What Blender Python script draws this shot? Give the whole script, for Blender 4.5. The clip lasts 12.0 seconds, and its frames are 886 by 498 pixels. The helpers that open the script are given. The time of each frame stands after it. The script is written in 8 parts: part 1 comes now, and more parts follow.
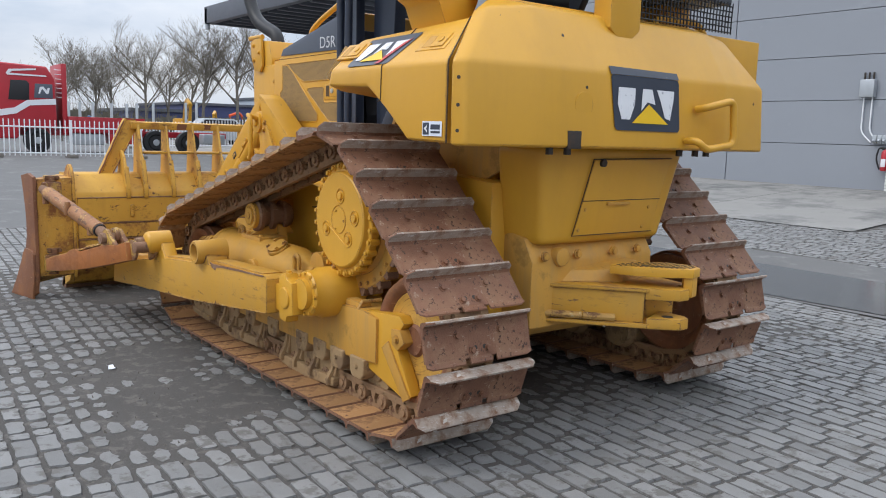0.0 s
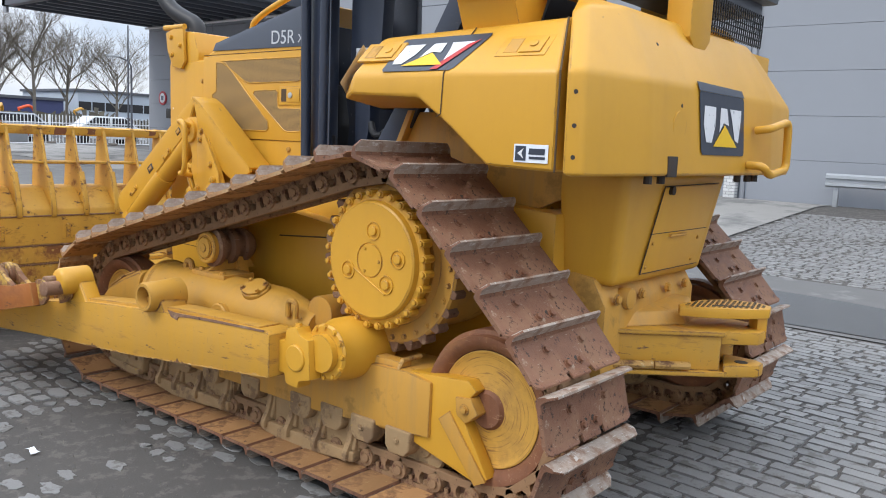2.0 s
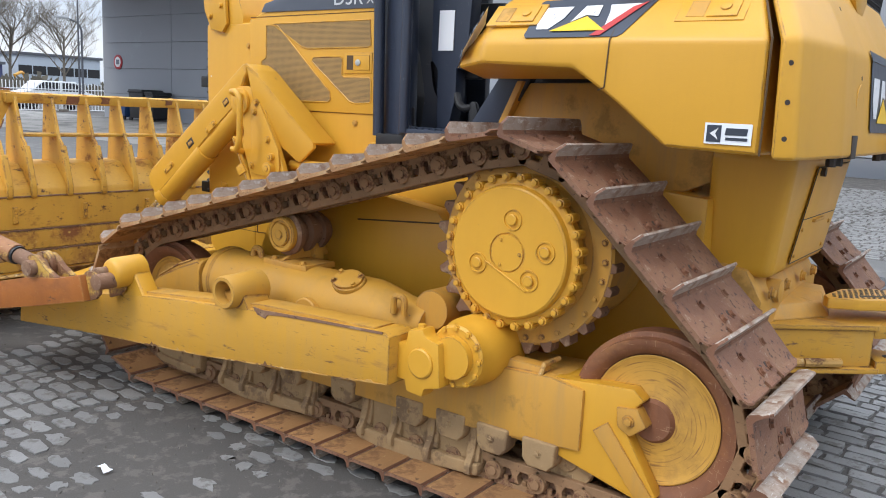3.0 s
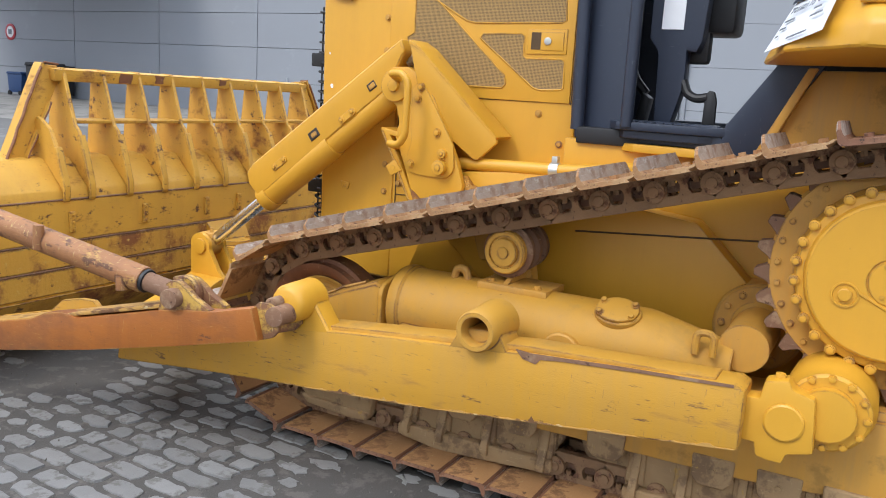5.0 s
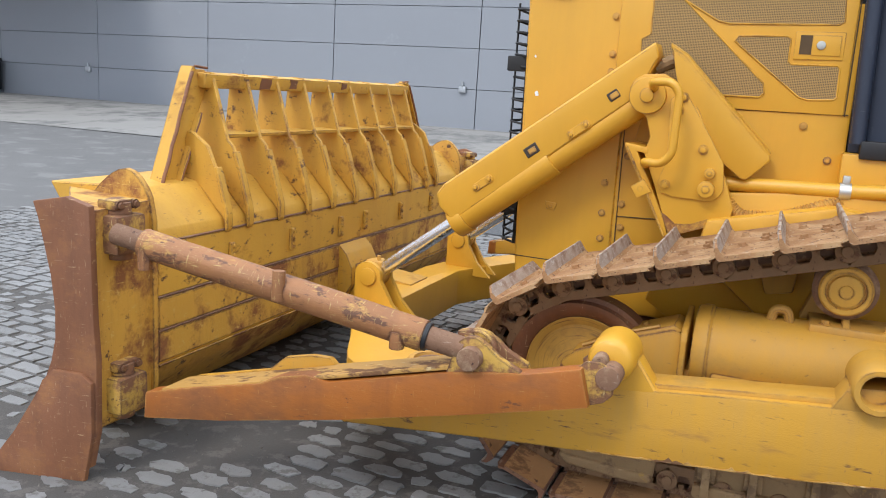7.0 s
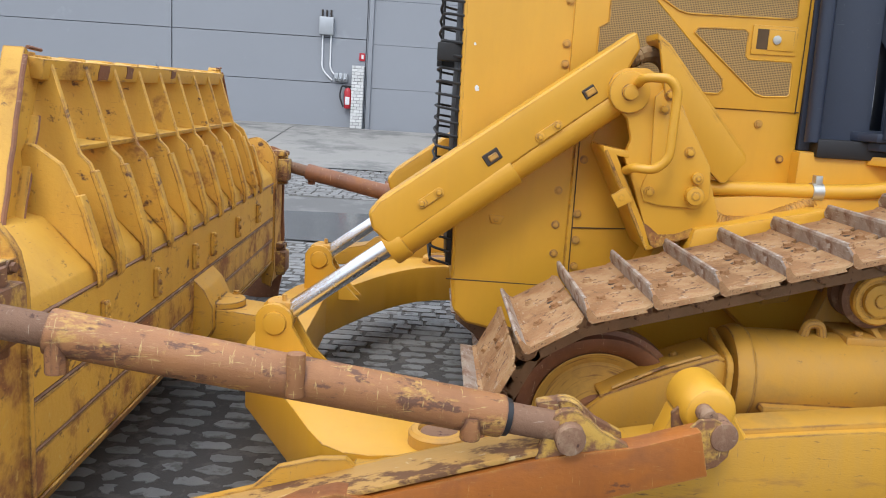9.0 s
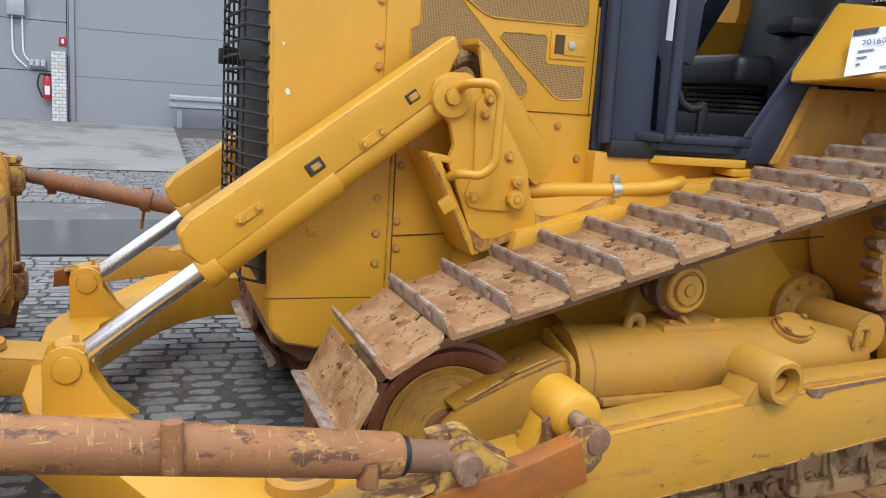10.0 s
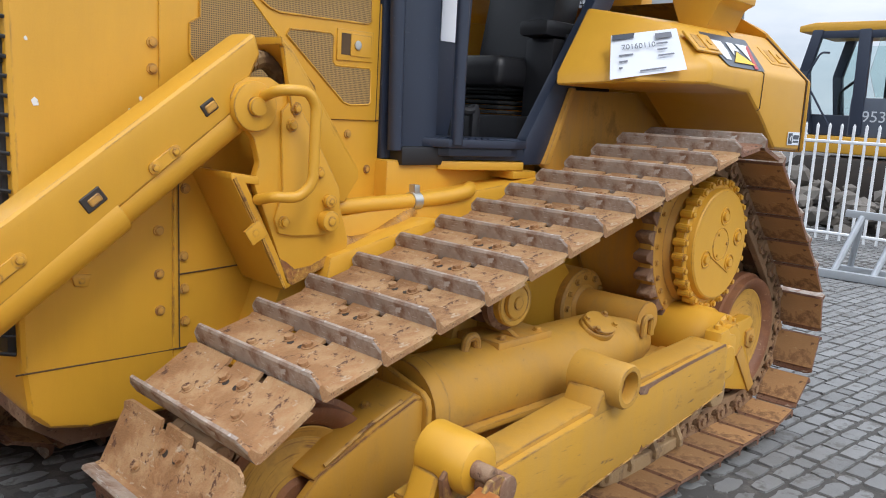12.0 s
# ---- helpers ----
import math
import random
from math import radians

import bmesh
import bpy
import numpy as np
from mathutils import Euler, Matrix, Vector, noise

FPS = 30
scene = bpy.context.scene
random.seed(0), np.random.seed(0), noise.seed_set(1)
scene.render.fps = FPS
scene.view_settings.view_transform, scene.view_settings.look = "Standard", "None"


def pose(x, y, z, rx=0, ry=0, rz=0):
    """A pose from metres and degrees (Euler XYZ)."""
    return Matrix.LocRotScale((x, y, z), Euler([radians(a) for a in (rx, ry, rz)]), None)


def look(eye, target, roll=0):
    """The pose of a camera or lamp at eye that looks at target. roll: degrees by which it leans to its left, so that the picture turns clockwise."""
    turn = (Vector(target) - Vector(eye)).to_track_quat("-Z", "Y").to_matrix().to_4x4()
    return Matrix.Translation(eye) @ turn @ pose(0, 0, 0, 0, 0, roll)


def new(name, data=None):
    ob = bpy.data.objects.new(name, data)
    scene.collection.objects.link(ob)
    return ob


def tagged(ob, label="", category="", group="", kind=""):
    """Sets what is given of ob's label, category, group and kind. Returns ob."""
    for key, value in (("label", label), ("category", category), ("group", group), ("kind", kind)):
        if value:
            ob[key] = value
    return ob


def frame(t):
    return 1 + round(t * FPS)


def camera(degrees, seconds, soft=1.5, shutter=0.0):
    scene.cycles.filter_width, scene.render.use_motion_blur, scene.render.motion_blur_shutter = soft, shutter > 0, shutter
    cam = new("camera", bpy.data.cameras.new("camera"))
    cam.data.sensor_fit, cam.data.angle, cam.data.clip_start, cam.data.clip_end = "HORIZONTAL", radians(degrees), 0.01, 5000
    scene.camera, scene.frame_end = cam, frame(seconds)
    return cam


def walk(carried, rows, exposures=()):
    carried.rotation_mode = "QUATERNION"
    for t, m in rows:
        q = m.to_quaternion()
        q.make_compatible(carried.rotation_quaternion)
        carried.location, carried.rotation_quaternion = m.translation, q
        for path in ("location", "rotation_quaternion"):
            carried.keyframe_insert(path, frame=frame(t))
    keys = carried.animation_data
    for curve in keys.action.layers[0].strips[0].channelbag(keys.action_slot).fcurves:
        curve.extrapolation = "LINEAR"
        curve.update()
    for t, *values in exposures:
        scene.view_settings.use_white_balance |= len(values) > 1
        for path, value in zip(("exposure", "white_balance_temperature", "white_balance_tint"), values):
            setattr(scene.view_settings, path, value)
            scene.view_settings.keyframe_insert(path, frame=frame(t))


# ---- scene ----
cam = camera(57.46, 12.0, 1.0)
PATH = [
    (0, (-3.913, 3.330, 1.539), (-0.751, 0.946, 0.978), 1.77),
    (0.5, (-3.685, 3.437, 1.567), (-0.656, 0.881, 1.025), 2.16),
    (1, (-3.377, 3.519, 1.579), (-0.521, 0.771, 1.041), 2.47),
    (1.5, (-2.967, 3.536, 1.596), (-0.304, 0.600, 1.064), 2.63),
    (2, (-2.590, 3.646, 1.595), (-0.058, 0.595, 1.065), 2.65),
    (2.5, (-2.209, 3.749, 1.591), (0.240, 0.635, 1.039), 2.69),
    (3, (-1.742, 3.793, 1.599), (0.581, 0.609, 0.917), 2.78),
    (3.2, (-1.593, 3.822, 1.586), (0.704, 0.620, 0.898), 2.90),
    (4.8, (-0.240, 3.986, 1.551), (1.658, 0.545, 0.805), 3.48),
    (5, (-0.073, 4.005, 1.560), (1.783, 0.543, 0.808), 3.56),
    (5.5, (0.320, 4.036, 1.554), (2.095, 0.534, 0.789), 3.57),
    (6, (0.749, 4.037, 1.573), (2.444, 0.498, 0.799), 3.55),
    (6.5, (1.125, 4.146, 1.561), (2.720, 0.560, 0.788), 3.55),
    (6.7, (1.262, 4.172, 1.561), (2.818, 0.569, 0.788), 3.50),
    (8.3, (2.328, 3.926, 1.537), (2.848, 0.036, 0.767), 3.96),
    (8.5, (2.450, 3.870, 1.524), (2.694, -0.049, 0.761), 4.13),
    (9, (2.714, 3.697, 1.542), (2.634, -0.229, 0.782), 3.71),
    (9.5, (2.926, 3.587, 1.557), (2.187, -0.273, 0.813), 3.83),
    (10, (3.073, 3.453, 1.577), (1.650, -0.214, 0.848), 3.87),
    (10.5, (3.187, 3.174, 1.596), (1.347, -0.303, 0.870), 3.65),
    (11, (3.264, 3.029, 1.598), (1.031, -0.212, 0.884), 3.51),
    (11.5, (3.360, 2.978, 1.613), (0.919, -0.110, 0.902), 3.20),
    (12, (3.368, 2.848, 1.604), (0.543, 0.096, 0.931), 3.25),
]
walk(cam, [(t, look(eye, target, roll)) for t, eye, target, roll in PATH],
     [(0.0, 0.07), (0.5, 0.15), (1.5, 0.27), (3.0, 0.39), (5.0, 0.48), (6.5, 0.43), (9.0, 0.31), (10.5, 0.24), (12.0, 0.17)])

# ---- sky and light: a bright overcast day ----
world = bpy.data.worlds.new("sky")
scene.world = world
world.use_nodes = True
wn, wl = world.node_tree.nodes, world.node_tree.links
wn.clear()
w_out, w_bg = wn.new("ShaderNodeOutputWorld"), wn.new("ShaderNodeBackground")
w_sky, w_mix, w_co = wn.new("ShaderNodeTexSky"), wn.new("ShaderNodeMix"), wn.new("ShaderNodeTexCoord")
w_noise, w_ramp, w_map = wn.new("ShaderNodeTexNoise"), wn.new("ShaderNodeValToRGB"), wn.new("ShaderNodeMapping")
w_cov = wn.new("ShaderNodeValToRGB")
w_sky.sky_type, w_sky.sun_disc = "NISHITA", False
w_sky.sun_elevation, w_sky.sun_rotation = radians(43), radians(20)
w_mix.data_type = "RGBA"
w_map.inputs["Scale"].default_value = (1.0, 1.0, 3.2)
w_noise.inputs["Scale"].default_value = 2.6
w_noise.inputs["Detail"].default_value = 7
w_noise.inputs["Roughness"].default_value = 0.55
w_ramp.color_ramp.elements[0].position, w_ramp.color_ramp.elements[0].color = 0.36, (5.2, 6.1, 7.6, 1)
w_ramp.color_ramp.elements[1].position, w_ramp.color_ramp.elements[1].color = 0.66, (8.4, 8.8, 9.4, 1)
w_cov.color_ramp.elements[0].position, w_cov.color_ramp.elements[0].color = 0.30, (0.72, 0.72, 0.72, 1)
w_cov.color_ramp.elements[1].position, w_cov.color_ramp.elements[1].color = 0.50, (0.97, 0.97, 0.97, 1)
wl.new(w_co.outputs["Generated"], w_map.inputs["Vector"])
wl.new(w_map.outputs["Vector"], w_noise.inputs["Vector"])
wl.new(w_noise.outputs["Fac"], w_ramp.inputs["Fac"])
wl.new(w_noise.outputs["Fac"], w_cov.inputs["Fac"])
wl.new(w_cov.outputs["Color"], w_mix.inputs[0])
wl.new(w_sky.outputs["Color"], w_mix.inputs[6])
wl.new(w_ramp.outputs["Color"], w_mix.inputs[7])
w_sep, w_up, w_mul = wn.new("ShaderNodeSeparateXYZ"), wn.new("ShaderNodeMapRange"), wn.new("ShaderNodeVectorMath")
w_up.inputs["From Min"].default_value, w_up.inputs["From Max"].default_value = 0.05, 0.85
w_up.inputs["To Min"].default_value, w_up.inputs["To Max"].default_value = 0.93, 2.5
w_mul.operation = "SCALE"
wl.new(w_co.outputs["Generated"], w_sep.inputs["Vector"])
wl.new(w_sep.outputs["Z"], w_up.inputs["Value"])
wl.new(w_mix.outputs[2], w_mul.inputs[0])
wl.new(w_up.outputs["Result"], w_mul.inputs["Scale"])
wl.new(w_mul.outputs["Vector"], w_bg.inputs["Color"])
wl.new(w_bg.outputs["Background"], w_out.inputs["Surface"])
w_bg.inputs["Strength"].default_value = 0.10

sun = new("sun", bpy.data.lights.new("sun", "SUN"))
sun.data.energy, sun.data.angle, sun.data.color = 1.15, radians(16), (1.0, 0.96, 0.9)
sun.matrix_world = look((3.2, 9.5, 11), (0, 0, 0))

# ---- materials ----
def material(name, colour, rough=0.6, metal=0.0, dark=0.85, scale=6.0, bump=0.15, bump_scale=60.0, spots=None, spot_at=0.62, spot_scale=4.0,
             spot_rough=0.85, streak=None, streak_amount=0.5, spot_soft=0.035, edge=None, edge_at=0.5, edge_size=0.012, fine=None, fine_at=0.68, fine_scale=38.0, per=0.0, coat=0.0, island=0.0, stretch=(1, 1, 1), scratch=None, scratch_at=0.66):
    """Paint or bare stuff: colour with a slow variation, fine grain, and two sizes of stains or bare patches."""
    m = bpy.data.materials.new(name)
    m.use_nodes = True
    n, l = m.node_tree.nodes, m.node_tree.links
    b = n["Principled BSDF"]
    co = n.new("ShaderNodeTexCoord")
    mp = n.new("ShaderNodeMapping")
    mp.inputs["Scale"].default_value = stretch
    l.new(co.outputs["Object"], mp.inputs["Vector"])
    src = mp.outputs["Vector"]

    def noise_node(sc, detail=5, rough_=0.6):
        q = n.new("ShaderNodeTexNoise")
        q.inputs["Scale"].default_value, q.inputs["Detail"].default_value, q.inputs["Roughness"].default_value = sc, detail, rough_
        l.new(src, q.inputs["Vector"])
        return q.outputs["Fac"]

    def mix(fac, a, c):
        q = n.new("ShaderNodeMix")
        q.data_type = "RGBA"
        for sock, v in ((0, fac), (6, a), (7, c)):
            if isinstance(v, (tuple, float, int)):
                q.inputs[sock].default_value = (*v, 1) if isinstance(v, tuple) else v
            else:
                l.new(v, q.inputs[sock])
        return q.outputs[2]

    def step(fac, at, soft):
        q = n.new("ShaderNodeMapRange")
        q.inputs["From Min"].default_value, q.inputs["From Max"].default_value = at - soft, at + soft
        l.new(fac, q.inputs["Value"])
        return q.outputs["Result"]

    lo = tuple(c * dark for c in colour)
    base = mix(noise_node(scale), lo, tuple(min(1, c * (2 - dark)) for c in colour))
    if per or island:
        rnd = n.new("ShaderNodeObjectInfo").outputs["Random"] if per else n.new("ShaderNodeNewGeometry").outputs["Random Per Island"]
        amp = per or island
        q = n.new("ShaderNodeMapRange")
        q.inputs["To Min"].default_value, q.inputs["To Max"].default_value = 1 - amp, 1 + amp
        l.new(rnd, q.inputs["Value"])
        hsv = n.new("ShaderNodeHueSaturation")
        l.new(q.outputs["Result"], hsv.inputs["Value"])
        l.new(base, hsv.inputs["Color"])
        base = hsv.outputs["Color"]
    rgh = rough
    if streak:
        sm, sn, sr = n.new("ShaderNodeMapping"), n.new("ShaderNodeTexNoise"), n.new("ShaderNodeMapRange")
        sm.inputs["Scale"].default_value = (9.0, 9.0, 1.1)
        sn.inputs["Scale"].default_value, sn.inputs["Detail"].default_value, sn.inputs["Roughness"].default_value = 1.0, 7, 0.7
        sr.inputs["From Min"].default_value, sr.inputs["From Max"].default_value, sr.inputs["To Max"].default_value = 0.46, 0.72, streak_amount
        l.new(co.outputs["Object"], sm.inputs["Vector"])
        l.new(sm.outputs["Vector"], sn.inputs["Vector"])
        l.new(sn.outputs["Fac"], sr.inputs["Value"])
        base = mix(sr.outputs["Result"], base, streak)
    if spots:
        f = step(noise_node(spot_scale, 8, 0.68), spot_at, spot_soft)
        base = mix(f, base, spots)
        rgh = n.new("ShaderNodeMapRange")
        rgh.inputs["To Min"].default_value, rgh.inputs["To Max"].default_value = rough, spot_rough
        l.new(f, rgh.inputs["Value"])
        rgh = rgh.outputs["Result"]
    if fine:
        f2 = step(noise_node(fine_scale, 6, 0.7), fine_at, 0.03)
        base = mix(f2, base, fine)
    if scratch:
        # thin scrapes in two directions
        for turn, size in ((0.5, (16, 16, 150)), (-0.35, (150, 18, 22))):
            cm, cn = n.new("ShaderNodeMapping"), n.new("ShaderNodeTexNoise")
            cm.inputs["Rotation"].default_value, cm.inputs["Scale"].default_value = (turn, turn * 0.7, turn), size
            cn.inputs["Scale"].default_value, cn.inputs["Detail"].default_value, cn.inputs["Roughness"].default_value = 1.0, 4, 0.65
            l.new(co.outputs["Object"], cm.inputs["Vector"])
            l.new(cm.outputs["Vector"], cn.inputs["Vector"])
            base = mix(step(cn.outputs["Fac"], scratch_at, 0.03), base, scratch)
    if edge:
        # paint rubbed off along edges and welds, broken up by noise
        bv, ge, dt, wear, sm = n.new("ShaderNodeBevel"), n.new("ShaderNodeNewGeometry"), n.new("ShaderNodeVectorMath"), n.new("ShaderNodeMapRange"), n.new("ShaderNodeMath")
        bv.samples = 4
        bv.inputs["Radius"].default_value = edge_size
        dt.operation, sm.operation = "DOT_PRODUCT", "MULTIPLY"
        l.new(bv.outputs["Normal"], dt.inputs[0])
        l.new(ge.outputs["Normal"], dt.inputs[1])
        wear.inputs["From Min"].default_value, wear.inputs["From Max"].default_value = 0.996, 0.955
        l.new(dt.outputs["Value"], wear.inputs["Value"])
        l.new(wear.outputs["Result"], sm.inputs[0])
        l.new(step(noise_node(9.0, 7, 0.7), edge_at, 0.08), sm.inputs[1])
        base = mix(sm.outputs["Value"], base, edge)
    l.new(base, b.inputs["Base Color"])
    if isinstance(rgh, float):
        q = n.new("ShaderNodeMapRange")
        q.inputs["To Min"].default_value, q.inputs["To Max"].default_value = max(0.02, rgh * 0.85), min(1, rgh * 1.18)
        l.new(noise_node(scale * 2.3), q.inputs["Value"])
        rgh = q.outputs["Result"]
    l.new(rgh, b.inputs["Roughness"])
    b.inputs["Metallic"].default_value = metal
    b.inputs["Coat Weight"].default_value = coat
    if bump:
        q = n.new("ShaderNodeBump")
        q.inputs["Strength"].default_value, q.inputs["Distance"].default_value = bump, 0.004
        l.new(noise_node(bump_scale), q.inputs["Height"])
        l.new(q.outputs["Normal"], b.inputs["Normal"])
    return m


RUST = (0.105, 0.045, 0.022)
YEL = (0.625, 0.320, 0.028)
M = {}
M["paint"] = material("yellow_paint", YEL, 0.40, dark=0.90, scale=2.6, bump=0.10, bump_scale=190, streak=(0.44, 0.225, 0.03), streak_amount=0.17, fine=(0.27, 0.14, 0.04), fine_at=0.735, fine_scale=24, edge=(0.22, 0.11, 0.035), edge_at=0.54, edge_size=0.008)
M["arm_paint"] = material("scuffed_yellow_paint", (0.535, 0.272, 0.024), 0.58, dark=0.86, scale=2.4, bump=0.15, bump_scale=110, streak=(0.43, 0.25, 0.07), streak_amount=0.4, spots=(0.36, 0.175, 0.04), spot_at=0.66, spot_scale=4.5, spot_soft=0.05, fine=(0.15, 0.07, 0.028), fine_at=0.64, fine_scale=14, stretch=(0.55, 1, 2.6), edge=(0.11, 0.05, 0.025), edge_at=0.46, scratch=(0.30, 0.15, 0.045), scratch_at=0.685)
M["dull_paint"] = material("dull_dusty_yellow_paint", (0.50, 0.255, 0.028), 0.64, dark=0.86, scale=3.0, bump=0.16, bump_scale=120, streak=(0.36, 0.215, 0.07), streak_amount=0.4, spots=(0.40, 0.22, 0.045), spot_at=0.62, spot_scale=4, spot_soft=0.07, fine=(0.18, 0.09, 0.032), fine_at=0.69, fine_scale=26, edge=(0.17, 0.08, 0.032), edge_at=0.50, scratch=(0.30, 0.16, 0.05), scratch_at=0.71)
M["link"] = material("dust_covered_steel_links", (0.265, 0.155, 0.078), 0.78, dark=0.6, scale=9, bump=0.5, bump_scale=100, spots=(0.14, 0.065, 0.034), spot_at=0.56, spot_scale=9, fine=(0.075, 0.034, 0.02), fine_at=0.64, fine_scale=34, per=0.16)
M["scuff"] = material("paint_scraped_to_steel", (0.47, 0.26, 0.065), 0.6, dark=0.8, scale=6, bump=0.35, bump_scale=60, spots=(0.15, 0.07, 0.03), spot_at=0.55, spot_scale=11, fine=(0.55, 0.40, 0.20), fine_at=0.64, fine_scale=26, stretch=(0.5, 1, 1))
M["tan"] = material("orange_tan_rust", (0.36, 0.19, 0.075), 0.72, dark=0.7, scale=7, bump=0.5, bump_scale=90, spots=(0.21, 0.105, 0.045), spot_at=0.56, spot_scale=7, fine=(0.12, 0.055, 0.025), fine_at=0.66, fine_scale=30, per=0.18, scratch=(0.46, 0.30, 0.14), scratch_at=0.68)
M["dusty"] = material("dusty_yellow_paint", (0.54, 0.275, 0.042), 0.58, streak=(0.33, 0.21, 0.085), streak_amount=0.55, dark=0.85, scale=3.2, bump=0.12, bump_scale=120, spots=(0.37, 0.2, 0.045), spot_at=0.63, spot_scale=3.2, fine=(0.2, 0.1, 0.035), fine_at=0.72, fine_scale=30, edge=(0.19, 0.095, 0.04), edge_at=0.52, edge_size=0.010)
M["worn"] = material("worn_yellow_paint", (0.60, 0.325, 0.042), 0.6, dark=0.85, scale=2.6, bump=0.3, bump_scale=70, streak=(0.42, 0.20, 0.035), streak_amount=0.38, spots=(0.24, 0.095, 0.026), spot_at=0.625, spot_scale=4.2, spot_soft=0.05, fine=RUST, fine_at=0.63, fine_scale=11, edge=(0.17, 0.075, 0.025), edge_at=0.50, edge_size=0.012, stretch=(1, 0.6, 1.2), scratch=(0.30, 0.13, 0.04), scratch_at=0.69)
M["rusty_yellow"] = material("rubbed_yellow_over_rust", (0.30, 0.130, 0.048), 0.58, dark=0.66, scale=9, streak=(0.22, 0.09, 0.04), streak_amount=0.5, bump=0.45, bump_scale=80, spots=(0.46, 0.26, 0.065), spot_at=0.60, spot_scale=13, spot_soft=0.03, spot_rough=0.6, fine=(0.13, 0.055, 0.028), fine_at=0.585, fine_scale=22, stretch=(0.45, 1, 1), edge=(0.14, 0.06, 0.03), edge_at=0.45, scratch=(0.46, 0.30, 0.11), scratch_at=0.65)
M["rusty_plate"] = material("yellow_plate_worn_to_rust", (0.20, 0.088, 0.04), 0.7, dark=0.7, scale=7, bump=0.5, bump_scale=70, spots=(0.52, 0.31, 0.06), spot_at=0.53, spot_scale=9, spot_soft=0.05, spot_rough=0.55, fine=(0.11, 0.05, 0.025), fine_at=0.62, fine_scale=24, edge=(0.10, 0.045, 0.022), edge_at=0.42, scratch=(0.50, 0.36, 0.15), scratch_at=0.66)
M["worn_low"] = material("blade_paint_worn_to_rust", (0.565, 0.30, 0.042), 0.6, dark=0.8, scale=3, bump=0.4, bump_scale=60, streak=(0.34, 0.15, 0.03), streak_amount=0.65, spots=(0.24, 0.092, 0.028), spot_at=0.555, spot_scale=4.5, spot_soft=0.06, fine=(0.10, 0.042, 0.018), fine_at=0.63, fine_scale=16, edge=(0.085, 0.034, 0.015), edge_at=0.42, edge_size=0.014, scratch=(0.58, 0.36, 0.09), scratch_at=0.66)
M["rust_brown"] = material("brown_rust_scraped", (0.21, 0.083, 0.038), 0.6, dark=0.7, scale=5, bump=0.4, bump_scale=70, streak=(0.11, 0.045, 0.024), streak_amount=0.6, spots=(0.29, 0.125, 0.05), spot_at=0.58, spot_scale=6, spot_soft=0.08, fine=(0.36, 0.22, 0.13), fine_at=0.70, fine_scale=20, scratch=(0.36, 0.22, 0.12), scratch_at=0.67)
M["brace"] = material("rust_orange_steel", (0.34, 0.105, 0.014), 0.5, dark=0.74, scale=3.5, bump=0.25, bump_scale=80, streak=(0.21, 0.065, 0.014), streak_amount=0.6, spots=(0.20, 0.075, 0.025), spot_at=0.6, spot_scale=5, spot_soft=0.1, fine=(0.13, 0.045, 0.02), fine_at=0.66, fine_scale=18, stretch=(0.5, 1, 1), edge=(0.42, 0.24, 0.06), edge_at=0.52, scratch=(0.40, 0.19, 0.05), scratch_at=0.68)
M["rust"] = material("brown_rusted_steel", (0.20, 0.105, 0.06), 0.74, metal=0.05, dark=0.68, scale=7, bump=0.5, bump_scale=110, spots=(0.30, 0.19, 0.115), spot_at=0.58, spot_scale=8, fine=(0.07, 0.03, 0.018), fine_at=0.63, fine_scale=42, per=0.14, scratch=(0.33, 0.24, 0.17), scratch_at=0.69)
M["shoe"] = material("rusty_steel_shoe", (0.175, 0.076, 0.040), 0.62, metal=0.0, dark=0.62, scale=7, bump=0.6, bump_scale=120, spots=(0.25, 0.135, 0.078), spot_at=0.58, spot_scale=6, fine=(0.055, 0.024, 0.014), fine_at=0.60, fine_scale=36, per=0.16, scratch=(0.34, 0.25, 0.18), scratch_at=0.67, spot_soft=0.08)
M["earth"] = material("dry_tan_earth_on_steel", (0.30, 0.150, 0.062), 0.75, dark=0.5, scale=10, bump=1.0, bump_scale=70, spots=(0.42, 0.255, 0.125), spot_at=0.54, spot_scale=9, spot_soft=0.07, spot_rough=0.9, fine=(0.10, 0.042, 0.022), fine_at=0.60, fine_scale=26, per=0.14, scratch=(0.47, 0.36, 0.25), scratch_at=0.665)
M["edge"] = material("scraped_bare_steel", (0.37, 0.30, 0.245), 0.55, metal=0.15, dark=0.6, scale=12, bump=0.4, bump_scale=130, spots=(0.20, 0.098, 0.052), spot_at=0.56, spot_scale=10, spot_soft=0.1, per=0.12, scratch=(0.50, 0.46, 0.42), scratch_at=0.64)
M["mud"] = material("dried_mud_on_cast_steel", (0.33, 0.215, 0.105), 0.85, dark=0.72, scale=8, bump=0.6, bump_scale=70, spots=(0.20, 0.125, 0.065), spot_at=0.54, spot_scale=7, fine=(0.42, 0.26, 0.07), fine_at=0.66, fine_scale=12, scratch=(0.44, 0.31, 0.16), scratch_at=0.68)
# dark steel parts, and the painted shade of holes that are not cut
M["dark"] = material("dark_steel_and_hole_shade", (0.035, 0.026, 0.02), 0.6, dark=0.6, scale=9, bump=0.3, spots=(0.09, 0.05, 0.03), spot_at=0.6)
# panel gaps, and the painted shade of the door's latch recess
M["groove"] = material("dirty_gap_and_recess_shade", (0.085, 0.05, 0.022), 0.8, dark=0.7, scale=9, bump=0.2)
M["chrome"] = material("polished_chrome", (0.78, 0.79, 0.81), 0.26, metal=1.0, dark=0.97, scale=8, bump=0.0)
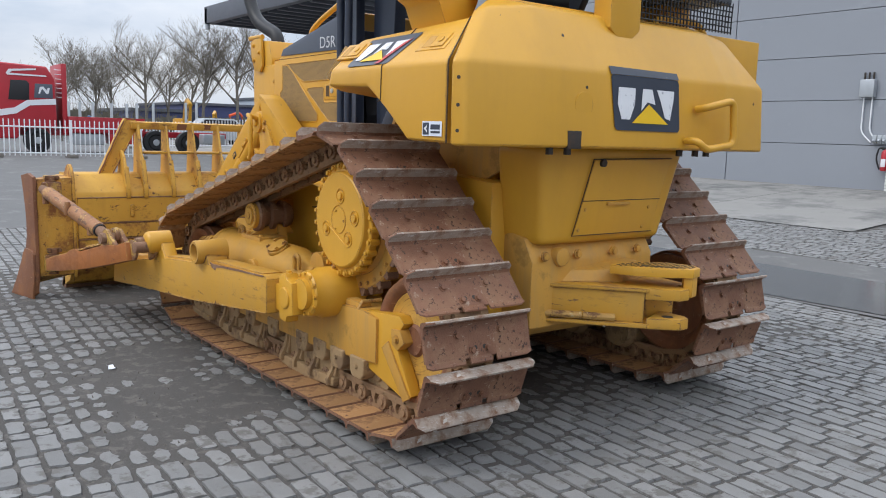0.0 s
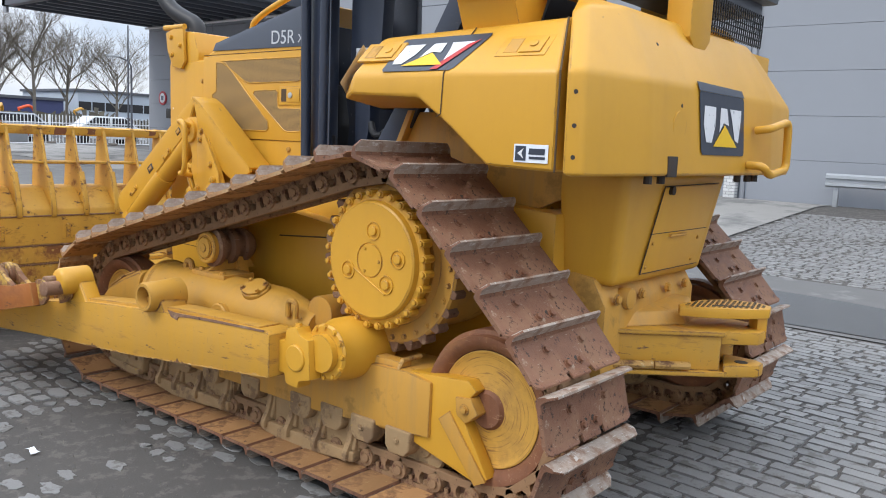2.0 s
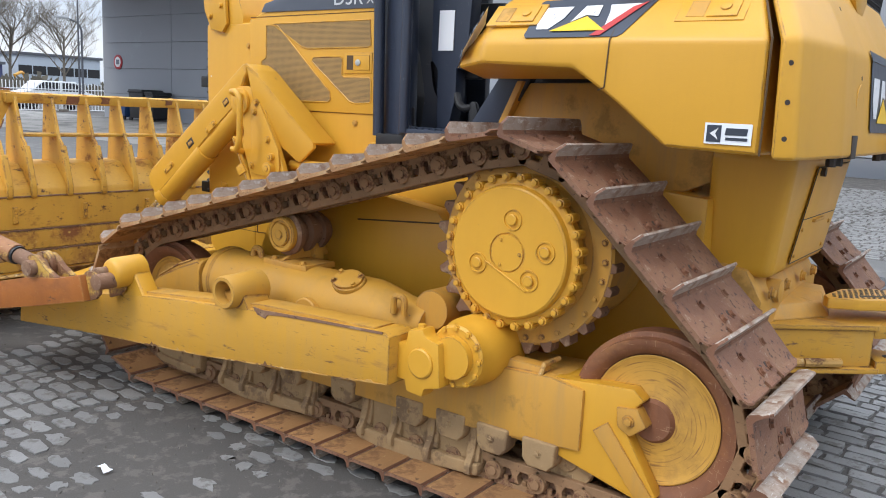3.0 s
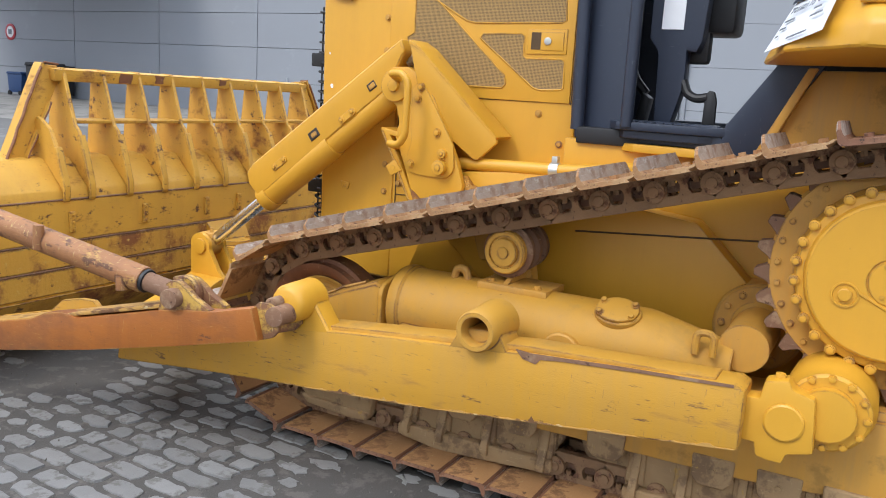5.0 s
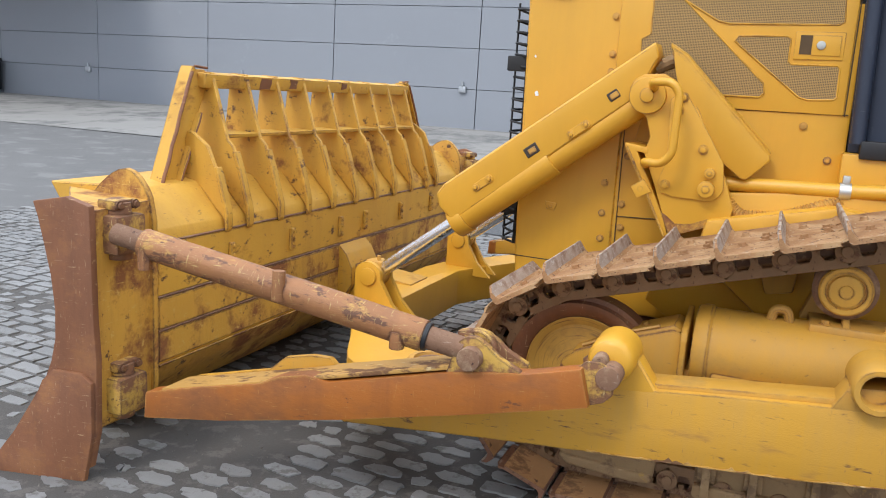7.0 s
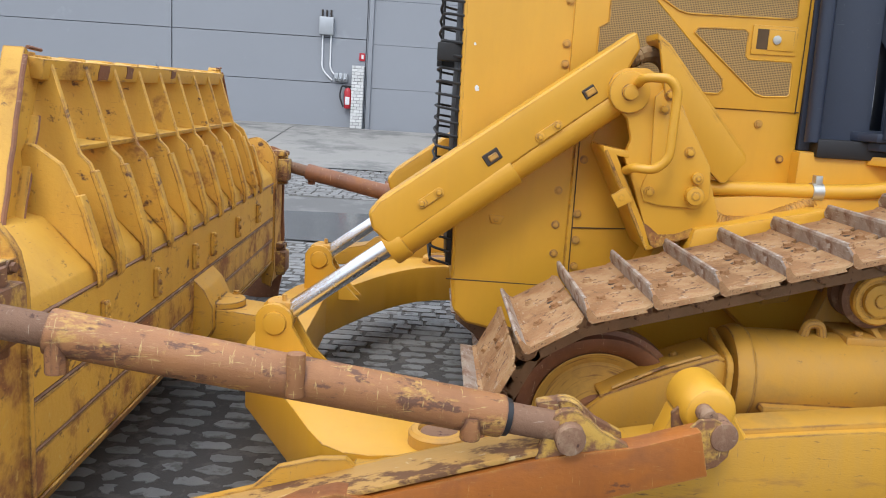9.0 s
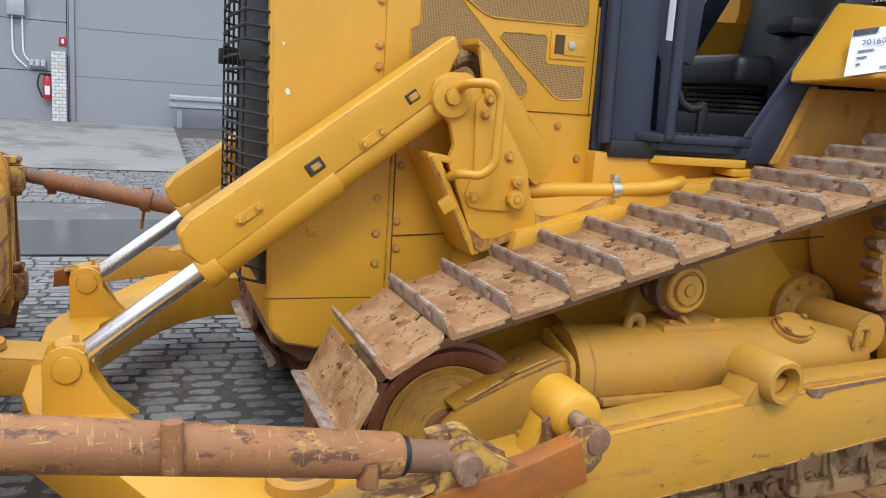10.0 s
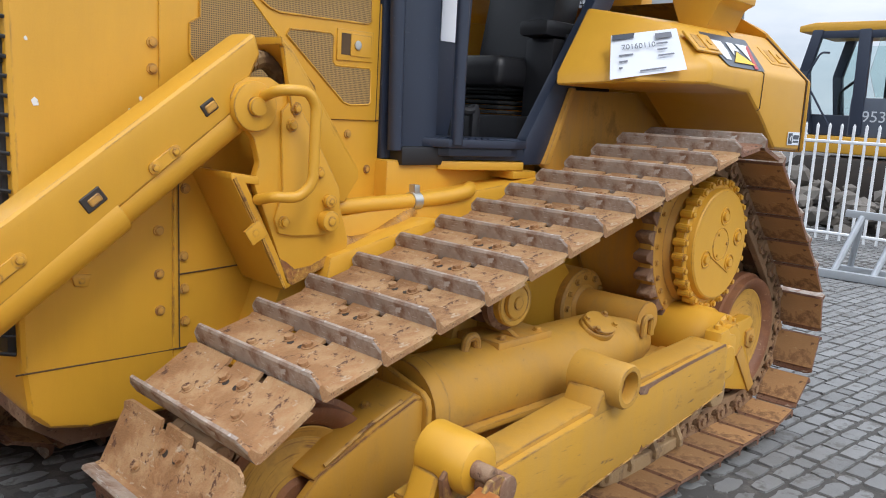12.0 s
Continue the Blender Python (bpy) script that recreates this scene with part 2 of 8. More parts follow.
M["zinc"] = material("zinc_plated_steel", (0.55, 0.54, 0.5), 0.38, metal=0.8, dark=0.85, scale=14, bump=0.1)
M["navy"] = material("dark_blue_grey_paint", (0.022, 0.030, 0.052), 0.42, dark=0.8, scale=3, bump=0.06, bump_scale=160, fine=(0.07, 0.075, 0.085), fine_at=0.72, fine_scale=30, scratch=(0.075, 0.085, 0.10), scratch_at=0.70)
M["black"] = material("black_plastic", (0.012, 0.012, 0.014), 0.5, dark=0.8, scale=8, bump=0.12)
M["seat"] = material("black_seat_vinyl", (0.014, 0.014, 0.016), 0.42, dark=0.8, scale=10, bump=0.25, bump_scale=200)
M["rubber"] = material("black_rubber", (0.015, 0.015, 0.016), 0.7, dark=0.75, scale=10, bump=0.2)
M["decal"] = material("dark_blue_decal_film", (0.035, 0.042, 0.06), 0.33, dark=0.85, scale=9, bump=0.0, fine=(0.16, 0.16, 0.17), fine_at=0.72, fine_scale=22)
M["white_film"] = material("off_white_decal_film", (0.72, 0.72, 0.73), 0.42, dark=0.9, scale=8, bump=0.0, fine=(0.22, 0.23, 0.27), fine_at=0.64, fine_scale=30)
M["gold"] = material("yellow_decal_film", (0.82, 0.5, 0.01), 0.4, dark=0.95, scale=10, bump=0.0)
M["red_film"] = material("red_decal_film", (0.45, 0.03, 0.03), 0.42, dark=0.9, scale=10, bump=0.0)
M["paper"] = material("white_paper", (0.74, 0.77, 0.82), 0.6, dark=0.96, scale=5, bump=0.05, bump_scale=20)
M["ink"] = material("grey_ink", (0.16, 0.17, 0.2), 0.6, dark=0.95, scale=10, bump=0.0)
M["slate_plate"] = material("slate_grey_plate", (0.085, 0.098, 0.125), 0.42, dark=0.9, scale=8, bump=0.03)
M["letter"] = material("silver_lettering", (0.55, 0.57, 0.6), 0.4, dark=0.95, scale=10, bump=0.0)
M["panel"] = material("grey_coated_sheet", (0.258, 0.273, 0.300), 0.55, dark=0.96, scale=0.8, bump=0.06, bump_scale=30, island=0.035, spots=(0.30, 0.32, 0.35), spot_at=0.66, spot_scale=0.9)
M["door_sheet"] = material("light_grey_door_sheet", (0.268, 0.283, 0.310), 0.5, dark=0.96, scale=0.8, bump=0.08, bump_scale=22, island=0.03)
M["joint"] = material("dark_joint", (0.125, 0.132, 0.148), 0.7, dark=0.85, scale=4, bump=0.1)
M["canopy"] = material("dark_grey_steel_sheet", (0.085, 0.092, 0.11), 0.5, dark=0.85, scale=1.2, bump=0.05)
M["steel_white"] = material("white_painted_steel", (0.74, 0.75, 0.76), 0.45, dark=0.92, scale=3, bump=0.05, fine=(0.4, 0.36, 0.3), fine_at=0.72, fine_scale=10)
M["galv"] = material("galvanised_steel", (0.42, 0.44, 0.46), 0.45, metal=0.5, dark=0.85, scale=5, bump=0.1)
M["brick"] = material("whitewashed_brick", (0.62, 0.62, 0.61), 0.8, dark=0.85, scale=14, bump=0.4, bump_scale=60, per=0.12)
M["mortar"] = material("grey_mortar", (0.25, 0.25, 0.25), 0.9, dark=0.8, scale=12, bump=0.4)
M["red"] = material("red_paint", (0.42, 0.02, 0.03), 0.35, dark=0.85, scale=2, bump=0.03)
M["orange"] = material("orange_plastic", (0.75, 0.1, 0.025), 0.45, dark=0.88, scale=6, bump=0.05)
M["blue"] = material("blue_plastic", (0.02, 0.06, 0.17), 0.45, dark=0.85, scale=5, bump=0.05)
M["bark"] = material("grey_brown_bark", (0.165, 0.145, 0.12), 0.9, dark=0.7, scale=9, bump=0.5, bump_scale=40)
M["bud"] = material("olive_spring_buds", (0.16, 0.145, 0.075), 0.9, dark=0.7, scale=4, bump=0.0, island=0.3)
M["concrete"] = material("pale_concrete_slab", (0.25, 0.238, 0.22), 0.62, dark=0.84, scale=1.1, bump=0.25, bump_scale=35, spots=(0.14, 0.138, 0.132), spot_at=0.56, spot_scale=0.9, spot_soft=0.08, fine=(0.15, 0.15, 0.14), fine_at=0.68, fine_scale=16)
M["asphalt"] = material("worn_dark_asphalt", (0.12, 0.117, 0.113), 0.8, dark=0.8, scale=1.4, bump=0.5, bump_scale=70, spots=(0.17, 0.167, 0.16), spot_at=0.58, spot_scale=1.8)
M["grit"] = material("dark_sandy_grit", (0.072, 0.066, 0.06), 0.92, dark=0.72, scale=1.2, bump=0.8, bump_scale=120, spots=(0.11, 0.098, 0.088), spot_at=0.56, spot_scale=9, fine=(0.2, 0.19, 0.175), fine_at=0.73, fine_scale=70)
M["paver"] = material("grey_concrete_paver", (0.185, 0.182, 0.178), 0.62, dark=0.82, scale=9, bump=0.45, bump_scale=150, spots=(0.135, 0.127, 0.118), spot_at=0.57, spot_scale=11, fine=(0.12, 0.11, 0.1), fine_at=0.66, fine_scale=45, per=0.16)
M["paver_far"] = material("grey_concrete_pavers", (0.19, 0.187, 0.182), 0.62, dark=0.82, scale=9, bump=0.45, bump_scale=150, spots=(0.135, 0.127, 0.118), spot_at=0.57, spot_scale=7, island=0.17)
M["wet"] = material("wet_dark_asphalt", (0.075, 0.074, 0.072), 0.16, dark=0.8, scale=2, bump=0.04, bump_scale=20)
M["far_hedge"] = material("bare_brown_hedge", (0.125, 0.112, 0.085), 0.95, dark=0.6, scale=0.5, bump=0.0)
M["far_blue"] = material("blue_clad_building", (0.045, 0.055, 0.14), 0.6, dark=0.85, scale=0.2, bump=0.0)
M["far_grey"] = material("pale_clad_building", (0.42, 0.47, 0.53), 0.6, dark=0.85, scale=0.2, bump=0.0)
M["stone"] = material("broken_concrete", (0.145, 0.128, 0.11), 0.9, dark=0.7, scale=3, bump=0.6, island=0.25)

gl = bpy.data.materials.new("window_glass")
gl.use_nodes = True
gb = gl.node_tree.nodes["Principled BSDF"]
gb.inputs["Base Color"].default_value, gb.inputs["Roughness"].default_value = (0.75, 0.85, 0.85, 1), 0.03
gb.inputs["Transmission Weight"].default_value, gb.inputs["IOR"].default_value = 1.0, 1.2
M["glass"] = gl

# perforated sheet: a solid plate, the shade in its holes painted as dark dots
pf = bpy.data.materials.new("perforated_yellow_sheet")
pf.use_nodes = True
pn, pl = pf.node_tree.nodes, pf.node_tree.links
pv, pc, pr, pm = pn.new("ShaderNodeTexVoronoi"), pn.new("ShaderNodeTexCoord"), pn.new("ShaderNodeMapRange"), pn.new("ShaderNodeMix")
ps = pn.new("ShaderNodeMapping")
ps.inputs["Scale"].default_value = (1, 0.0, 1)
pv.inputs["Scale"].default_value, pv.inputs["Randomness"].default_value = 150, 0.0
pr.inputs["From Min"].default_value, pr.inputs["From Max"].default_value = 0.30, 0.40
pm.data_type = "RGBA"
pm.inputs[6].default_value, pm.inputs[7].default_value = (0.10, 0.065, 0.03, 1), (0.40, 0.24, 0.075, 1)
pl.new(pc.outputs["Object"], ps.inputs["Vector"])
pl.new(ps.outputs["Vector"], pv.inputs["Vector"])
pl.new(pv.outputs["Distance"], pr.inputs["Value"])
pl.new(pr.outputs["Result"], pm.inputs[0])
pl.new(pm.outputs[2], pn["Principled BSDF"].inputs["Base Color"])
pn["Principled BSDF"].inputs["Roughness"].default_value = 0.6
M["perf"] = pf



def scored_wheel(name, cx, cz):
    """Yellow wheel face scored in rings round its centre."""
    m = material(name, (0.55, 0.30, 0.05), 0.6, dark=0.82, scale=4, bump=0.2, spots=(0.33, 0.18, 0.05), spot_at=0.6, spot_scale=5, spot_soft=0.1)
    n, l = m.node_tree.nodes, m.node_tree.links
    b = n["Principled BSDF"]
    old = b.inputs["Base Color"].links[0].from_socket
    co, mp, sx = n.new("ShaderNodeTexCoord"), n.new("ShaderNodeMapping"), n.new("ShaderNodeSeparateXYZ")
    mp.inputs["Location"].default_value = (-cx, 0, -cz)
    mp.inputs["Scale"].default_value = (1, 0, 1)
    ln, at, cb, nz, rg, mx = n.new("ShaderNodeVectorMath"), n.new("ShaderNodeMath"), n.new("ShaderNodeCombineXYZ"), n.new("ShaderNodeTexNoise"), n.new("ShaderNodeMapRange"), n.new("ShaderNodeMix")
    ln.operation, at.operation, mx.data_type = "LENGTH", "ARCTAN2", "RGBA"
    l.new(co.outputs["Object"], mp.inputs["Vector"])
    l.new(mp.outputs["Vector"], ln.inputs[0])
    l.new(mp.outputs["Vector"], sx.inputs["Vector"])
    l.new(sx.outputs["X"], at.inputs[0])
    l.new(sx.outputs["Z"], at.inputs[1])
    k = n.new("ShaderNodeMath")
    k.operation = "MULTIPLY"
    k.inputs[1].default_value = 90.0
    l.new(ln.outputs["Value"], k.inputs[0])
    l.new(k.outputs["Value"], cb.inputs["X"])
    l.new(at.outputs["Value"], cb.inputs["Y"])
    nz.inputs["Scale"].default_value, nz.inputs["Detail"].default_value = 1.4, 4
    l.new(cb.outputs["Vector"], nz.inputs["Vector"])
    rg.inputs["From Min"].default_value, rg.inputs["From Max"].default_value = 0.54, 0.72
    l.new(nz.outputs["Fac"], rg.inputs["Value"])
    l.new(rg.outputs["Result"], mx.inputs[0])
    l.new(old, mx.inputs[6])
    mx.inputs[7].default_value = (0.22, 0.10, 0.03, 1)
    l.new(mx.outputs[2], b.inputs["Base Color"])
    return m


M["front_wheel"] = scored_wheel("scored_front_wheel_paint", 2.10, 0.485)
M["rear_wheel"] = scored_wheel("scored_rear_wheel_paint", -0.745, 0.530)

# ---- mesh tools ----
FLIP = [False]
FAR_SHIFT = 0.0


def absorb(bm, tmp):
    me = bpy.data.meshes.new("tmp")
    tmp.to_mesh(me)
    tmp.free()
    bm.from_mesh(me)
    bpy.data.meshes.remove(me)
    return bm


def finish(name, bm, mat, parent, label="", smooth=32, m=None):
    if m is not None:
        bmesh.ops.transform(bm, matrix=m, verts=bm.verts)
    if FLIP[0]:
        for v in bm.verts:
            v.co.y = FAR_SHIFT - v.co.y
    bmesh.ops.recalc_face_normals(bm, faces=bm.faces)
    for f in bm.faces:
        f.smooth = True
    lim = radians(smooth)
    for e in bm.edges:
        e.smooth = len(e.link_faces) == 2 and e.calc_face_angle(0) < lim
    me = bpy.data.meshes.new(name)
    bm.to_mesh(me)
    bm.free()
    me.materials.append(M[mat] if isinstance(mat, str) else mat)
    ob = new(name, me)
    if parent is not None:
        ob.parent = parent
    if label:
        ob["label"] = label
    return ob


def part(name, bm, mat, parent, label="", smooth=32, m=None):
    return finish(name, bm, mat, parent, label, smooth, m)


def thing(name, label, category, group="", kind="", at=(0, 0, 0)):
    ob = new(name)
    ob.empty_display_size = 0.1
    ob.location = at
    return tagged(ob, label, category, group, kind)


def prism(bm, pts, axis, a, b, bevel=0.0, seg=2):
    """An outline (x,z), (y,z) or (x,y) extruded along axis y, x or z from a to b."""
    t = bmesh.new()
    def put(p, q):
        return {"y": (p[0], q, p[1]), "x": (q, p[0], p[1]), "z": (p[0], p[1], q)}[axis]
    lo = [t.verts.new(put(p, a)) for p in pts]
    hi = [t.verts.new(put(p, b)) for p in pts]
    t.faces.new(lo)
    t.faces.new(hi[::-1])
    for i in range(len(pts)):
        j = (i + 1) % len(pts)
        t.faces.new((lo[i], hi[i], hi[j], lo[j]))
    if bevel:
        bmesh.ops.recalc_face_normals(t, faces=t.faces)
        bmesh.ops.bevel(t, geom=list(t.edges), offset=bevel, segments=seg, profile=0.6, affect="EDGES", clamp_overlap=True)
    return absorb(bm, t)


def box(bm, lo, hi, bevel=0.0, seg=2, m=None):
    t = bmesh.new()
    bmesh.ops.create_cube(t, size=1)
    for v in t.verts:
        v.co = Vector([lo[i] + (v.co[i] + 0.5) * (hi[i] - lo[i]) for i in range(3)])
    if bevel:
        bmesh.ops.bevel(t, geom=list(t.edges), offset=bevel, segments=seg, profile=0.6, affect="EDGES", clamp_overlap=True)
    if m is not None:
        bmesh.ops.transform(t, matrix=m, verts=t.verts)
    return absorb(bm, t)


def rod(bm, p, q, r, r2=None, seg=20, bevel=0.0):
    p, q = Vector(p), Vector(q)
    t = bmesh.new()
    bmesh.ops.create_cone(t, cap_ends=True, segments=seg, radius1=r, radius2=r if r2 is None else r2, depth=(q - p).length)
    if bevel:
        es = [e for e in t.edges if len(e.link_faces) == 2 and e.calc_face_angle(0) > 1.0]
        bmesh.ops.bevel(t, geom=es, offset=bevel, segments=2, profile=0.6, affect="EDGES", clamp_overlap=True)
    rot = (q - p).to_track_quat("Z", "Y").to_matrix().to_4x4()
    bmesh.ops.transform(t, matrix=Matrix.Translation((p + q) / 2) @ rot, verts=t.verts)
    return absorb(bm, t)


def lathe(bm, prof, p, axis, seg=40):
    """A profile of (distance along axis, radius), turned round the axis through p."""
    rot = Vector(axis).to_track_quat("Z", "Y").to_matrix()
    rings = []
    for d, r in prof:
        if r < 1e-6:
            rings.append([bm.verts.new(Vector(p) + rot @ Vector((0, 0, d)))])
        else:
            rings.append([bm.verts.new(Vector(p) + rot @ Vector((r * math.cos(2 * math.pi * i / seg), r * math.sin(2 * math.pi * i / seg), d))) for i in range(seg)])
    for a, b in zip(rings, rings[1:]):
        for i in range(seg):
            j = (i + 1) % seg
            if len(a) == 1 and len(b) == 1:
                continue
            if len(a) == 1:
                bm.faces.new((a[0], b[i], b[j]))
            elif len(b) == 1:
                bm.faces.new((a[i], a[j], b[0]))
            else:
                bm.faces.new((a[i], a[j], b[j], b[i]))
    return bm


def bend(pts, r, n=5):
    """A path with its corners rounded by r."""
    pts = [Vector(p) for p in pts]
    out = [pts[0]]
    for a, b, c in zip(pts, pts[1:], pts[2:]):
        u, v = (a - b), (c - b)
        k = min(r, u.length * 0.45, v.length * 0.45)
        s, e = b + u.normalized() * k, b + v.normalized() * k
        for i in range(n + 1):
            f = i / n
            out.append(s * (1 - f) ** 2 + b * 2 * f * (1 - f) + e * f * f)
    return out + [pts[-1]]


def tube(bm, pts, r, seg=12, r2=None):
    pts = [Vector(p) for p in pts]
    up = None
    rings = []
    for i, p in enumerate(pts):
        d = (pts[min(i + 1, len(pts) - 1)] - pts[max(i - 1, 0)]).normalized()
        if up is None:
            up = d.orthogonal().normalized()
        up = (up - d * up.dot(d)).normalized()
        w = d.cross(up)
        rr = r if r2 is None else r + (r2 - r) * i / (len(pts) - 1)
        rings.append([bm.verts.new(p + rr * (up * math.cos(2 * math.pi * k / seg) + w * math.sin(2 * math.pi * k / seg))) for k in range(seg)])
    for a, b in zip(rings, rings[1:]):
        for k in range(seg):
            j = (k + 1) % seg
            bm.faces.new((a[k], a[j], b[j], b[k]))
    bm.faces.new(rings[0][::-1])
    bm.faces.new(rings[-1])
    return bm


def bolt(bm, p, d, r=0.014, h=0.012):
    """A hexagon head on a washer."""
    p, d = Vector(p), Vector(d).normalized()
    rod(bm, p - d * 0.002, p + d * h * 0.3, r * 1.35, seg=10)
    return rod(bm, p, p + d * h, r, seg=6, bevel=0.0015)


def solid(bm, verts, faces, bevel=0.0, seg=2):
    t = bmesh.new()
    vs = [t.verts.new(v) for v in verts]
    for f in faces:
        t.faces.new([vs[i] for i in f])
    bmesh.ops.recalc_face_normals(t, faces=t.faces)
    if bevel:
        bmesh.ops.bevel(t, geom=list(t.edges), offset=bevel, segments=seg, profile=0.6, affect="EDGES", clamp_overlap=True)
    return absorb(bm, t)


def lettering(text, at, size, mat, parent, turn, squeeze=1.0):
    cu = bpy.data.curves.new("writing", "FONT")
    cu.body, cu.size, cu.extrude = text, size, 0.0008
    ob = bpy.data.objects.new("writing", cu)
    me = bpy.data.meshes.new_from_object(ob)
    me.materials.clear()
    me.materials.append(M[mat])
    bpy.data.objects.remove(ob)
    w = new("writing", me)
    w.parent = parent
    w.matrix_basis = Matrix.Translation(at) @ turn @ Matrix.Diagonal((squeeze, 1, 1, 1))
    return w


def circle2(cx, cz, r, n=16, a0=0.0, a1=360.0):
    return [(cx + r * math.cos(radians(a0 + (a1 - a0) * i / n)), cz + r * math.sin(radians(a0 + (a1 - a0) * i / n))) for i in range(n + (a1 - a0 < 360))]


def B():
    return bmesh.new()

# ---- ground and surroundings ----
def ground_z(x, y):
    """The yard is level round the machine, and rises gently to the hall and to the far fence."""
    a = 0.56 * min(1.0, max(0.0, (-y - 6.2) / 8.4))
    b = 0.32 * min(1.0, max(0.0, (x - 8.0) / 20.0))
    return max(a, b)


def sheet(name, mat, xs, ys, lift, parent=None, inside=None):
    """A sheet that follows the ground."""
    bm = B()
    grid = {}
    for i, x in enumerate(xs):
        for j, y in enumerate(ys):
            grid[i, j] = bm.verts.new((x, y, ground_z(x, y) + lift))
    for i in range(len(xs) - 1):
        for j in range(len(ys) - 1):
            if inside is None or inside((xs[i] + xs[i + 1]) / 2, (ys[j] + ys[j + 1]) / 2):
                bm.faces.new((grid[i, j], grid[i + 1, j], grid[i + 1, j + 1], grid[i, j + 1]))
    loose = [v for v in bm.verts if not v.link_faces]
    bmesh.ops.delete(bm, geom=loose, context="VERTS")
    return finish(name, bm, mat, parent)


ground = sheet("ground", "grit", [-400, -120, -40, -16, -10] + [-8 + 1.0 * k for k in range(54)] + [60, 90, 150, 400],
               [-400, -120, -60, -30, -20] + [-18 + 0.5 * k for k in range(60)] + [14, 20, 40, 120, 400], 0.0)
tagged(ground, "dark gritty yard ground between worn pavers", "ground", kind="structure")
far_yard = sheet("road", "asphalt", [9.0 + 1.5 * k for k in range(60)], [-9.6 + 1.6 * k for k in range(30)], 0.006, None, lambda x, y: x > 9 or y > 4)
tagged(far_yard, "worn dark asphalt yard, partly damp", "road", kind="structure")

# concrete slabs in front of the hall, each with its own edges
slabs = sheet("pavement_concrete", "asphalt", [2.3 + 1.0 * k for k in range(61)], [-16.4 + 0.5 * k for k in range(15)], 0.004)
tagged(slabs, "pale concrete slabs along the hall with dark joints", "pavement", kind="structure")
rng = random.Random(5)
for i in range(15):
    for j in range(2):
        x0, x1 = 2.3 + 3.6 * i, 2.3 + 3.6 * (i + 1) - 0.03
        y0 = (-15.35, -12.35)[j]
        y1 = y0 + 3.0
        bm = B()
        n = 6
        top = [[bm.verts.new((x0 + (x1 - x0) * a / n, y0 + (y1 - y0) * b / n, ground_z(0, y0 + (y1 - y0) * b / n) + 0.022)) for b in range(n + 1)] for a in range(n + 1)]
        for a in range(n):
            for b in range(n):
                bm.faces.new((top[a][b], top[a + 1][b], top[a + 1][b + 1], top[a][b + 1]))
        if x0 > 8.5:
            for v in bm.verts:
                v.co.z = max(v.co.z, ground_z(v.co.x, v.co.y) + 0.022)
        part("slab", bm, "concrete", slabs)

# damp gutter across the yard with a shallow puddle
gutter = sheet("road_gutter", "asphalt", [-30 + 1.0 * k for k in range(41)], [-7.0 + 0.2 * k for k in range(15)], 0.010, None)
tagged(gutter, "dark damp asphalt gutter", "gutter", kind="structure")
bm = B()
ring = []
for k in range(72):
    a = 2 * math.pi * k / 72
    rr = 1 + 0.22 * noise.noise((3 * math.cos(a), 3 * math.sin(a), 1.7))
    ring.append(bm.verts.new((1.6 + 7.5 * rr * math.cos(a), -5.15 + 0.95 * rr * math.sin(a), 0.017)))
bm.faces.new(ring)
puddle = finish("water_puddle", bm, "wet", None)
tagged(puddle, "shallow still puddle on dark asphalt", "puddle", kind="structure")

# ---- the hall ----
WALL_Y = -15.72
bm = B()
box(bm, (-36, WALL_Y - 0.3, -0.5), (30.72, WALL_Y - 0.06, 7.9))
hall = finish("wall_hall", bm, "joint", None)
tagged(hall, "long grey clad wall of an industrial hall", "wall", kind="structure")
for i in range(6):
    x0 = 4.66 + 4.265 * i if i else 4.40
    x1 = 4.66 + 4.265 * (i + 1) if i < 5 else 30.74
    for z in [0.56 + 1.03 * k for k in range(-1, 7)]:
        bm = B()
        box(bm, (x0 + 0.012, WALL_Y - 0.06, z + 0.008), (x1 - 0.012, WALL_Y, z + 1.024), 0.004, 1)
        part("panel", bm, "panel", hall)
for i in range(5):
    for z in [0.53 + 1.0 * k for k in range(0, 7)]:
        x1 = 4.26 - 7.6 * i
        bm = B()
        box(bm, (x1 - 7.4, WALL_Y - 0.06, z), (x1, WALL_Y - 0.02, z + 0.994), 0.005, 1)
        part("panel", bm, "door_sheet", hall)
    bm = B()
    box(bm, (x1 + 0.0, WALL_Y - 0.06, 0.0), (x1 + 0.10, WALL_Y + 0.05, 5.6), 0.008)
    part("door_jamb", bm, "panel", hall)
bm = B()
box(bm, (-36, WALL_Y - 0.1, 5.62), (4.37, WALL_Y + 0.06, 5.78), 0.01)
part("door_lintel", bm, "joint", hall)
bm = B()
box(bm, (4.70, WALL_Y, 0.0), (30.76, WALL_Y + 0.10, 0.58), 0.01)
bs = part("plinth", bm, "concrete", hall)

bm = B()
box(bm, (4.37, WALL_Y - 0.06, 0.0), (4.40, WALL_Y - 0.02, 5.6), 0.006, 1)
part("panel", bm, "panel", hall)

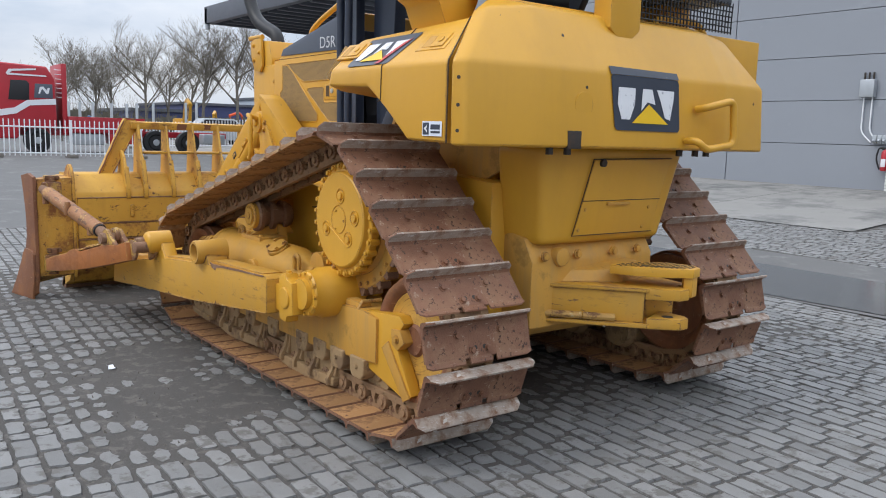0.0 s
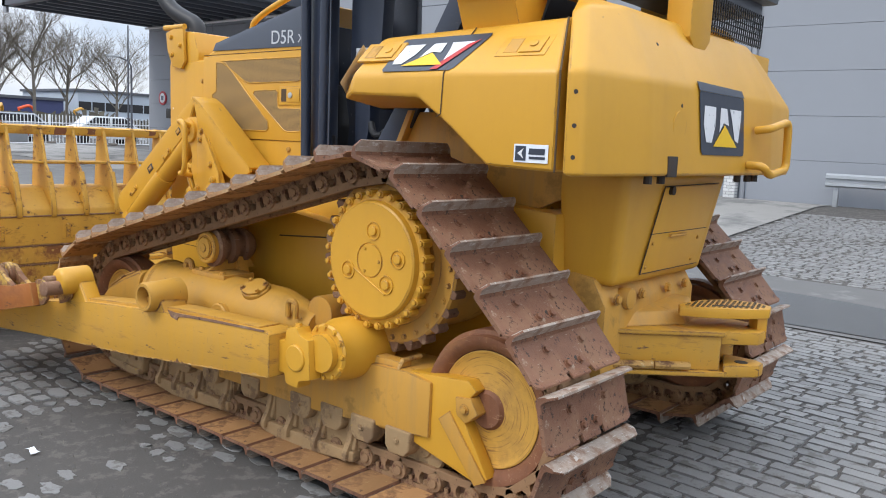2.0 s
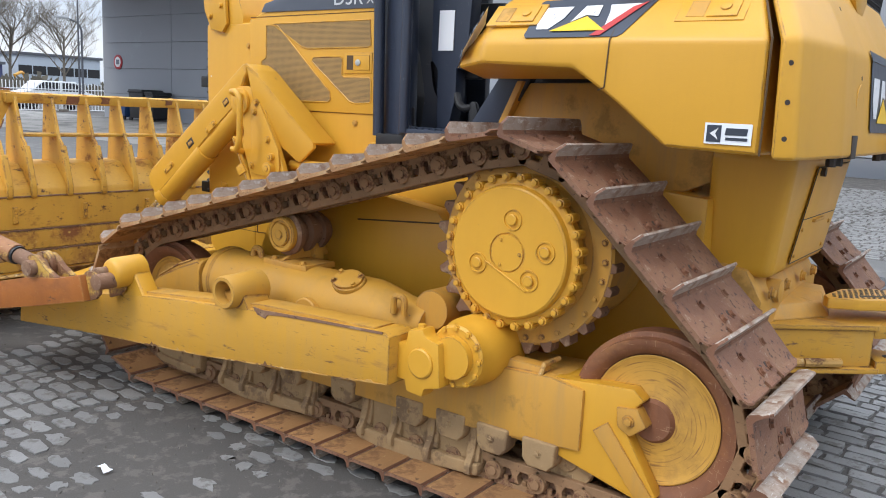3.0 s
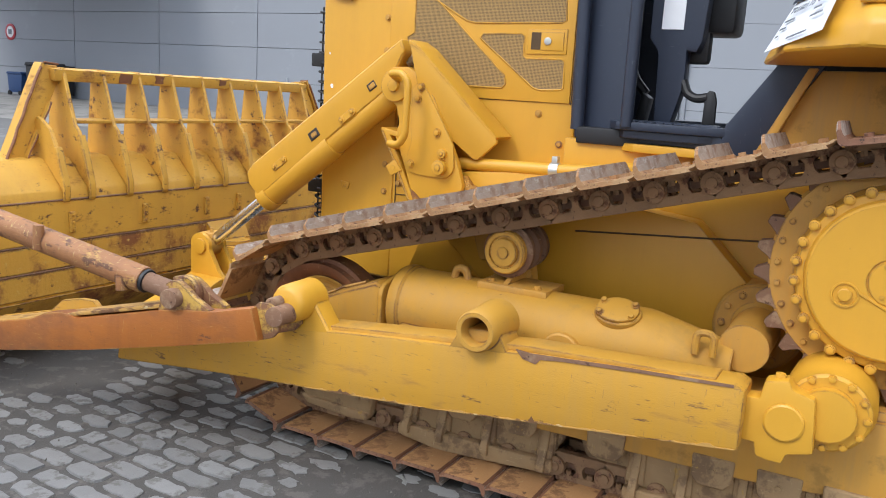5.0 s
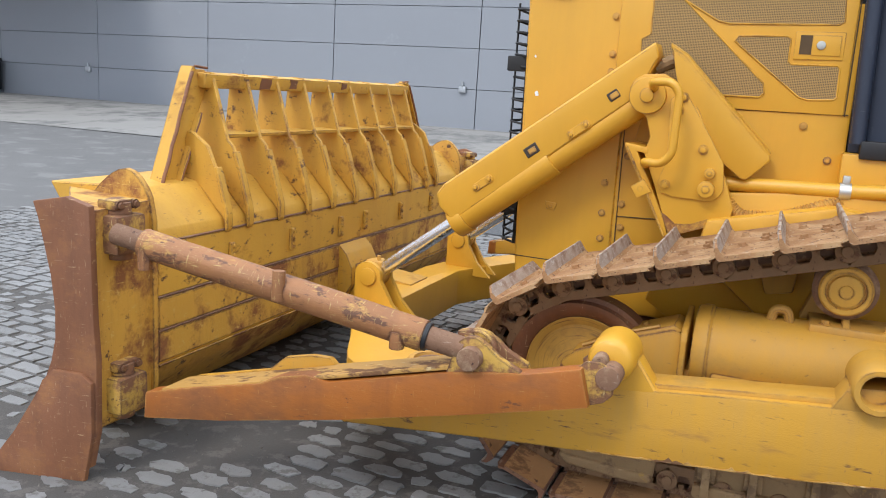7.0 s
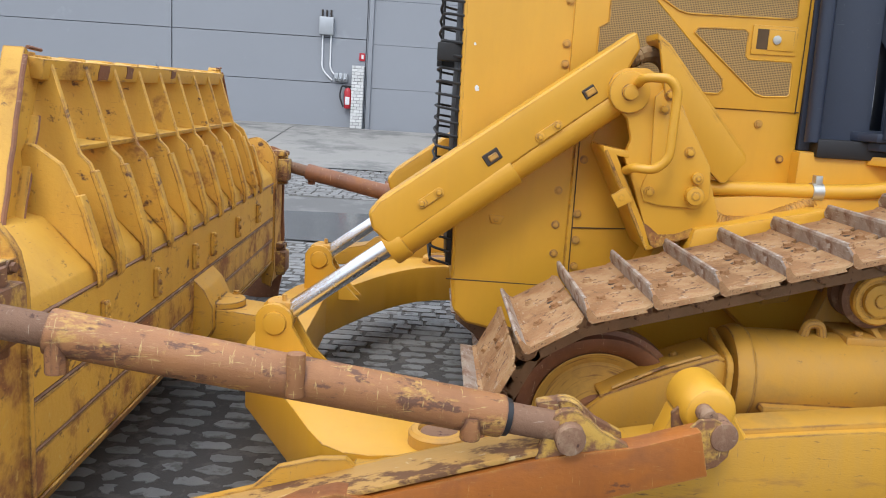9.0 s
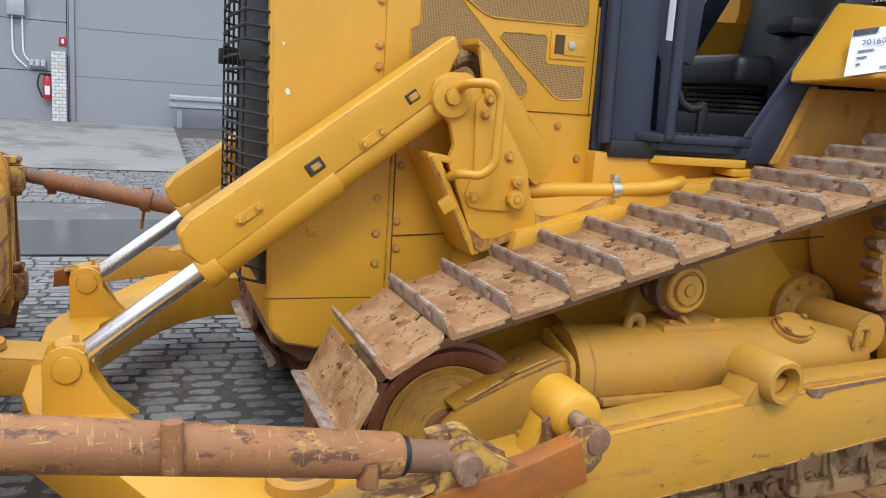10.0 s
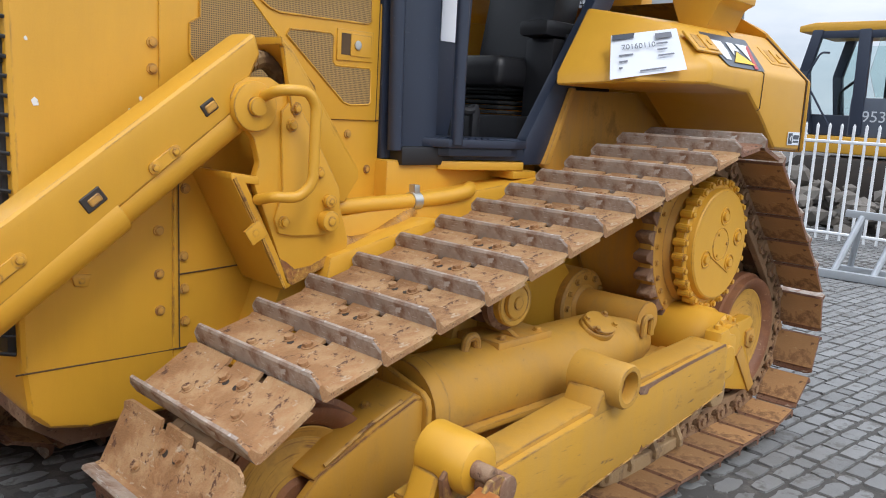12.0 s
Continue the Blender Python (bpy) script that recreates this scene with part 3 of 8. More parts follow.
# brick pier beside the big door
bm = B()
box(bm, (4.43, WALL_Y - 0.05, 0.5), (4.69, WALL_Y + 0.20, 2.02))
pier = finish("brick_pier", bm, "mortar", None)
tagged(pier, "whitewashed brick pier beside the hall door", "pier")
k = 0
for r in range(21):
    z = 0.50 + 0.0725 * r
    xa = [4.42, 4.56, 4.70] if r % 2 else [4.42, 4.49, 4.63, 4.70]
    for a, b in zip(xa, xa[1:]):
        bm = B()
        box(bm, (a + 0.005, WALL_Y - 0.03, z + 0.004), (b - 0.005, WALL_Y + 0.212, z + 0.067), 0.004, 1)
        part("brick", bm, "brick", pier)

# meter box with its pipes
cab_box = thing("junction_box", "grey electric box with two white conduits on the hall wall", "electric box")
bm = B()
box(bm, (5.17, WALL_Y, 2.675), (5.50, WALL_Y + 0.16, 3.075), 0.02)
bx = part("box_body", bm, "galv", cab_box)
for x in (5.24, 5.34, 5.44):
    bm = B()
    rod(bm, (x, WALL_Y + 0.06, 3.055), (x, WALL_Y + 0.06, 3.235), 0.022, seg=8)
    part("cable_gland", bm, "dark", cab_box)
for x in (5.23, 5.42):
    bm = B()
    tube(bm, bend([(x, WALL_Y + 0.05, 2.695), (x, WALL_Y + 0.05, 1.885), (x - 0.25, WALL_Y + 0.05, 1.655)], 0.15), 0.017, 8)
    part("conduit", bm, "steel_white", cab_box)
for x in (4.86, 4.97, 5.08):
    bm = B()
    box(bm, (x - 0.05, WALL_Y, 1.635), (x + 0.05, WALL_Y + 0.09, 1.825), 0.015)
    rod(bm, (x, WALL_Y + 0.09, 1.715), (x, WALL_Y + 0.13, 1.675), 0.035, seg=10)
    part("socket", bm, "galv", cab_box)

ext = thing("fire_extinguisher", "red fire extinguisher with a black hose on the hall wall", "extinguisher")
bm = B()
lathe(bm, [(0.0, 0.0), (0.0, 0.075), (0.02, 0.085), (0.40, 0.085), (0.45, 0.06), (0.48, 0.03), (0.50, 0.03), (0.50, 0.0)], (4.78, WALL_Y + 0.12, 1.025), (0, 0, 1), 20)
part("bottle", bm, "red", ext)
bm = B()
tube(bm, bend([(4.78, WALL_Y + 0.12, 1.505), (4.92, WALL_Y + 0.14, 1.555), (4.98, WALL_Y + 0.14, 1.305), (4.88, WALL_Y + 0.14, 1.055)], 0.14), 0.018, 8)
box(bm, (4.71, WALL_Y + 0.09, 1.495), (4.86, WALL_Y + 0.15, 1.555), 0.01)
part("hose", bm, "rubber", ext)
bm = B()
box(bm, (4.73, WALL_Y + 0.196, 1.115), (4.83, WALL_Y + 0.208, 1.295), 0.004)
part("label_plate", bm, "white_film", ext)

sign = thing("fire_sign", "small red and white fire sign on the hall wall", "sign")
bm = B()
box(bm, (4.42, WALL_Y + 0.002, 2.135), (4.56, WALL_Y + 0.02, 2.315), 0.004)
part("plate", bm, "red", sign)
bm = B()
box(bm, (4.46, WALL_Y + 0.02, 2.185), (4.51, WALL_Y + 0.024, 2.275))
part("pictogram", bm, "white_film", sign)

sg = thing("round_sign", "round white sign with a red rim on the hall wall", "sign")
bm = B()
lathe(bm, [(0.0, 0.0), (0.0, 0.30), (0.03, 0.30), (0.035, 0.28), (0.035, 0.0)], (29.6, WALL_Y + 0.002, 2.87), (0, 1, 0), 28)
part("disc", bm, "red", sg)
bm = B()
lathe(bm, [(0.036, 0.0), (0.036, 0.21), (0.04, 0.20), (0.04, 0.0)], (29.6, WALL_Y + 0.002, 2.87), (0, 1, 0), 28)
part("face", bm, "white_film", sg)
bm = B()
box(bm, (29.50, WALL_Y + 0.042, 2.78), (29.70, WALL_Y + 0.048, 2.97), 0.01)
part("symbol", bm, "ink", sg)

for x, z in ((22.1, 1.52), (9.3, 1.58), (16.2, 1.55)):
    tp = thing("wall_tap", "small grey outlet on the hall wall", "outlet")
    bm = B()
    box(bm, (x - 0.10, WALL_Y, z - 0.08), (x + 0.10, WALL_Y + 0.08, z + 0.08), 0.02)
    rod(bm, (x, WALL_Y + 0.06, z + 0.08), (x, WALL_Y + 0.06, z + 0.20), 0.03, seg=8)
    part("outlet_box", bm, "galv", tp)

# guard rail before the big door
rail = thing("guard_rail", "galvanised guard rail on short posts by the hall", "guard rail")
for x in (2.16, 0.46, -1.35, -3.05, -4.75):
    bm = B()
    box(bm, (x - 0.05, WALL_Y + 0.28, 0.55), (x + 0.05, WALL_Y + 0.36, 1.26), 0.006)
    part("post", bm, "galv", rail)
bm = B()
prism(bm, [(WALL_Y + 0.40, 0.99), (WALL_Y + 0.46, 1.02), (WALL_Y + 0.46, 1.08), (WALL_Y + 0.40, 1.11), (WALL_Y + 0.40, 1.15), (WALL_Y + 0.46, 1.18), (WALL_Y + 0.46, 1.24), (WALL_Y + 0.40, 1.28), (WALL_Y + 0.385, 1.28), (WALL_Y + 0.385, 0.99)], "x", -5.4, 2.37)
part("beam", bm, "galv", rail)

cone = thing("traffic_cone", "orange traffic cone with white bands on the pavers", "cone", at=(0.44, -15.2, ground_z(0, -15.2)))
bm = B()
box(bm, (-0.16, -0.16, 0.0), (0.16, 0.16, 0.035), 0.012)
lathe(bm, [(0.03, 0.13), (0.17, 0.095), (0.30, 0.062), (0.46, 0.03), (0.46, 0.0)], (0, 0, 0), (0, 0, 1), 24)
part("cone_body", bm, "orange", cone)
for a, b in ((0.13, 0.21), (0.29, 0.37)):
    bm = B()
    r = lambda h: 0.135 - h * 0.23
    lathe(bm, [(a, r(a)), (a, r(a) + 0.005), (b, r(b) + 0.005), (b, r(b))], (0, 0, 0), (0, 0, 1), 24)
    part("white_band", bm, "steel_white", cone)

# bins far along the wall
def bin_(x, y, w, d, h, mat, label, lid_mat):
    b = thing("waste_bin", label, "bin", "bins by the hall", at=(x, y, ground_z(x, y)))
    bm = B()
    prism(bm, [(-w * 0.42, 0.12), (w * 0.42, 0.12), (w * 0.5, h * 0.9), (-w * 0.5, h * 0.9)], "y", -d / 2, d / 2, 0.03)
    part("bin_body", bm, mat, b)
    bm = B()
    prism(bm, [(-w * 0.54, h * 0.9), (w * 0.54, h * 0.9), (w * 0.45, h), (-w * 0.45, h)], "y", -d * 0.54, d * 0.54, 0.02)
    part("lid", bm, lid_mat, b)
    for s in (-0.36, 0.36):
        bm = B()
        rod(bm, (w * s, d / 2 - 0.05, 0.09), (w * s, d / 2 + 0.02, 0.09), 0.09, seg=14)
        part("wheel", bm, "rubber", b)


bin_(28.05, -15.15, 0.85, 0.8, 0.85, "blue", "round-edged blue plastic bin by the hall wall", "blue")
bin_(26.85, -15.15, 0.95, 0.9, 1.22, "black", "tall black wheeled bin by the hall wall", "black")
bin_(26.05, -15.15, 0.55, 0.8, 1.15, "black", "narrow black wheeled bin by the hall wall", "black")

# canopy over the hall's far yard
can = thing("canopy", "dark steel canopy roof projecting from the hall", "canopy")
bm = B()
box(bm, (20.5, WALL_Y, 6.05), (31.0, -10.1, 6.35), 0.02)
part("canopy_deck", bm, "canopy", can)
bm = B()
box(bm, (20.4, -10.1, 5.95), (31.1, -9.8, 6.65), 0.02)
part("fascia", bm, "canopy", can)
bm = B()
box(bm, (30.8, WALL_Y, 5.95), (31.1, -9.8, 6.60), 0.02)
part("fascia", bm, "canopy", can)
for k in range(12):
    bm = B()
    box(bm, (20.9 + 0.87 * k, WALL_Y, 5.9), (21.06 + 0.87 * k, -10.1, 6.05), 0.01)
    part("purlin", bm, "canopy", can)
bm = B()
tube(bm, [(30.9, WALL_Y + 0.05, 5.86), (20.5, WALL_Y + 0.05, 5.86)], 0.05, 8)
part("light_strip", bm, "steel_white", can)
bm = B()
rod(bm, (31.1, -9.95, 5.72), (31.1, -9.95, 5.97), 0.10, seg=12)
part("lamp", bm, "galv", can)


# white bar fences
def fence(p, q, h, gap, feet, label):
    p, q = Vector(p), Vector(q)
    fe = thing("bar_fence", label, "fence", at=(0, 0, 0))
    d = (q - p)
    n = int(d.length / gap)
    me = None
    bm = B()
    box(bm, (-0.017, -0.017, 0.06), (0.017, 0.017, h), 0.003, 1)
    lathe(bm, [(h, 0.017), (h + 0.03, 0.0)], (0, 0, 0), (0, 0, 1), 4)
    first = part("bar", bm, "steel_white", fe)
    ang = math.atan2(d.y, d.x)
    for k in range(n + 1):
        c = p + d * (k / n)
        ob = first if k == 0 else new("bar", first.data)
        ob.parent = fe
        ob.location = (c.x, c.y, ground_z(c.x, c.y))
    u = d.normalized()
    for z in (0.16, h - 0.24):
        bm = B()
        a, b = p + u * -0.05, q + u * 0.05
        za, zb = ground_z(a.x, a.y) + z, ground_z(b.x, b.y) + z
        rod(bm, (a.x, a.y, za), (b.x, b.y, zb), 0.025, seg=6)
        part("rail", bm, "steel_white", fe)
    for k in range(int(d.length / feet) + 1):
        c = p + u * feet * k
        z = ground_z(c.x, c.y)
        bm = B()
        box(bm, (c.x - 0.045, c.y - 0.045, z), (c.x + 0.045, c.y + 0.045, z + h + 0.03), 0.006)
        part("post", bm, "steel_white", fe)
        bm = B()
        box(bm, (c.x - 0.4, c.y - 0.15, z), (c.x + 0.4, c.y + 0.15, z + 0.12), 0.03)
        part("foot_block", bm, "stone", fe)
    return fe


fence((27.7, 1.2), (26.9, -5.8), 1.30, 0.16, 2.33, "white steel bar fence panel on block feet")
fence((39.6, -9.0), (37.2, -24.0), 1.42, 0.16, 3.0, "white steel bar fence along the far yard")
fence((-9.0, 3.0), (-9.0, -6.2), 1.72, 0.165, 2.9, "white steel bar fence before a rubble heap")


# bare trees behind the far fence
def tree(x, y, h, seed):
    r = random.Random(seed)
    tr = thing("tree", "bare spring tree with a spreading crown of thin twigs", "tree", "row of bare trees", at=(x, y, ground_z(x, y)))
    trunk, crown = B(), B()

    def grow(p, d, length, rad, depth, bm_):
        pts = [p]
        dd = d.copy()
        for k in range(4):
            dd = (dd + Vector((r.uniform(-1, 1), r.uniform(-1, 1), r.uniform(-0.3, 0.7))) * (0.05 if depth == 0 else 0.12)).normalized()
            pts.append(pts[-1] + dd * length / 4)
        tube(bm_, pts if depth < 4 else [pts[0], pts[2], pts[4]], rad, 6 if depth < 2 else 3, rad * 0.55)
        if depth >= 4:
            return
        n = (11, 6, 6, 5)[depth]
        for k in range(n):
            f = (0.42 if depth == 0 else 0.25) + (0.58 if depth == 0 else 0.75) * (k + r.random()) / n
            i = min(3, int(f * 4))
            q = pts[i].lerp(pts[i + 1], f * 4 - i)
            a = r.uniform(0, 2 * math.pi)
            side = Vector((math.cos(a), math.sin(a), r.uniform(0.0, 0.85))).normalized()
            nd = (dd * (0.50 if depth == 0 else 0.75) + side * 0.8).normalized()
            reach = r.uniform(0.62, 0.78) - 0.22 * f if depth == 0 else r.uniform(0.42, 0.66)
            grow(q, nd, length * reach, max(0.0055, rad * (0.42 if depth == 0 else 0.36)), depth + 1, crown)
    grow(Vector((0, 0, -0.1)), Vector((0, 0, 1)), h * 0.66, h * 0.016, 0, trunk)
    t_ob = part("trunk", trunk, "bark", tr)
    part("crown", crown, "bark", tr)
    buds = B()
    for k in range(800):
        a, e, q = r.uniform(0, 2 * math.pi), r.uniform(-0.4, 1.0), r.random() ** 0.45
        c = Vector((math.cos(a) * h * 0.30 * q * math.cos(e * 1.2), math.sin(a) * h * 0.30 * q * math.cos(e * 1.2), h * 0.60 + h * 0.36 * q * math.sin(e * 1.4)))
        s = r.uniform(0.012, 0.034)
        v = [buds.verts.new(c + Vector((r.uniform(-s, s), r.uniform(-s, s), r.uniform(-s, s)))) for _ in range(4)]
        for f in ((0, 1, 2), (0, 2, 3), (0, 3, 1), (1, 3, 2)):
            buds.faces.new([v[i] for i in f])
    tagged(part("buds", buds, "bud", tr), kind="stuff")


for i, (x, y, h) in enumerate(((62, -4.0, 7.6), (55.5, -9.0, 9.0), (57, -11.5, 7.8), (54, -14.2, 9.6), (58, -17.0, 9.2), (53, -17.8, 11.0), (52, -20.0, 11.4), (54, -23.0, 10.2), (50, -24.5, 9.2), (60, -6.5, 6.6), (63, -20.5, 9.0), (60, -13.4, 8.4))):
    tree(x, y, h * 0.76, 40 + i)

# tall posts standing behind the fence
for k, y in enumerate((-7.88, -8.5, -9.23, -10.3, -11.2, -11.8, -12.8, -14.86, -15.55)):
    post = thing("yard_post", "plain pale grey steel post behind the white fence", "post", "row of grey posts", at=(48, y, ground_z(48, y)))
    bm = B()
    rod(bm, (0, 0, -0.05), (0, 0, 2.48), 0.085, seg=10, bevel=0.01)
    part("shaft", bm, "galv", post)
    bm = B()
    box(bm, (-0.14, -0.14, -0.02), (0.14, 0.14, 0.02), 0.004, 1)
    part("foot_plate", bm, "galv", post)

# ---- the bulldozer: x forward, y to its left, ground at 0 ----
dozer = thing("bulldozer", "yellow crawler bulldozer with rusty tracks and a worn blade", "bulldozer")

# track path: three wheels in the x, z plane, with the radius of the pin line
REAR, FRONT, SPROCKET = (-0.745, 0.530, 0.375), (2.10, 0.485, 0.36), (-0.135, 1.06, 0.405)
TRACK_Y, SHOES, FAR_TRACK_SHIFT = 1.035, 41, 0.09


def belt(wheels, count, shift=0.0):
    """Poses of links at even steps along a belt round the wheels."""
    norms = []
    for i, (ax, az, ar) in enumerate(wheels):
        bx, bz, br = wheels[(i + 1) % len(wheels)]
        d = Vector((bx - ax, bz - az))
        u = d.normalized()
        w = Vector((u.y, -u.x))
        s = (ar - br) / d.length
        norms.append(w * math.sqrt(1 - s * s) + u * s)
    line = []
    for i in range(len(wheels)):
        x, z, r = wheels[i]
        n0, n1 = norms[i - 1], norms[i]
        a0 = math.atan2(n0.y, n0.x)
        a1 = math.atan2(n1.y, n1.x)
        while a1 < a0:
            a1 += 2 * math.pi
        for k in range(41):
            a = a0 + (a1 - a0) * k / 40
            line.append(Vector((x + r * math.cos(a), z + r * math.sin(a))))
    line.append(line[0])
    run = [0.0]
    for a, b in zip(line, line[1:]):
        run.append(run[-1] + (b - a).length)

    def at(s):
        s %= run[-1]
        k = int(np.searchsorted(run, s, "right")) - 1
        k = min(k, len(line) - 2)
        f = (s - run[k]) / max(1e-9, run[k + 1] - run[k])
        return line[k].lerp(line[k + 1], f)

    out = []
    for i in range(count):
        p, q = at((i + shift) * run[-1] / count), at((i + 1 + shift) * run[-1] / count)
        d = (q - p).normalized()
        out.append(((p + q) / 2, d))
    return out


def shoe_mesh(top="shoe"):
    """A single-grouser shoe with two clearance notches in its leading lip."""
    bm = B()
    cuts = (-0.305, -0.275, -0.092, -0.062, 0.062, 0.092, 0.275, 0.305)
    lip = [(0.078, 0.067), (0.106, 0.074), (0.112, 0.069), (0.106, 0.064), (0.086, 0.060), (0.080, 0.050)]
    short = [(0.082, 0.066), (0.086, 0.062), (0.086, 0.056), (0.080, 0.050)]
    for a, b in zip(cuts, cuts[1:]):
        tip = short if abs(abs(a + b) / 2 - 0.077) < 0.01 else lip
        low = 0.026 if abs(a + b) / 2 > 0.28 else 0.0
        t = B()
        prism(t, [(-0.093, 0.050), (-0.102, 0.060), (-0.104, 0.118), (-0.100, 0.126), (-0.091, 0.126), (-0.084, 0.080), (-0.074, 0.068)] + tip, "y", a, b)
        for v in t.verts:
            if abs(v.co.y) > 0.29:
                v.co.z -= 0.026 if v.co.z > 0.09 else 0.0
                v.co.x -= 0.012 if v.co.x > 0.08 else 0.0
        absorb(bm, t)
    bmesh.ops.remove_doubles(bm, verts=bm.verts, dist=0.0004)
    bmesh.ops.recalc_face_normals(bm, faces=bm.faces)
    for x in (-0.025, 0.05):
        for y in (-0.125, -0.045, 0.045, 0.125):
            if (x > 0) == (abs(y) > 0.1):
                continue
            bolt(bm, (x, y, 0.066), (0, 0, 1), 0.0145, 0.015)
    n_plate = len(bm.faces)
    # two hole mouths as flat dark discs, their inner shade only coloured
    for y in (-0.026, 0.026):
        rod(bm, (0.040, y, 0.0665), (0.040, y, 0.0682), 0.011, seg=10)
    bm.faces.ensure_lookup_table()
    holes = set(range(n_plate, len(bm.faces)))
    me = bpy.data.meshes.new("track_shoe")
    for f in bm.faces:
        c = f.calc_center_median()
        f.material_index = 3 if f.index in holes else 1 if abs(f.normal.y) < 0.5 and c.z > 0.079 and abs(c.x + 0.095) < 0.03 else 2 if f.normal.z < -0.9 and c.z < 0.056 else 0
        f.smooth = False
    bm.to_mesh(me)
    bm.free()
    for k in (top, "edge", "tan", "dark"):
        me.materials.append(M[k])
    return me


def link_mesh():
    """Two forged link sides with window openings, pin bosses and a bushing."""
    bm = B()
    for s in (-1, 1):
        a, b = s * 0.050, s * 0.086
        prism(bm, [(-0.112, -0.048), (-0.098, -0.062), (0.098, -0.062), (0.112, -0.048), (0.104, -0.026), (-0.104, -0.026)], "y", a, b, 0.003, 1)
        box(bm, (-0.094, min(a, b), 0.026), (0.096, max(a, b), 0.052))
        for x, w0, w1 in ((0.002, 0.013, 0.026), (-0.088, 0.022, 0.030), (0.088, 0.022, 0.030)):
            prism(bm, [(x - w1, -0.03), (x + w1, -0.03), (x + w0, -0.008), (x + w0, 0.010), (x + w1, 0.03), (x - w1, 0.03), (x - w0, 0.010), (x - w0, -0.008)], "y", a, b)
        rod(bm, (-0.1027, a, -0.004), (-0.1027, b + s * 0.014, -0.004), 0.040, seg=18, bevel=0.004)
        rod(bm, (-0.1027, b, -0.004), (-0.1027, b + s * 0.024, -0.004), 0.021, seg=12, bevel=0.003)
        for x in (-0.04, 0.046):
            rod(bm, (x, (a + b) / 2 + s * 0.006, 0.008), (x, (a + b) / 2 + s * 0.006, 0.030), 0.012, seg=6)
    rod(bm, (-0.1027, -0.07, 0), (-0.1027, 0.07, 0), 0.034, seg=14)
    bmesh.ops.recalc_face_normals(bm, faces=bm.faces)
    me = bpy.data.meshes.new("track_link")
    for f in bm.faces:
        f.smooth = False
    bm.to_mesh(me)
    bm.free()
    me.materials.append(M["link"])
    return me


SHOE, EARTHY, LINK = shoe_mesh(), shoe_mesh("earth"), link_mesh()


def track(side):
    """A chain of links with a shoe on each; the thin strip along the rails is the chain's own mesh."""
    bm = B()
    links = belt([REAR, FRONT, SPROCKET], SHOES, 0.58)
    centre = TRACK_Y if side > 0 else FAR_TRACK_SHIFT - TRACK_Y
    rings = []
    for p, d in belt([REAR, FRONT, SPROCKET], SHOES * 3, 0.58):
        n = Vector((d.y, -d.x))
        rings.append([bm.verts.new((p.x + n.x * o, centre + w, p.y + n.y * o)) for w, o in ((-0.055, -0.016), (0.055, -0.016), (0.055, 0.014), (-0.055, 0.014))])
    for k in range(len(rings)):
        a, b = rings[k], rings[(k + 1) % len(rings)]
        for j in range(4):
            bm.faces.new((a[j], a[(j + 1) % 4], b[(j + 1) % 4], b[j]))
    chain = part("track_chain", bm, "rust", dozer, "rust-brown steel crawler track with dry earth on it")
    for p, d in links:
        n = Vector((d.y, -d.x))
        m = Matrix(((d.x, 0, n.x, p.x), (0, 1, 0, centre), (d.y, 0, n.y, p.y), (0, 0, 0, 1)))
        if m.determinant() < 0:
            m = m @ Matrix.Diagonal((1, -1, 1, 1))
        for name, me in (("track_link", LINK), ("track_shoe", EARTHY if n.y > 0.3 and p.x > 0.1 else SHOE)):
            ob = new(name, me)
            ob.parent = chain
            ob.matrix_basis = m
    return chain


def wheel_idler(x, z, r, label):
    bm = B()
    c = (x, TRACK_Y, z)
    lathe(bm, [(-0.075, 0.0), (-0.075, 0.07), (-0.05, 0.09), (-0.03, r - 0.075), (-0.07, r - 0.05), (-0.085, r - 0.02), (-0.085, r - 0.004), (-0.05, r), (-0.045, r + 0.018), (0.045, r + 0.018), (0.05, r), (0.085, r - 0.004), (0.085, r - 0.02), (0.07, r - 0.05), (0.03, r - 0.075), (0.05, 0.09), (0.075, 0.07), (0.075, 0.0)], c, (0, 1, 0), 56)
    ob = part("idler", bm, "rust_brown", dozer, label)
    bm = B()
    lathe(bm, [(0.046, 0.06), (0.062, 0.068), (0.056, 0.10), (0.042, r - 0.10), (0.050, r - 0.082), (0.054, r - 0.07), (0.052, r - 0.066)], c, (0, 1, 0), 56)
    part("wheel_face", bm, "front_wheel" if x > 0 else "rear_wheel", ob, "yellow wheel face scored in rings")
    return ob


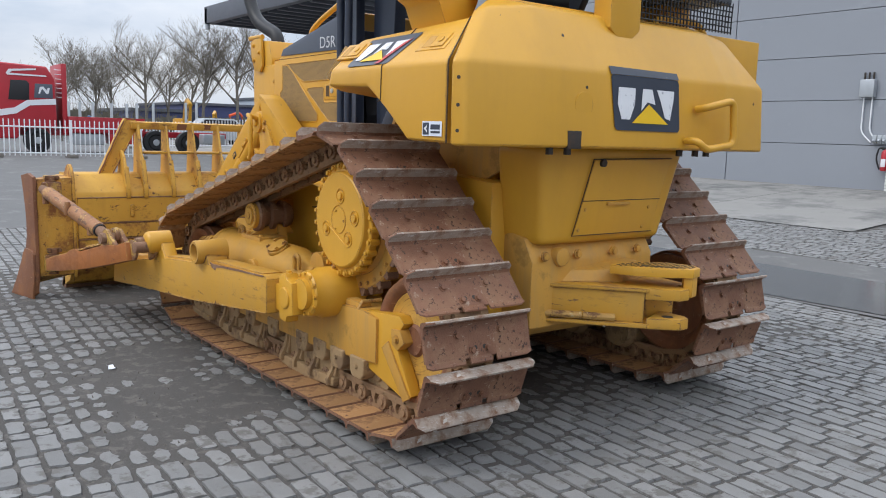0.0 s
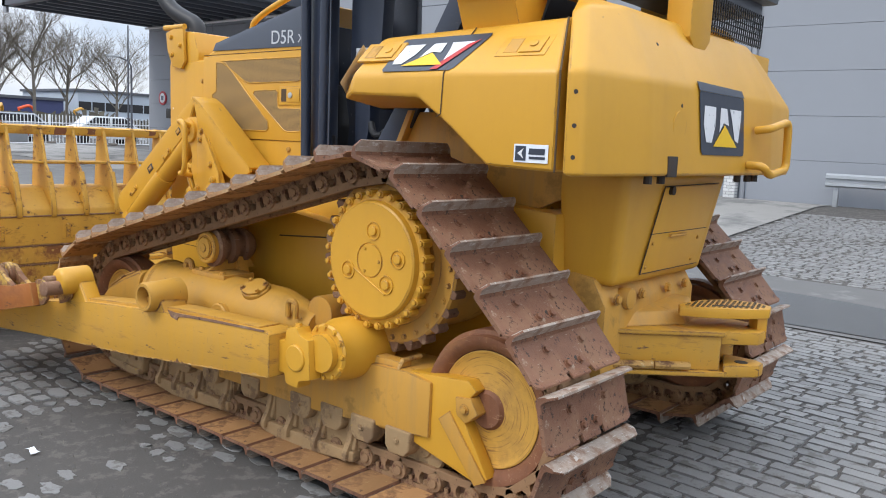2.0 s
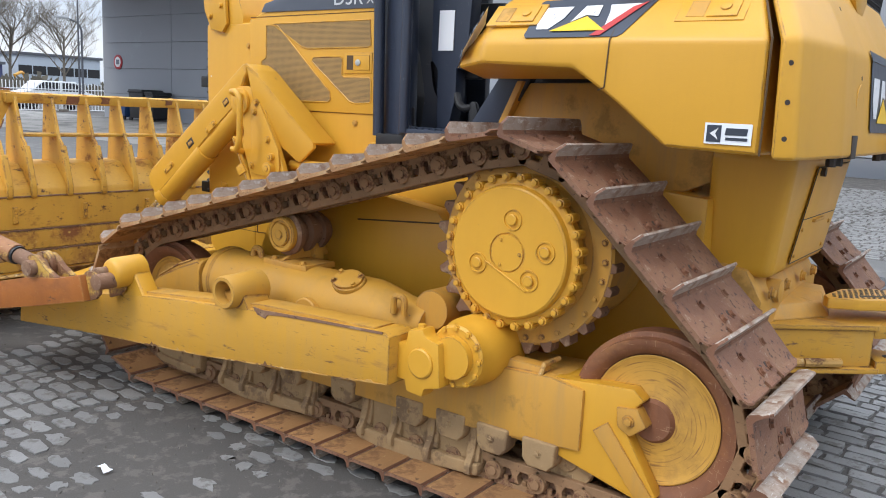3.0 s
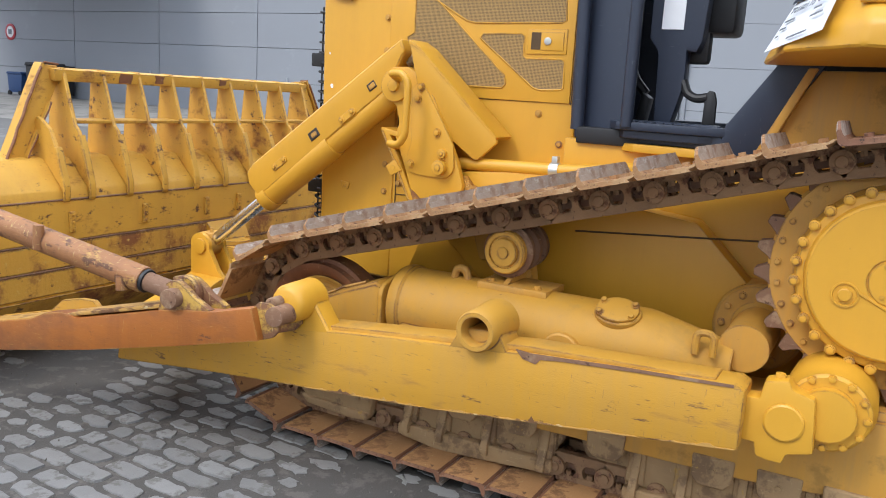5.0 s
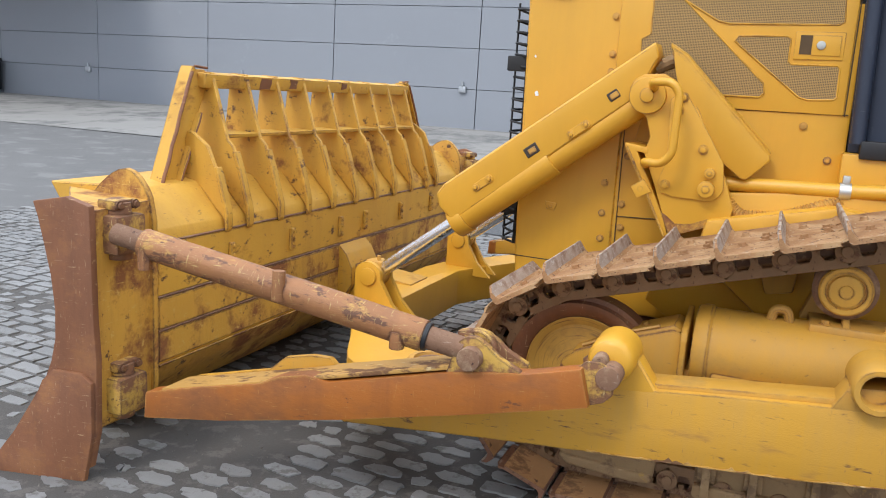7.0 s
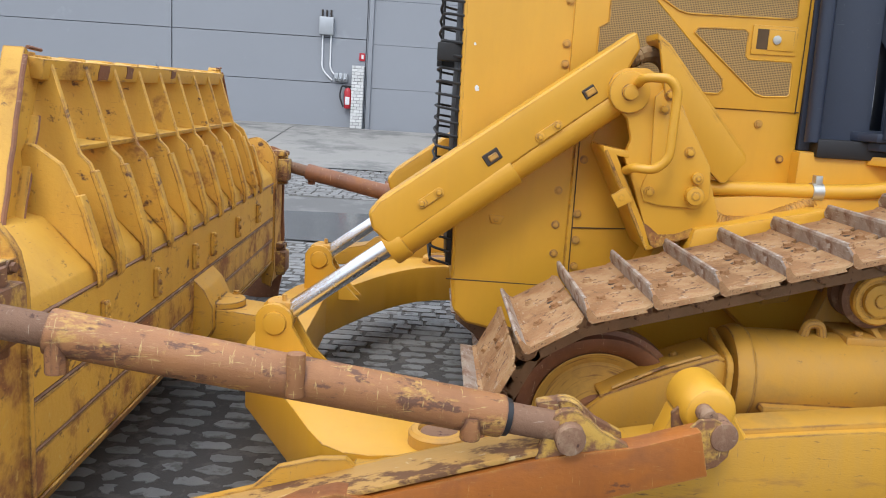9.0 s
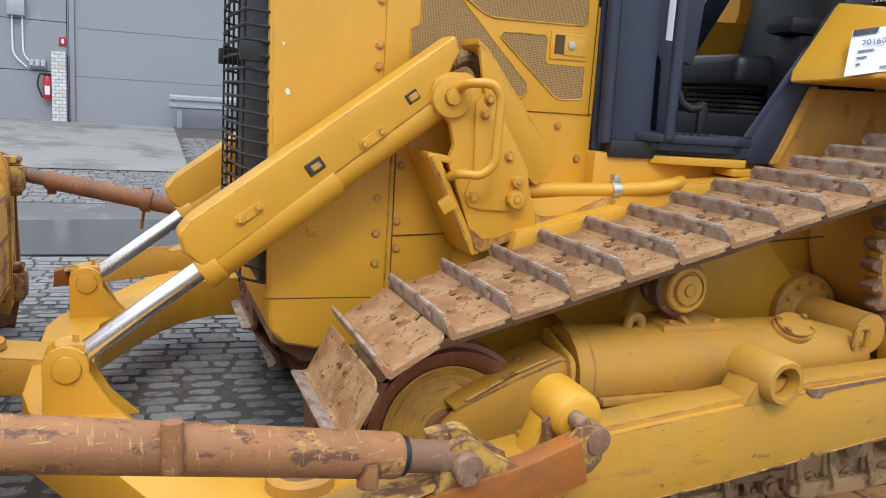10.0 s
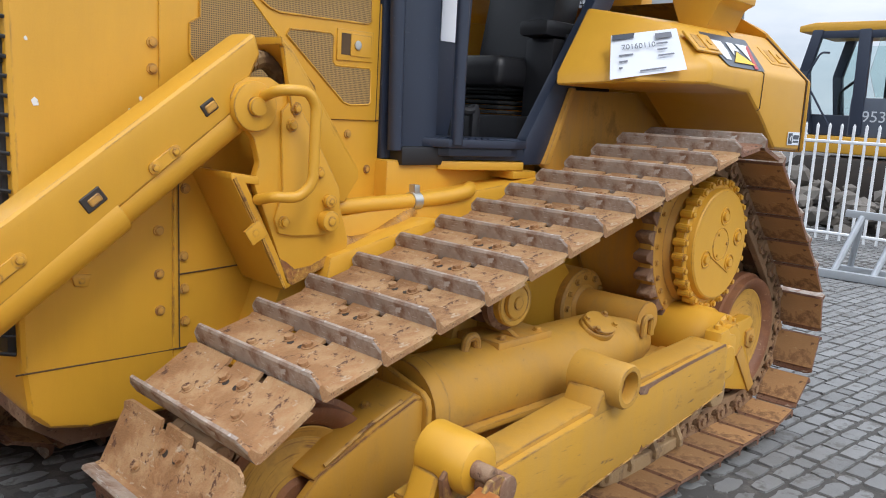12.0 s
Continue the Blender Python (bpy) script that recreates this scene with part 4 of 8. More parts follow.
def final_drive():
    x, z = SPROCKET[:2]
    # toothed ring
    bm = B()
    n, pts = 27, []
    for i in range(n * 4):
        a = 2 * math.pi * i / (n * 4)
        r = (0.358, 0.372, 0.412, 0.412)[i % 4]
        pts.append((x + r * math.cos(a), z + r * math.sin(a)))
    prism(bm, pts, "y", TRACK_Y - 0.035, TRACK_Y + 0.035, 0.003, 1)
    spro = part("sprocket", bm, "rust", dozer, "rusty toothed drive sprocket")
    x, z = x - 0.014, z + 0.010
    bm = B()
    lathe(bm, [(0.36, 0.0), (0.36, 0.30), (0.62, 0.30), (0.66, 0.345), (1.0, 0.345), (1.005, 0.384), (1.062, 0.384), (1.072, 0.374), (1.072, 0.30), (1.10, 0.285), (1.10, 0.0)], (x, 0, z), (0, 1, 0), 56)
    hub = part("final_drive", bm, "dusty", dozer, "yellow final drive housing with a ring of bolts")
    for i in range(30):
        a = 2 * math.pi * i / 30
        bm = B()
        bolt(bm, (x + 0.352 * math.cos(a), 1.072, z + 0.352 * math.sin(a)), (0, 1, 0), 0.010, 0.012)
        part("flange_bolt", bm, "dusty", hub)
    bm = B()
    lathe(bm, [(1.095, 0.262), (1.10, 0.284), (1.128, 0.288), (1.142, 0.288), (1.147, 0.283), (1.150, 0.262), (1.172, 0.255), (1.178, 0.247), (1.178, 0.078), (1.174, 0.076), (1.174, 0.073), (1.179, 0.071), (1.179, 0.0)], (x, 0.018, z), (0, 1, 0), 64)
    cap = part("cover", bm, "paint", hub, "round yellow cover with recessed plugs")
    for i in range(28):
        bm = B()
        a = 2 * math.pi * (i + 0.4) / 28
        p = Vector((x + 0.289 * math.cos(a), 1.118, z + 0.289 * math.sin(a)))
        rod(bm, p, p + Vector((0, 0.056, 0)), 0.0185, seg=10, bevel=0.003)
        rod(bm, p + Vector((0, 0.054, 0)), p + Vector((0, 0.066, 0)), 0.0135, seg=6, bevel=0.002)
        part("cover_bolt", bm, "paint", hub)
    for dx, dz in ((-0.017, 0.130), (0.131, -0.056), (-0.166, 0.025), (-0.104, -0.092)):
        bm = B()
        c = (x + dx, 0.018, z + dz)
        lathe(bm, [(1.176, 0.042), (1.183, 0.041), (1.183, 0.036), (1.174, 0.032), (1.172, 0.022), (1.188, 0.021), (1.190, 0.018), (1.190, 0.0)], c, (0, 1, 0), 24)
        part("plug", bm, "paint", hub)
    bm = B()
    for a in (60, 180, 300):
        bolt(bm, (x + 0.056 * math.cos(radians(a)), 1.197, z + 0.056 * math.sin(radians(a))), (0, 1, 0), 0.006, 0.005)
    box(bm, (x - 0.10, 1.192, z - 0.16), (x + 0.115, 1.201, z - 0.152), 0.002, 1, Matrix.Translation((x, 0, z - 0.15)) @ Matrix.Rotation(radians(-26), 4, "Y") @ Matrix.Translation((-x, 0, -z + 0.15)) @ Matrix.Translation((0.02, 0, 0.06)))
    part("cast_mark", bm, "paint", hub)


def carrier_roller():
    x, z = 1.203, 0.957
    bm = B()
    lathe(bm, [(0.88, 0.0), (0.88, 0.07), (0.92, 0.095), (0.95, 0.095), (0.955, 0.075), (1.00, 0.072), (1.01, 0.10), (1.04, 0.10), (1.05, 0.072), (1.09, 0.074), (1.10, 0.105), (1.13, 0.108), (1.14, 0.095), (1.14, 0.0)], (x, -0.06, z), (0, 1, 0), 36)
    ro = part("carrier_roller", bm, "rust", dozer, "rusty track carrier roller with a yellow end cap")
    bm = B()
    lathe(bm, [(1.135, 0.086), (1.165, 0.088), (1.172, 0.082), (1.172, 0.066), (1.166, 0.064), (1.166, 0.058), (1.180, 0.055), (1.182, 0.048), (1.182, 0.024), (1.187, 0.022), (1.187, 0.0)], (x, -0.06, z), (0, 1, 0), 36)
    part("end_cap", bm, "worn", ro)
    bm = B()
    prism(bm, [(x - 0.06, 0.80), (x + 0.13, 0.80), (x + 0.07, 0.98), (x - 0.03, 0.99)], "y", 0.86, 0.93, 0.008)
    box(bm, (x - 0.20, 0.93, 0.80), (x + 0.10, 1.13, 0.83), 0.006)
    prism(bm, [(0.80, 0.83), (1.12, 0.83), (0.95, 0.90), (0.86, 0.93)], "x", x - 0.03, x - 0.005, 0.004)
    for k in (-0.15, 0.05):
        bolt(bm, (x + k, 1.10, 0.83), (0, 0, 1), 0.014, 0.014)
    part("roller_bracket", bm, "dusty", dozer)


def track_frame():
    """The beam inside the track: spring housing, rear yoke, roller guards and rollers."""
    bm = B()
    prism(bm, [(1.98, 0.34), (1.98, 0.50), (1.78, 0.60), (0.40, 0.58), (-0.36, 0.62), (-0.50, 0.60), (-0.50, 0.36), (0.2, 0.30), (1.6, 0.28)], "y", 0.86, 1.17, 0.012)
    prism(bm, [(0.36, 0.545), (-0.05, 0.645), (-0.315, 0.645), (-0.315, 0.32), (0.40, 0.32)], "y", 1.08, 1.150, 0.012)
    fr = part("track_frame", bm, "dusty", dozer, "dusty yellow track roller frame")
    # spring housing
    bm = B()
    lathe(bm, [(-1.68, 0.0), (-1.68, 0.155), (-1.655, 0.165), (-1.63, 0.165), (-1.62, 0.156), (-0.62, 0.156), (-0.58, 0.15), (-0.30, 0.085), (-0.30, 0.0)], (0, 1.06, 0.665), (-1, 0, 0), 44)
    box(bm, (1.00, 1.17, 0.588), (1.60, 1.240, 0.612), 0.008)
    sp = part("spring_housing", bm, "dull_paint", fr, "round yellow recoil spring housing")
    bm = B()
    prism(bm, circle2(0, 0, 0.078, 24), "z", -0.05, 0.024, 0.012, 3)
    prism(bm, circle2(0, 0, 0.070, 24), "z", 0.022, 0.037, 0.005)
    bmesh.ops.scale(bm, vec=(1.15, 0.88, 1), verts=bm.verts)
    for a, b in ((-0.06, -0.03), (0.06, -0.03), (-0.06, 0.03), (0.06, 0.03)):
        bolt(bm, (a, b, 0.035), (0, 0, 1), 0.011, 0.014)
    part("cap_plate", bm, "dull_paint", fr, "bolted inspection cap", m=pose(0.715, 1.130, 0.793, -32, 0, 0))
    bm = B()
    lathe(bm, [(0.0, 0.075), (0.025, 0.075), (0.03, 0.068), (0.03, 0.045), (0.012, 0.04), (0.012, 0.0)], (0, 0, 0), (0, 0, 1), 24)
    for a in range(0, 360, 72):
        bolt(bm, (0.024 * math.cos(radians(a)), 0.024 * math.sin(radians(a)), 0.012), (0, 0, 1), 0.009, 0.01)
    part("port", bm, "dusty", fr, m=pose(0.890, 1.214, 0.640, -90, 0, 0))
    bm = B()
    tube(bm, bend([(1.436, 1.085, 0.785), (1.420, 1.085, 0.858), (1.376, 1.085, 0.858), (1.360, 1.085, 0.785)], 0.025), 0.017, 10)
    part("lifting_eye", bm, "dull_paint", fr)
    bm = B()
    tube(bm, bend([(0.42, 1.17, 0.72), (0.42, 1.17, 0.80), (0.36, 1.17, 0.80), (0.36, 1.17, 0.72)], 0.03), 0.014, 8)
    part("lifting_eye", bm, "dull_paint", fr)
    # front fork beside the front idler
    bm = B()
    prism(bm, [(1.715, 0.50), (1.715, 0.735), (1.75, 0.745), (1.90, 0.690), (2.10, 0.605), (2.16, 0.55), (2.10, 0.47), (1.80, 0.46)], "y", 1.165, 1.195, 0.006)
    prism(bm, [(1.715, 0.745), (1.75, 0.765), (1.90, 0.708), (2.12, 0.600), (2.10, 0.575), (1.75, 0.730)], "y", 1.00, 1.190, 0.008)
    bolt(bm, (1.86, 1.09, 0.722), (0.4, 0.1, 1), 0.012, 0.012)
    fork = part("front_fork", bm, "dull_paint", fr, "yellow idler fork with a rubbed top edge")
    bm = B()
    prism(bm, [(1.00, 0.50), (1.218, 0.50), (1.218, 0.715), (1.208, 0.742), (1.185, 0.760), (1.00, 0.805)], "x", 1.698, 1.722, 0.008, 3)
    part("rim_plate", bm, "dull_paint", fork)
    bm = B()
    tube(bm, [(1.80, 1.186, 0.752), (1.92, 1.186, 0.708), (2.08, 1.186, 0.628)], 0.006, 6)
    part("rubbed_edge", bm, "scuff", fork)
    # rear yoke
    bm = B()
    prism(bm, [(-0.305, 0.613), (-0.685, 0.648), (-0.730, 0.613), (-0.645, 0.523), (-0.805, 0.268), (-0.745, 0.233), (-0.385, 0.318), (-0.305, 0.378)], "y", 1.088, 1.153, 0.01)
    prism(bm, [(-0.305, 0.608), (-0.685, 0.648), (-0.725, 0.608), (-0.305, 0.558)], "y", 0.92, 1.098, 0.01)
    part("rear_yoke", bm, "paint", fr, "yellow rear idler yoke with rubbed edges")
    bm = B()
    prism(bm, [(-0.600, 0.503), (-0.800, 0.258), (-0.745, 0.228), (-0.545, 0.458)], "y", 1.148, 1.163, 0.003)
    part("yoke_rib", bm, "dusty", fr)
    bm = B()
    prism(bm, [(-0.630, 0.573), (-0.710, 0.583), (-0.750, 0.523), (-0.690, 0.473), (-0.640, 0.498)], "y", 1.048, 1.166, 0.008)
    bolt(bm, (-0.682, 1.166, 0.530), (0, 1, 0), 0.016, 0.014)
    part("yoke_plate", bm, "dusty", fr)
    # cast roller guards with buttress ribs, bolted roller caps between them
    for x0, x1, ribs, pads in ((0.91, 1.62, (1.575, 1.41, 1.20, 0.95), (1.31, 1.05)), (-0.05, 0.625, (0.585, 0.41, 0.205, -0.01), (0.31, 0.09))):
        bm = B()
        prism(bm, [(x0, 0.335), (x1, 0.335), (x1, 0.105), (x1 - 0.03, 0.095), (x1 - 0.20, 0.075), (x0 + 0.22, 0.095), (x0, 0.115)], "y", 1.085, 1.125, 0.008)
        prism(bm, [(x0, 0.165), (x1, 0.15), (x1, 0.105), (x1 - 0.03, 0.095), (x1 - 0.20, 0.075), (x0 + 0.22, 0.095), (x0, 0.115)], "y", 1.11, 1.165, 0.012, 3)
        for xk in ribs:
            prism(bm, [(1.11, 0.345), (1.135, 0.345), (1.14, 0.28), (1.155, 0.21), (1.185, 0.155), (1.185, 0.12), (1.11, 0.11)], "x", xk - 0.016, xk + 0.016, 0.007)
            prism(bm, [(1.11, 0.345), (1.128, 0.345), (1.13, 0.25), (1.15, 0.17), (1.11, 0.14)], "x", xk - 0.034, xk + 0.034, 0.014, 3)
        part("roller_guard", bm, "mud", fr, "cast roller guard caked with dry mud")
        for xk in pads:
            bm = B()
            prism(bm, [(xk - 0.075, 0.36), (xk + 0.075, 0.36), (xk + 0.07, 0.275), (xk + 0.045, 0.245), (xk - 0.045, 0.245), (xk - 0.07, 0.275)], "y", 1.10, 1.180, 0.012, 3)
            bolt(bm, (xk, 1.180, 0.31), (0, 1, 0), 0.011, 0.010)
            part("roller_cap", bm, "mud", fr)
    for xk in (0.70, -0.12, -0.335):
        bm = B()
        prism(bm, [(xk - 0.075, 0.36), (xk + 0.075, 0.36), (xk + 0.07, 0.275), (xk + 0.045, 0.245), (xk - 0.045, 0.245), (xk - 0.07, 0.275)], "y", 1.10, 1.185, 0.012, 3)
        bolt(bm, (xk, 1.185, 0.31), (0, 1, 0), 0.012, 0.010)
        part("roller_cap", bm, "mud", fr)
    bm = B()
    prism(bm, [(1.75, 0.32), (1.77, 0.125), (1.85, 0.115), (2.10, 0.13), (2.17, 0.20), (2.12, 0.33)], "y", 1.09, 1.165, 0.02, 3)
    prism(bm, [(1.77, 0.155), (1.77, 0.125), (1.85, 0.115), (2.10, 0.13), (2.14, 0.165)], "y", 1.12, 1.185, 0.012, 3)
    for k in range(4):
        bolt(bm, (1.83 + 0.085 * k, 1.165, 0.215), (0, 1, 0), 0.013, 0.012)
    part("roller_guard", bm, "mud", fr, "front track guide caked with dry mud")
    for x in (-0.42, 0.0, 0.28, 0.70, 1.0, 1.36, 1.70):
        bm = B()
        lathe(bm, [(0.86, 0.0), (0.86, 0.10), (0.92, 0.12), (0.95, 0.095), (1.06, 0.095), (1.08, 0.12), (1.10, 0.115), (1.10, 0.05), (1.11, 0.045), (1.11, 0.0)], (x, 0, 0.285), (0, 1, 0), 24)
        part("track_roller", bm, "mud", fr)
    bm = B()
    tube(bm, [(-0.312, 1.02, 0.650), (-0.312, 1.140, 0.650), (-0.312, 1.158, 0.62), (-0.312, 1.158, 0.33)], 0.011, 8)
    part("weld_band", bm, "scuff", fr)


def flare(bm, k, x0):
    """Lets a part stray outwards by k for each metre ahead of x0."""
    for v in bm.verts:
        v.co.y += k * (v.co.x - x0)
    return bm


def push_arm():
    bm = B()
    prism(bm, [(0.206, 0.513), (0.206, 0.711), (0.236, 0.726), (0.910, 0.690), (1.517, 0.639), (1.868, 0.605), (2.272, 0.538), (2.643, 0.468), (2.891, 0.453), (2.917, 0.263), (2.318, 0.321), (1.962, 0.349), (1.344, 0.393)], "y", 1.28, 1.44, 0.012)
    arm = part("push_arm", flare(bm, 0.04, 0.0), "arm_paint", dozer, "long yellow push arm with chipped paint")
    bm = B()
    prism(bm, [(0.301, 0.729), (0.301, 0.719), (0.910, 0.687), (1.897, 0.598), (1.992, 0.584), (1.992, 0.598), (1.897, 0.618), (0.939, 0.710)], "y", 1.295, 1.415, 0.004)
    part("top_rail", flare(bm, 0.04, 0.0), "dull_paint", arm)
    bm = B()
    prism(bm, [(0.968, 0.700), (0.939, 0.670), (0.890, 0.660), (0.875, 0.679), (0.793, 0.689), (0.547, 0.704), (0.241, 0.718), (0.241, 0.727), (0.597, 0.713), (0.910, 0.695)], "y", 1.438, 1.443)
    part("bare_patch", flare(bm, 0.04, 0.0), "rust", arm, "brown patch of bare steel")
    # row of weld beads beside the top rail
    for k in range(9):
        bm = B()
        x = 1.385 + 0.026 * k
        rod(bm, (x, 1.362, 0.679 - (x - 0.92) * 0.084), (x, 1.395, 0.677 - (x - 0.92) * 0.084), 0.0085, seg=8, bevel=0.003)
        part("weld_bead", flare(bm, 0.04, 0.0), "rust_brown", arm)
    # scraped lower edge
    bm = B()
    rr = random.Random(4)
    low = [(1.962 + (0.216 - 1.962) * k / 140) for k in range(141)]
    edge = lambda x: 0.349 + (0.393 - 0.349) * (1.962 - x) / 0.618 if x > 1.344 else 0.393 + (0.513 - 0.393) * (1.344 - x) / 1.138
    prism(bm, [(x, edge(x) + 0.004) for x in low] + [(x, edge(x) + 0.007 + rr.random() ** 2 * 0.007 * (1 + math.sin(x * 9) + math.sin(x * 23))) for x in low[::-1]], "y", 1.438, 1.4418)
    part("scraped_edge", flare(bm, 0.04, 0.0), "scuff", arm, "paint scraped off along the lower edge")
    # ring boss on the arm
    bm = B()
    lathe(bm, [(1.28, 0.084), (1.40, 0.076), (1.470, 0.076), (1.480, 0.070), (1.480, 0.054), (1.468, 0.050), (1.30, 0.050), (1.30, 0.0)], (1.106, 0.01, 0.746), (0, 1, 0), 36)
    prism(bm, [(0.997, 0.671), (1.229, 0.655), (1.186, 0.737), (1.041, 0.750)], "y", 1.3, 1.44, 0.01)
    part("ring_boss", flare(bm, 0.04, 0.0), "dull_paint", arm, "round yellow boss with an open bore")
    # rear clamp on the trunnion
    bm = B()
    lathe(bm, [(1.08, 0.0), (1.08, 0.135), (1.16, 0.14), (1.30, 0.14), (1.32, 0.128), (1.38, 0.125), (1.39, 0.115), (1.39, 0.085), (1.42, 0.083), (1.425, 0.0)], (-0.025, -0.062, 0.659), (0, 1, 0), 40)
    for k in range(12):
        a = 2 * math.pi * k / 12
        bolt(bm, (-0.025 + 0.112 * math.cos(a), 1.323, 0.659 + 0.112 * math.sin(a)), (0, 1, 0), 0.011, 0.013)
    part("trunnion", bm, "paint", arm)
    bm = B()
    prism(bm, [(0.245, 0.534), (0.245, 0.684), (0.170, 0.684), (0.160, 0.744), (0.090, 0.759), (0.075, 0.729), (0.010, 0.714), (-0.005, 0.539), (0.070, 0.519), (0.080, 0.484), (0.160, 0.489), (0.170, 0.534)], "y", 1.313, 1.393, 0.012)
    lathe(bm, [(1.44, 0.062), (1.462, 0.060), (1.466, 0.054), (1.466, 0.0)], (0.09, -0.062, 0.622), (0, 1, 0), 32)
    for z in (0.505, 0.745):
        rod(bm, (0.12, 1.353, z - 0.028), (0.12, 1.353, z + 0.022), 0.017, seg=6, bevel=0.003)
    part("clamp", bm, "paint", arm, "bolted clamp with a round cap")
    # front eye for the brace
    bm = B()
    lathe(bm, [(1.34, 0.0), (1.34, 0.080), (1.42, 0.079), (1.485, 0.077), (1.502, 0.069), (1.511, 0.055), (1.514, 0.0)], (1.900, 0.012, 0.715), (0, 1, 0), 36)
    prism(bm, [(1.740, 0.600), (2.020, 0.570), (1.972, 0.700), (1.835, 0.735)], "y", 1.34, 1.44, 0.02, 3)
    part("brace_eye", flare(bm, 0.04, 0.0), "paint", arm)


def braces():
    """Lower strut and upper screw brace between the push arm and the blade's end."""
    bm = B()
    prism(bm, [(1.934, 0.587), (1.967, 0.714), (2.136, 0.672), (2.300, 0.655), (2.392, 0.640), (2.817, 0.540), (2.905, 0.552), (2.999, 0.532), (3.090, 0.490), (3.328, 0.441), (3.538, 0.389), (3.545, 0.286), (3.230, 0.326), (2.757, 0.409), (2.326, 0.499)], "y", 1.71, 1.78, 0.006)
    st = part("strut", flare(bm, 0.14, 2.395), "brace", dozer, "rust-orange box strut from push arm to blade")
    bm = B()
    prism(bm, [(2.378, 0.650), (3.049, 0.495), (3.476, 0.400), (3.476, 0.410), (3.049, 0.507), (2.378, 0.667)], "y", 1.62, 1.772, 0.004)
    part("top_plate", flare(bm, 0.14, 2.395), "scuff", st, "yellow top plate scraped pale")
    bm = B()
    prism(bm, [(2.60, 0.45), (2.60, 0.606), (2.870, 0.548), (2.895, 0.572), (2.965, 0.572), (3.070, 0.550), (3.135, 0.492), (3.440, 0.420), (3.440, 0.320)], "y", 1.60, 1.628, 0.004)
    part("inner_plate", flare(bm, 0.14, 2.395), "arm_paint", st)
    for y in (1.655, 1.742):
        bm = B()
        prism(bm, [(2.150, 0.630), (2.160, 0.672), (2.235, 0.712), (2.275, 0.748)] + circle2(2.325, 0.715, 0.055, 8, 140, 10) + [(2.405, 0.640), (2.400, 0.600)], "y", y, y + 0.032, 0.005)
        part("pin_lug", flare(bm, 0.14, 2.395), "rusty_plate", st, "chipped yellow lug round the pin")
    for y in (1.595, 1.728):
        bm = B()
        prism(bm, [(1.979, 0.572), (1.998, 0.698), (1.960, 0.731), (1.917, 0.732), (1.880, 0.715), (1.865, 0.672), (1.869, 0.627), (1.897, 0.598), (1.936, 0.585)], "y", y, y + 0.018, 0.006)
        part("fork_plate", flare(bm, 0.14, 2.395), "rusty_plate", st)
    bm = B()
    rod(bm, (1.888, 1.55, 0.684), (1.888, 1.752, 0.684), 0.04, seg=20, bevel=0.006)
    part("pin", flare(bm, 0.14, 2.395), "rust", st)
    bm = B()
    rod(bm, (2.322, 1.66, 0.702), (2.322, 1.812, 0.702), 0.040, seg=20, bevel=0.008)
    part("pin", flare(bm, 0.14, 2.395), "rust", st)
    bm = B()
    rod(bm, (1.925, 1.62, 0.725), (1.925, 1.725, 0.725), 0.024, seg=14, bevel=0.008)
    part("pin", flare(bm, 0.14, 2.395), "rust", st)
    # upper screw brace
    a, b = Vector((3.710, 1.916, 0.972)), Vector((2.330, 1.735, 0.711))
    d = (b - a).normalized()
    bm = B()
    rod(bm, a + d * 0.14, b - d * 0.17, 0.055, seg=28, bevel=0.008)
    p = a.lerp(b, 0.51)
    rod(bm, p + Vector((0, 0.05, -0.028)), p + Vector((0, 0.045, 0.078)), 0.023, seg=14, bevel=0.004)
    if FLIP[0]:
        # clamp with a lever hanging from it
        rod(bm, p + d * -0.03, p + d * 0.03, 0.070, seg=24, bevel=0.006)
        rod(bm, p + Vector((0, 0.072, 0.05)), p + Vector((0.03, 0.08, -0.19)), 0.010, seg=10, bevel=0.003)
    q = a.lerp(b, 0.82)
    rod(bm, q + Vector((0, 0.035, -0.062)), q + Vector((0, 0.035, 0.0)), 0.026, seg=12, bevel=0.004)
    q = a.lerp(b, 0.12)
    rod(bm, q + Vector((0, 0.03, -0.085)), q + Vector((0, 0.03, 0.0)), 0.026, seg=10)
    br = part("screw_brace", bm, "rust_brown" if FLIP[0] else "rusty_yellow", dozer, "round screw brace, rusted brown" if FLIP[0] else "round screw brace, yellow rubbed to rust")
    bm = B()
    rod(bm, b - d * 0.19, b - d * 0.03, 0.040, seg=20)
    part("screw", bm, "rust", br)
    bm = B()
    rod(bm, a + d * 0.02, a + d * 0.16, 0.040, seg=20)
    part("screw", bm, "rust", br)
    bm = B()
    rod(bm, b - d * 0.185, b - d * 0.155, 0.049, seg=20, bevel=0.004)
    part("seal_ring", bm, "black", br)
    bm = B()
    lathe(bm, [(-0.075, 0.0), (-0.075, 0.060), (-0.065, 0.068), (-0.045, 0.068), (-0.035, 0.060), (-0.035, 0.0)], b, (0, 1, 0), 28)
    prism(bm, [(b.x + 0.075, b.z + 0.052), (b.x + 0.02, b.z + 0.065), (b.x - 0.02, b.z - 0.03), (b.x + 0.05, b.z - 0.045)], "y", b.y - 0.075, b.y - 0.03, 0.012)
    part("fork_end", bm, "rusty_plate", br)


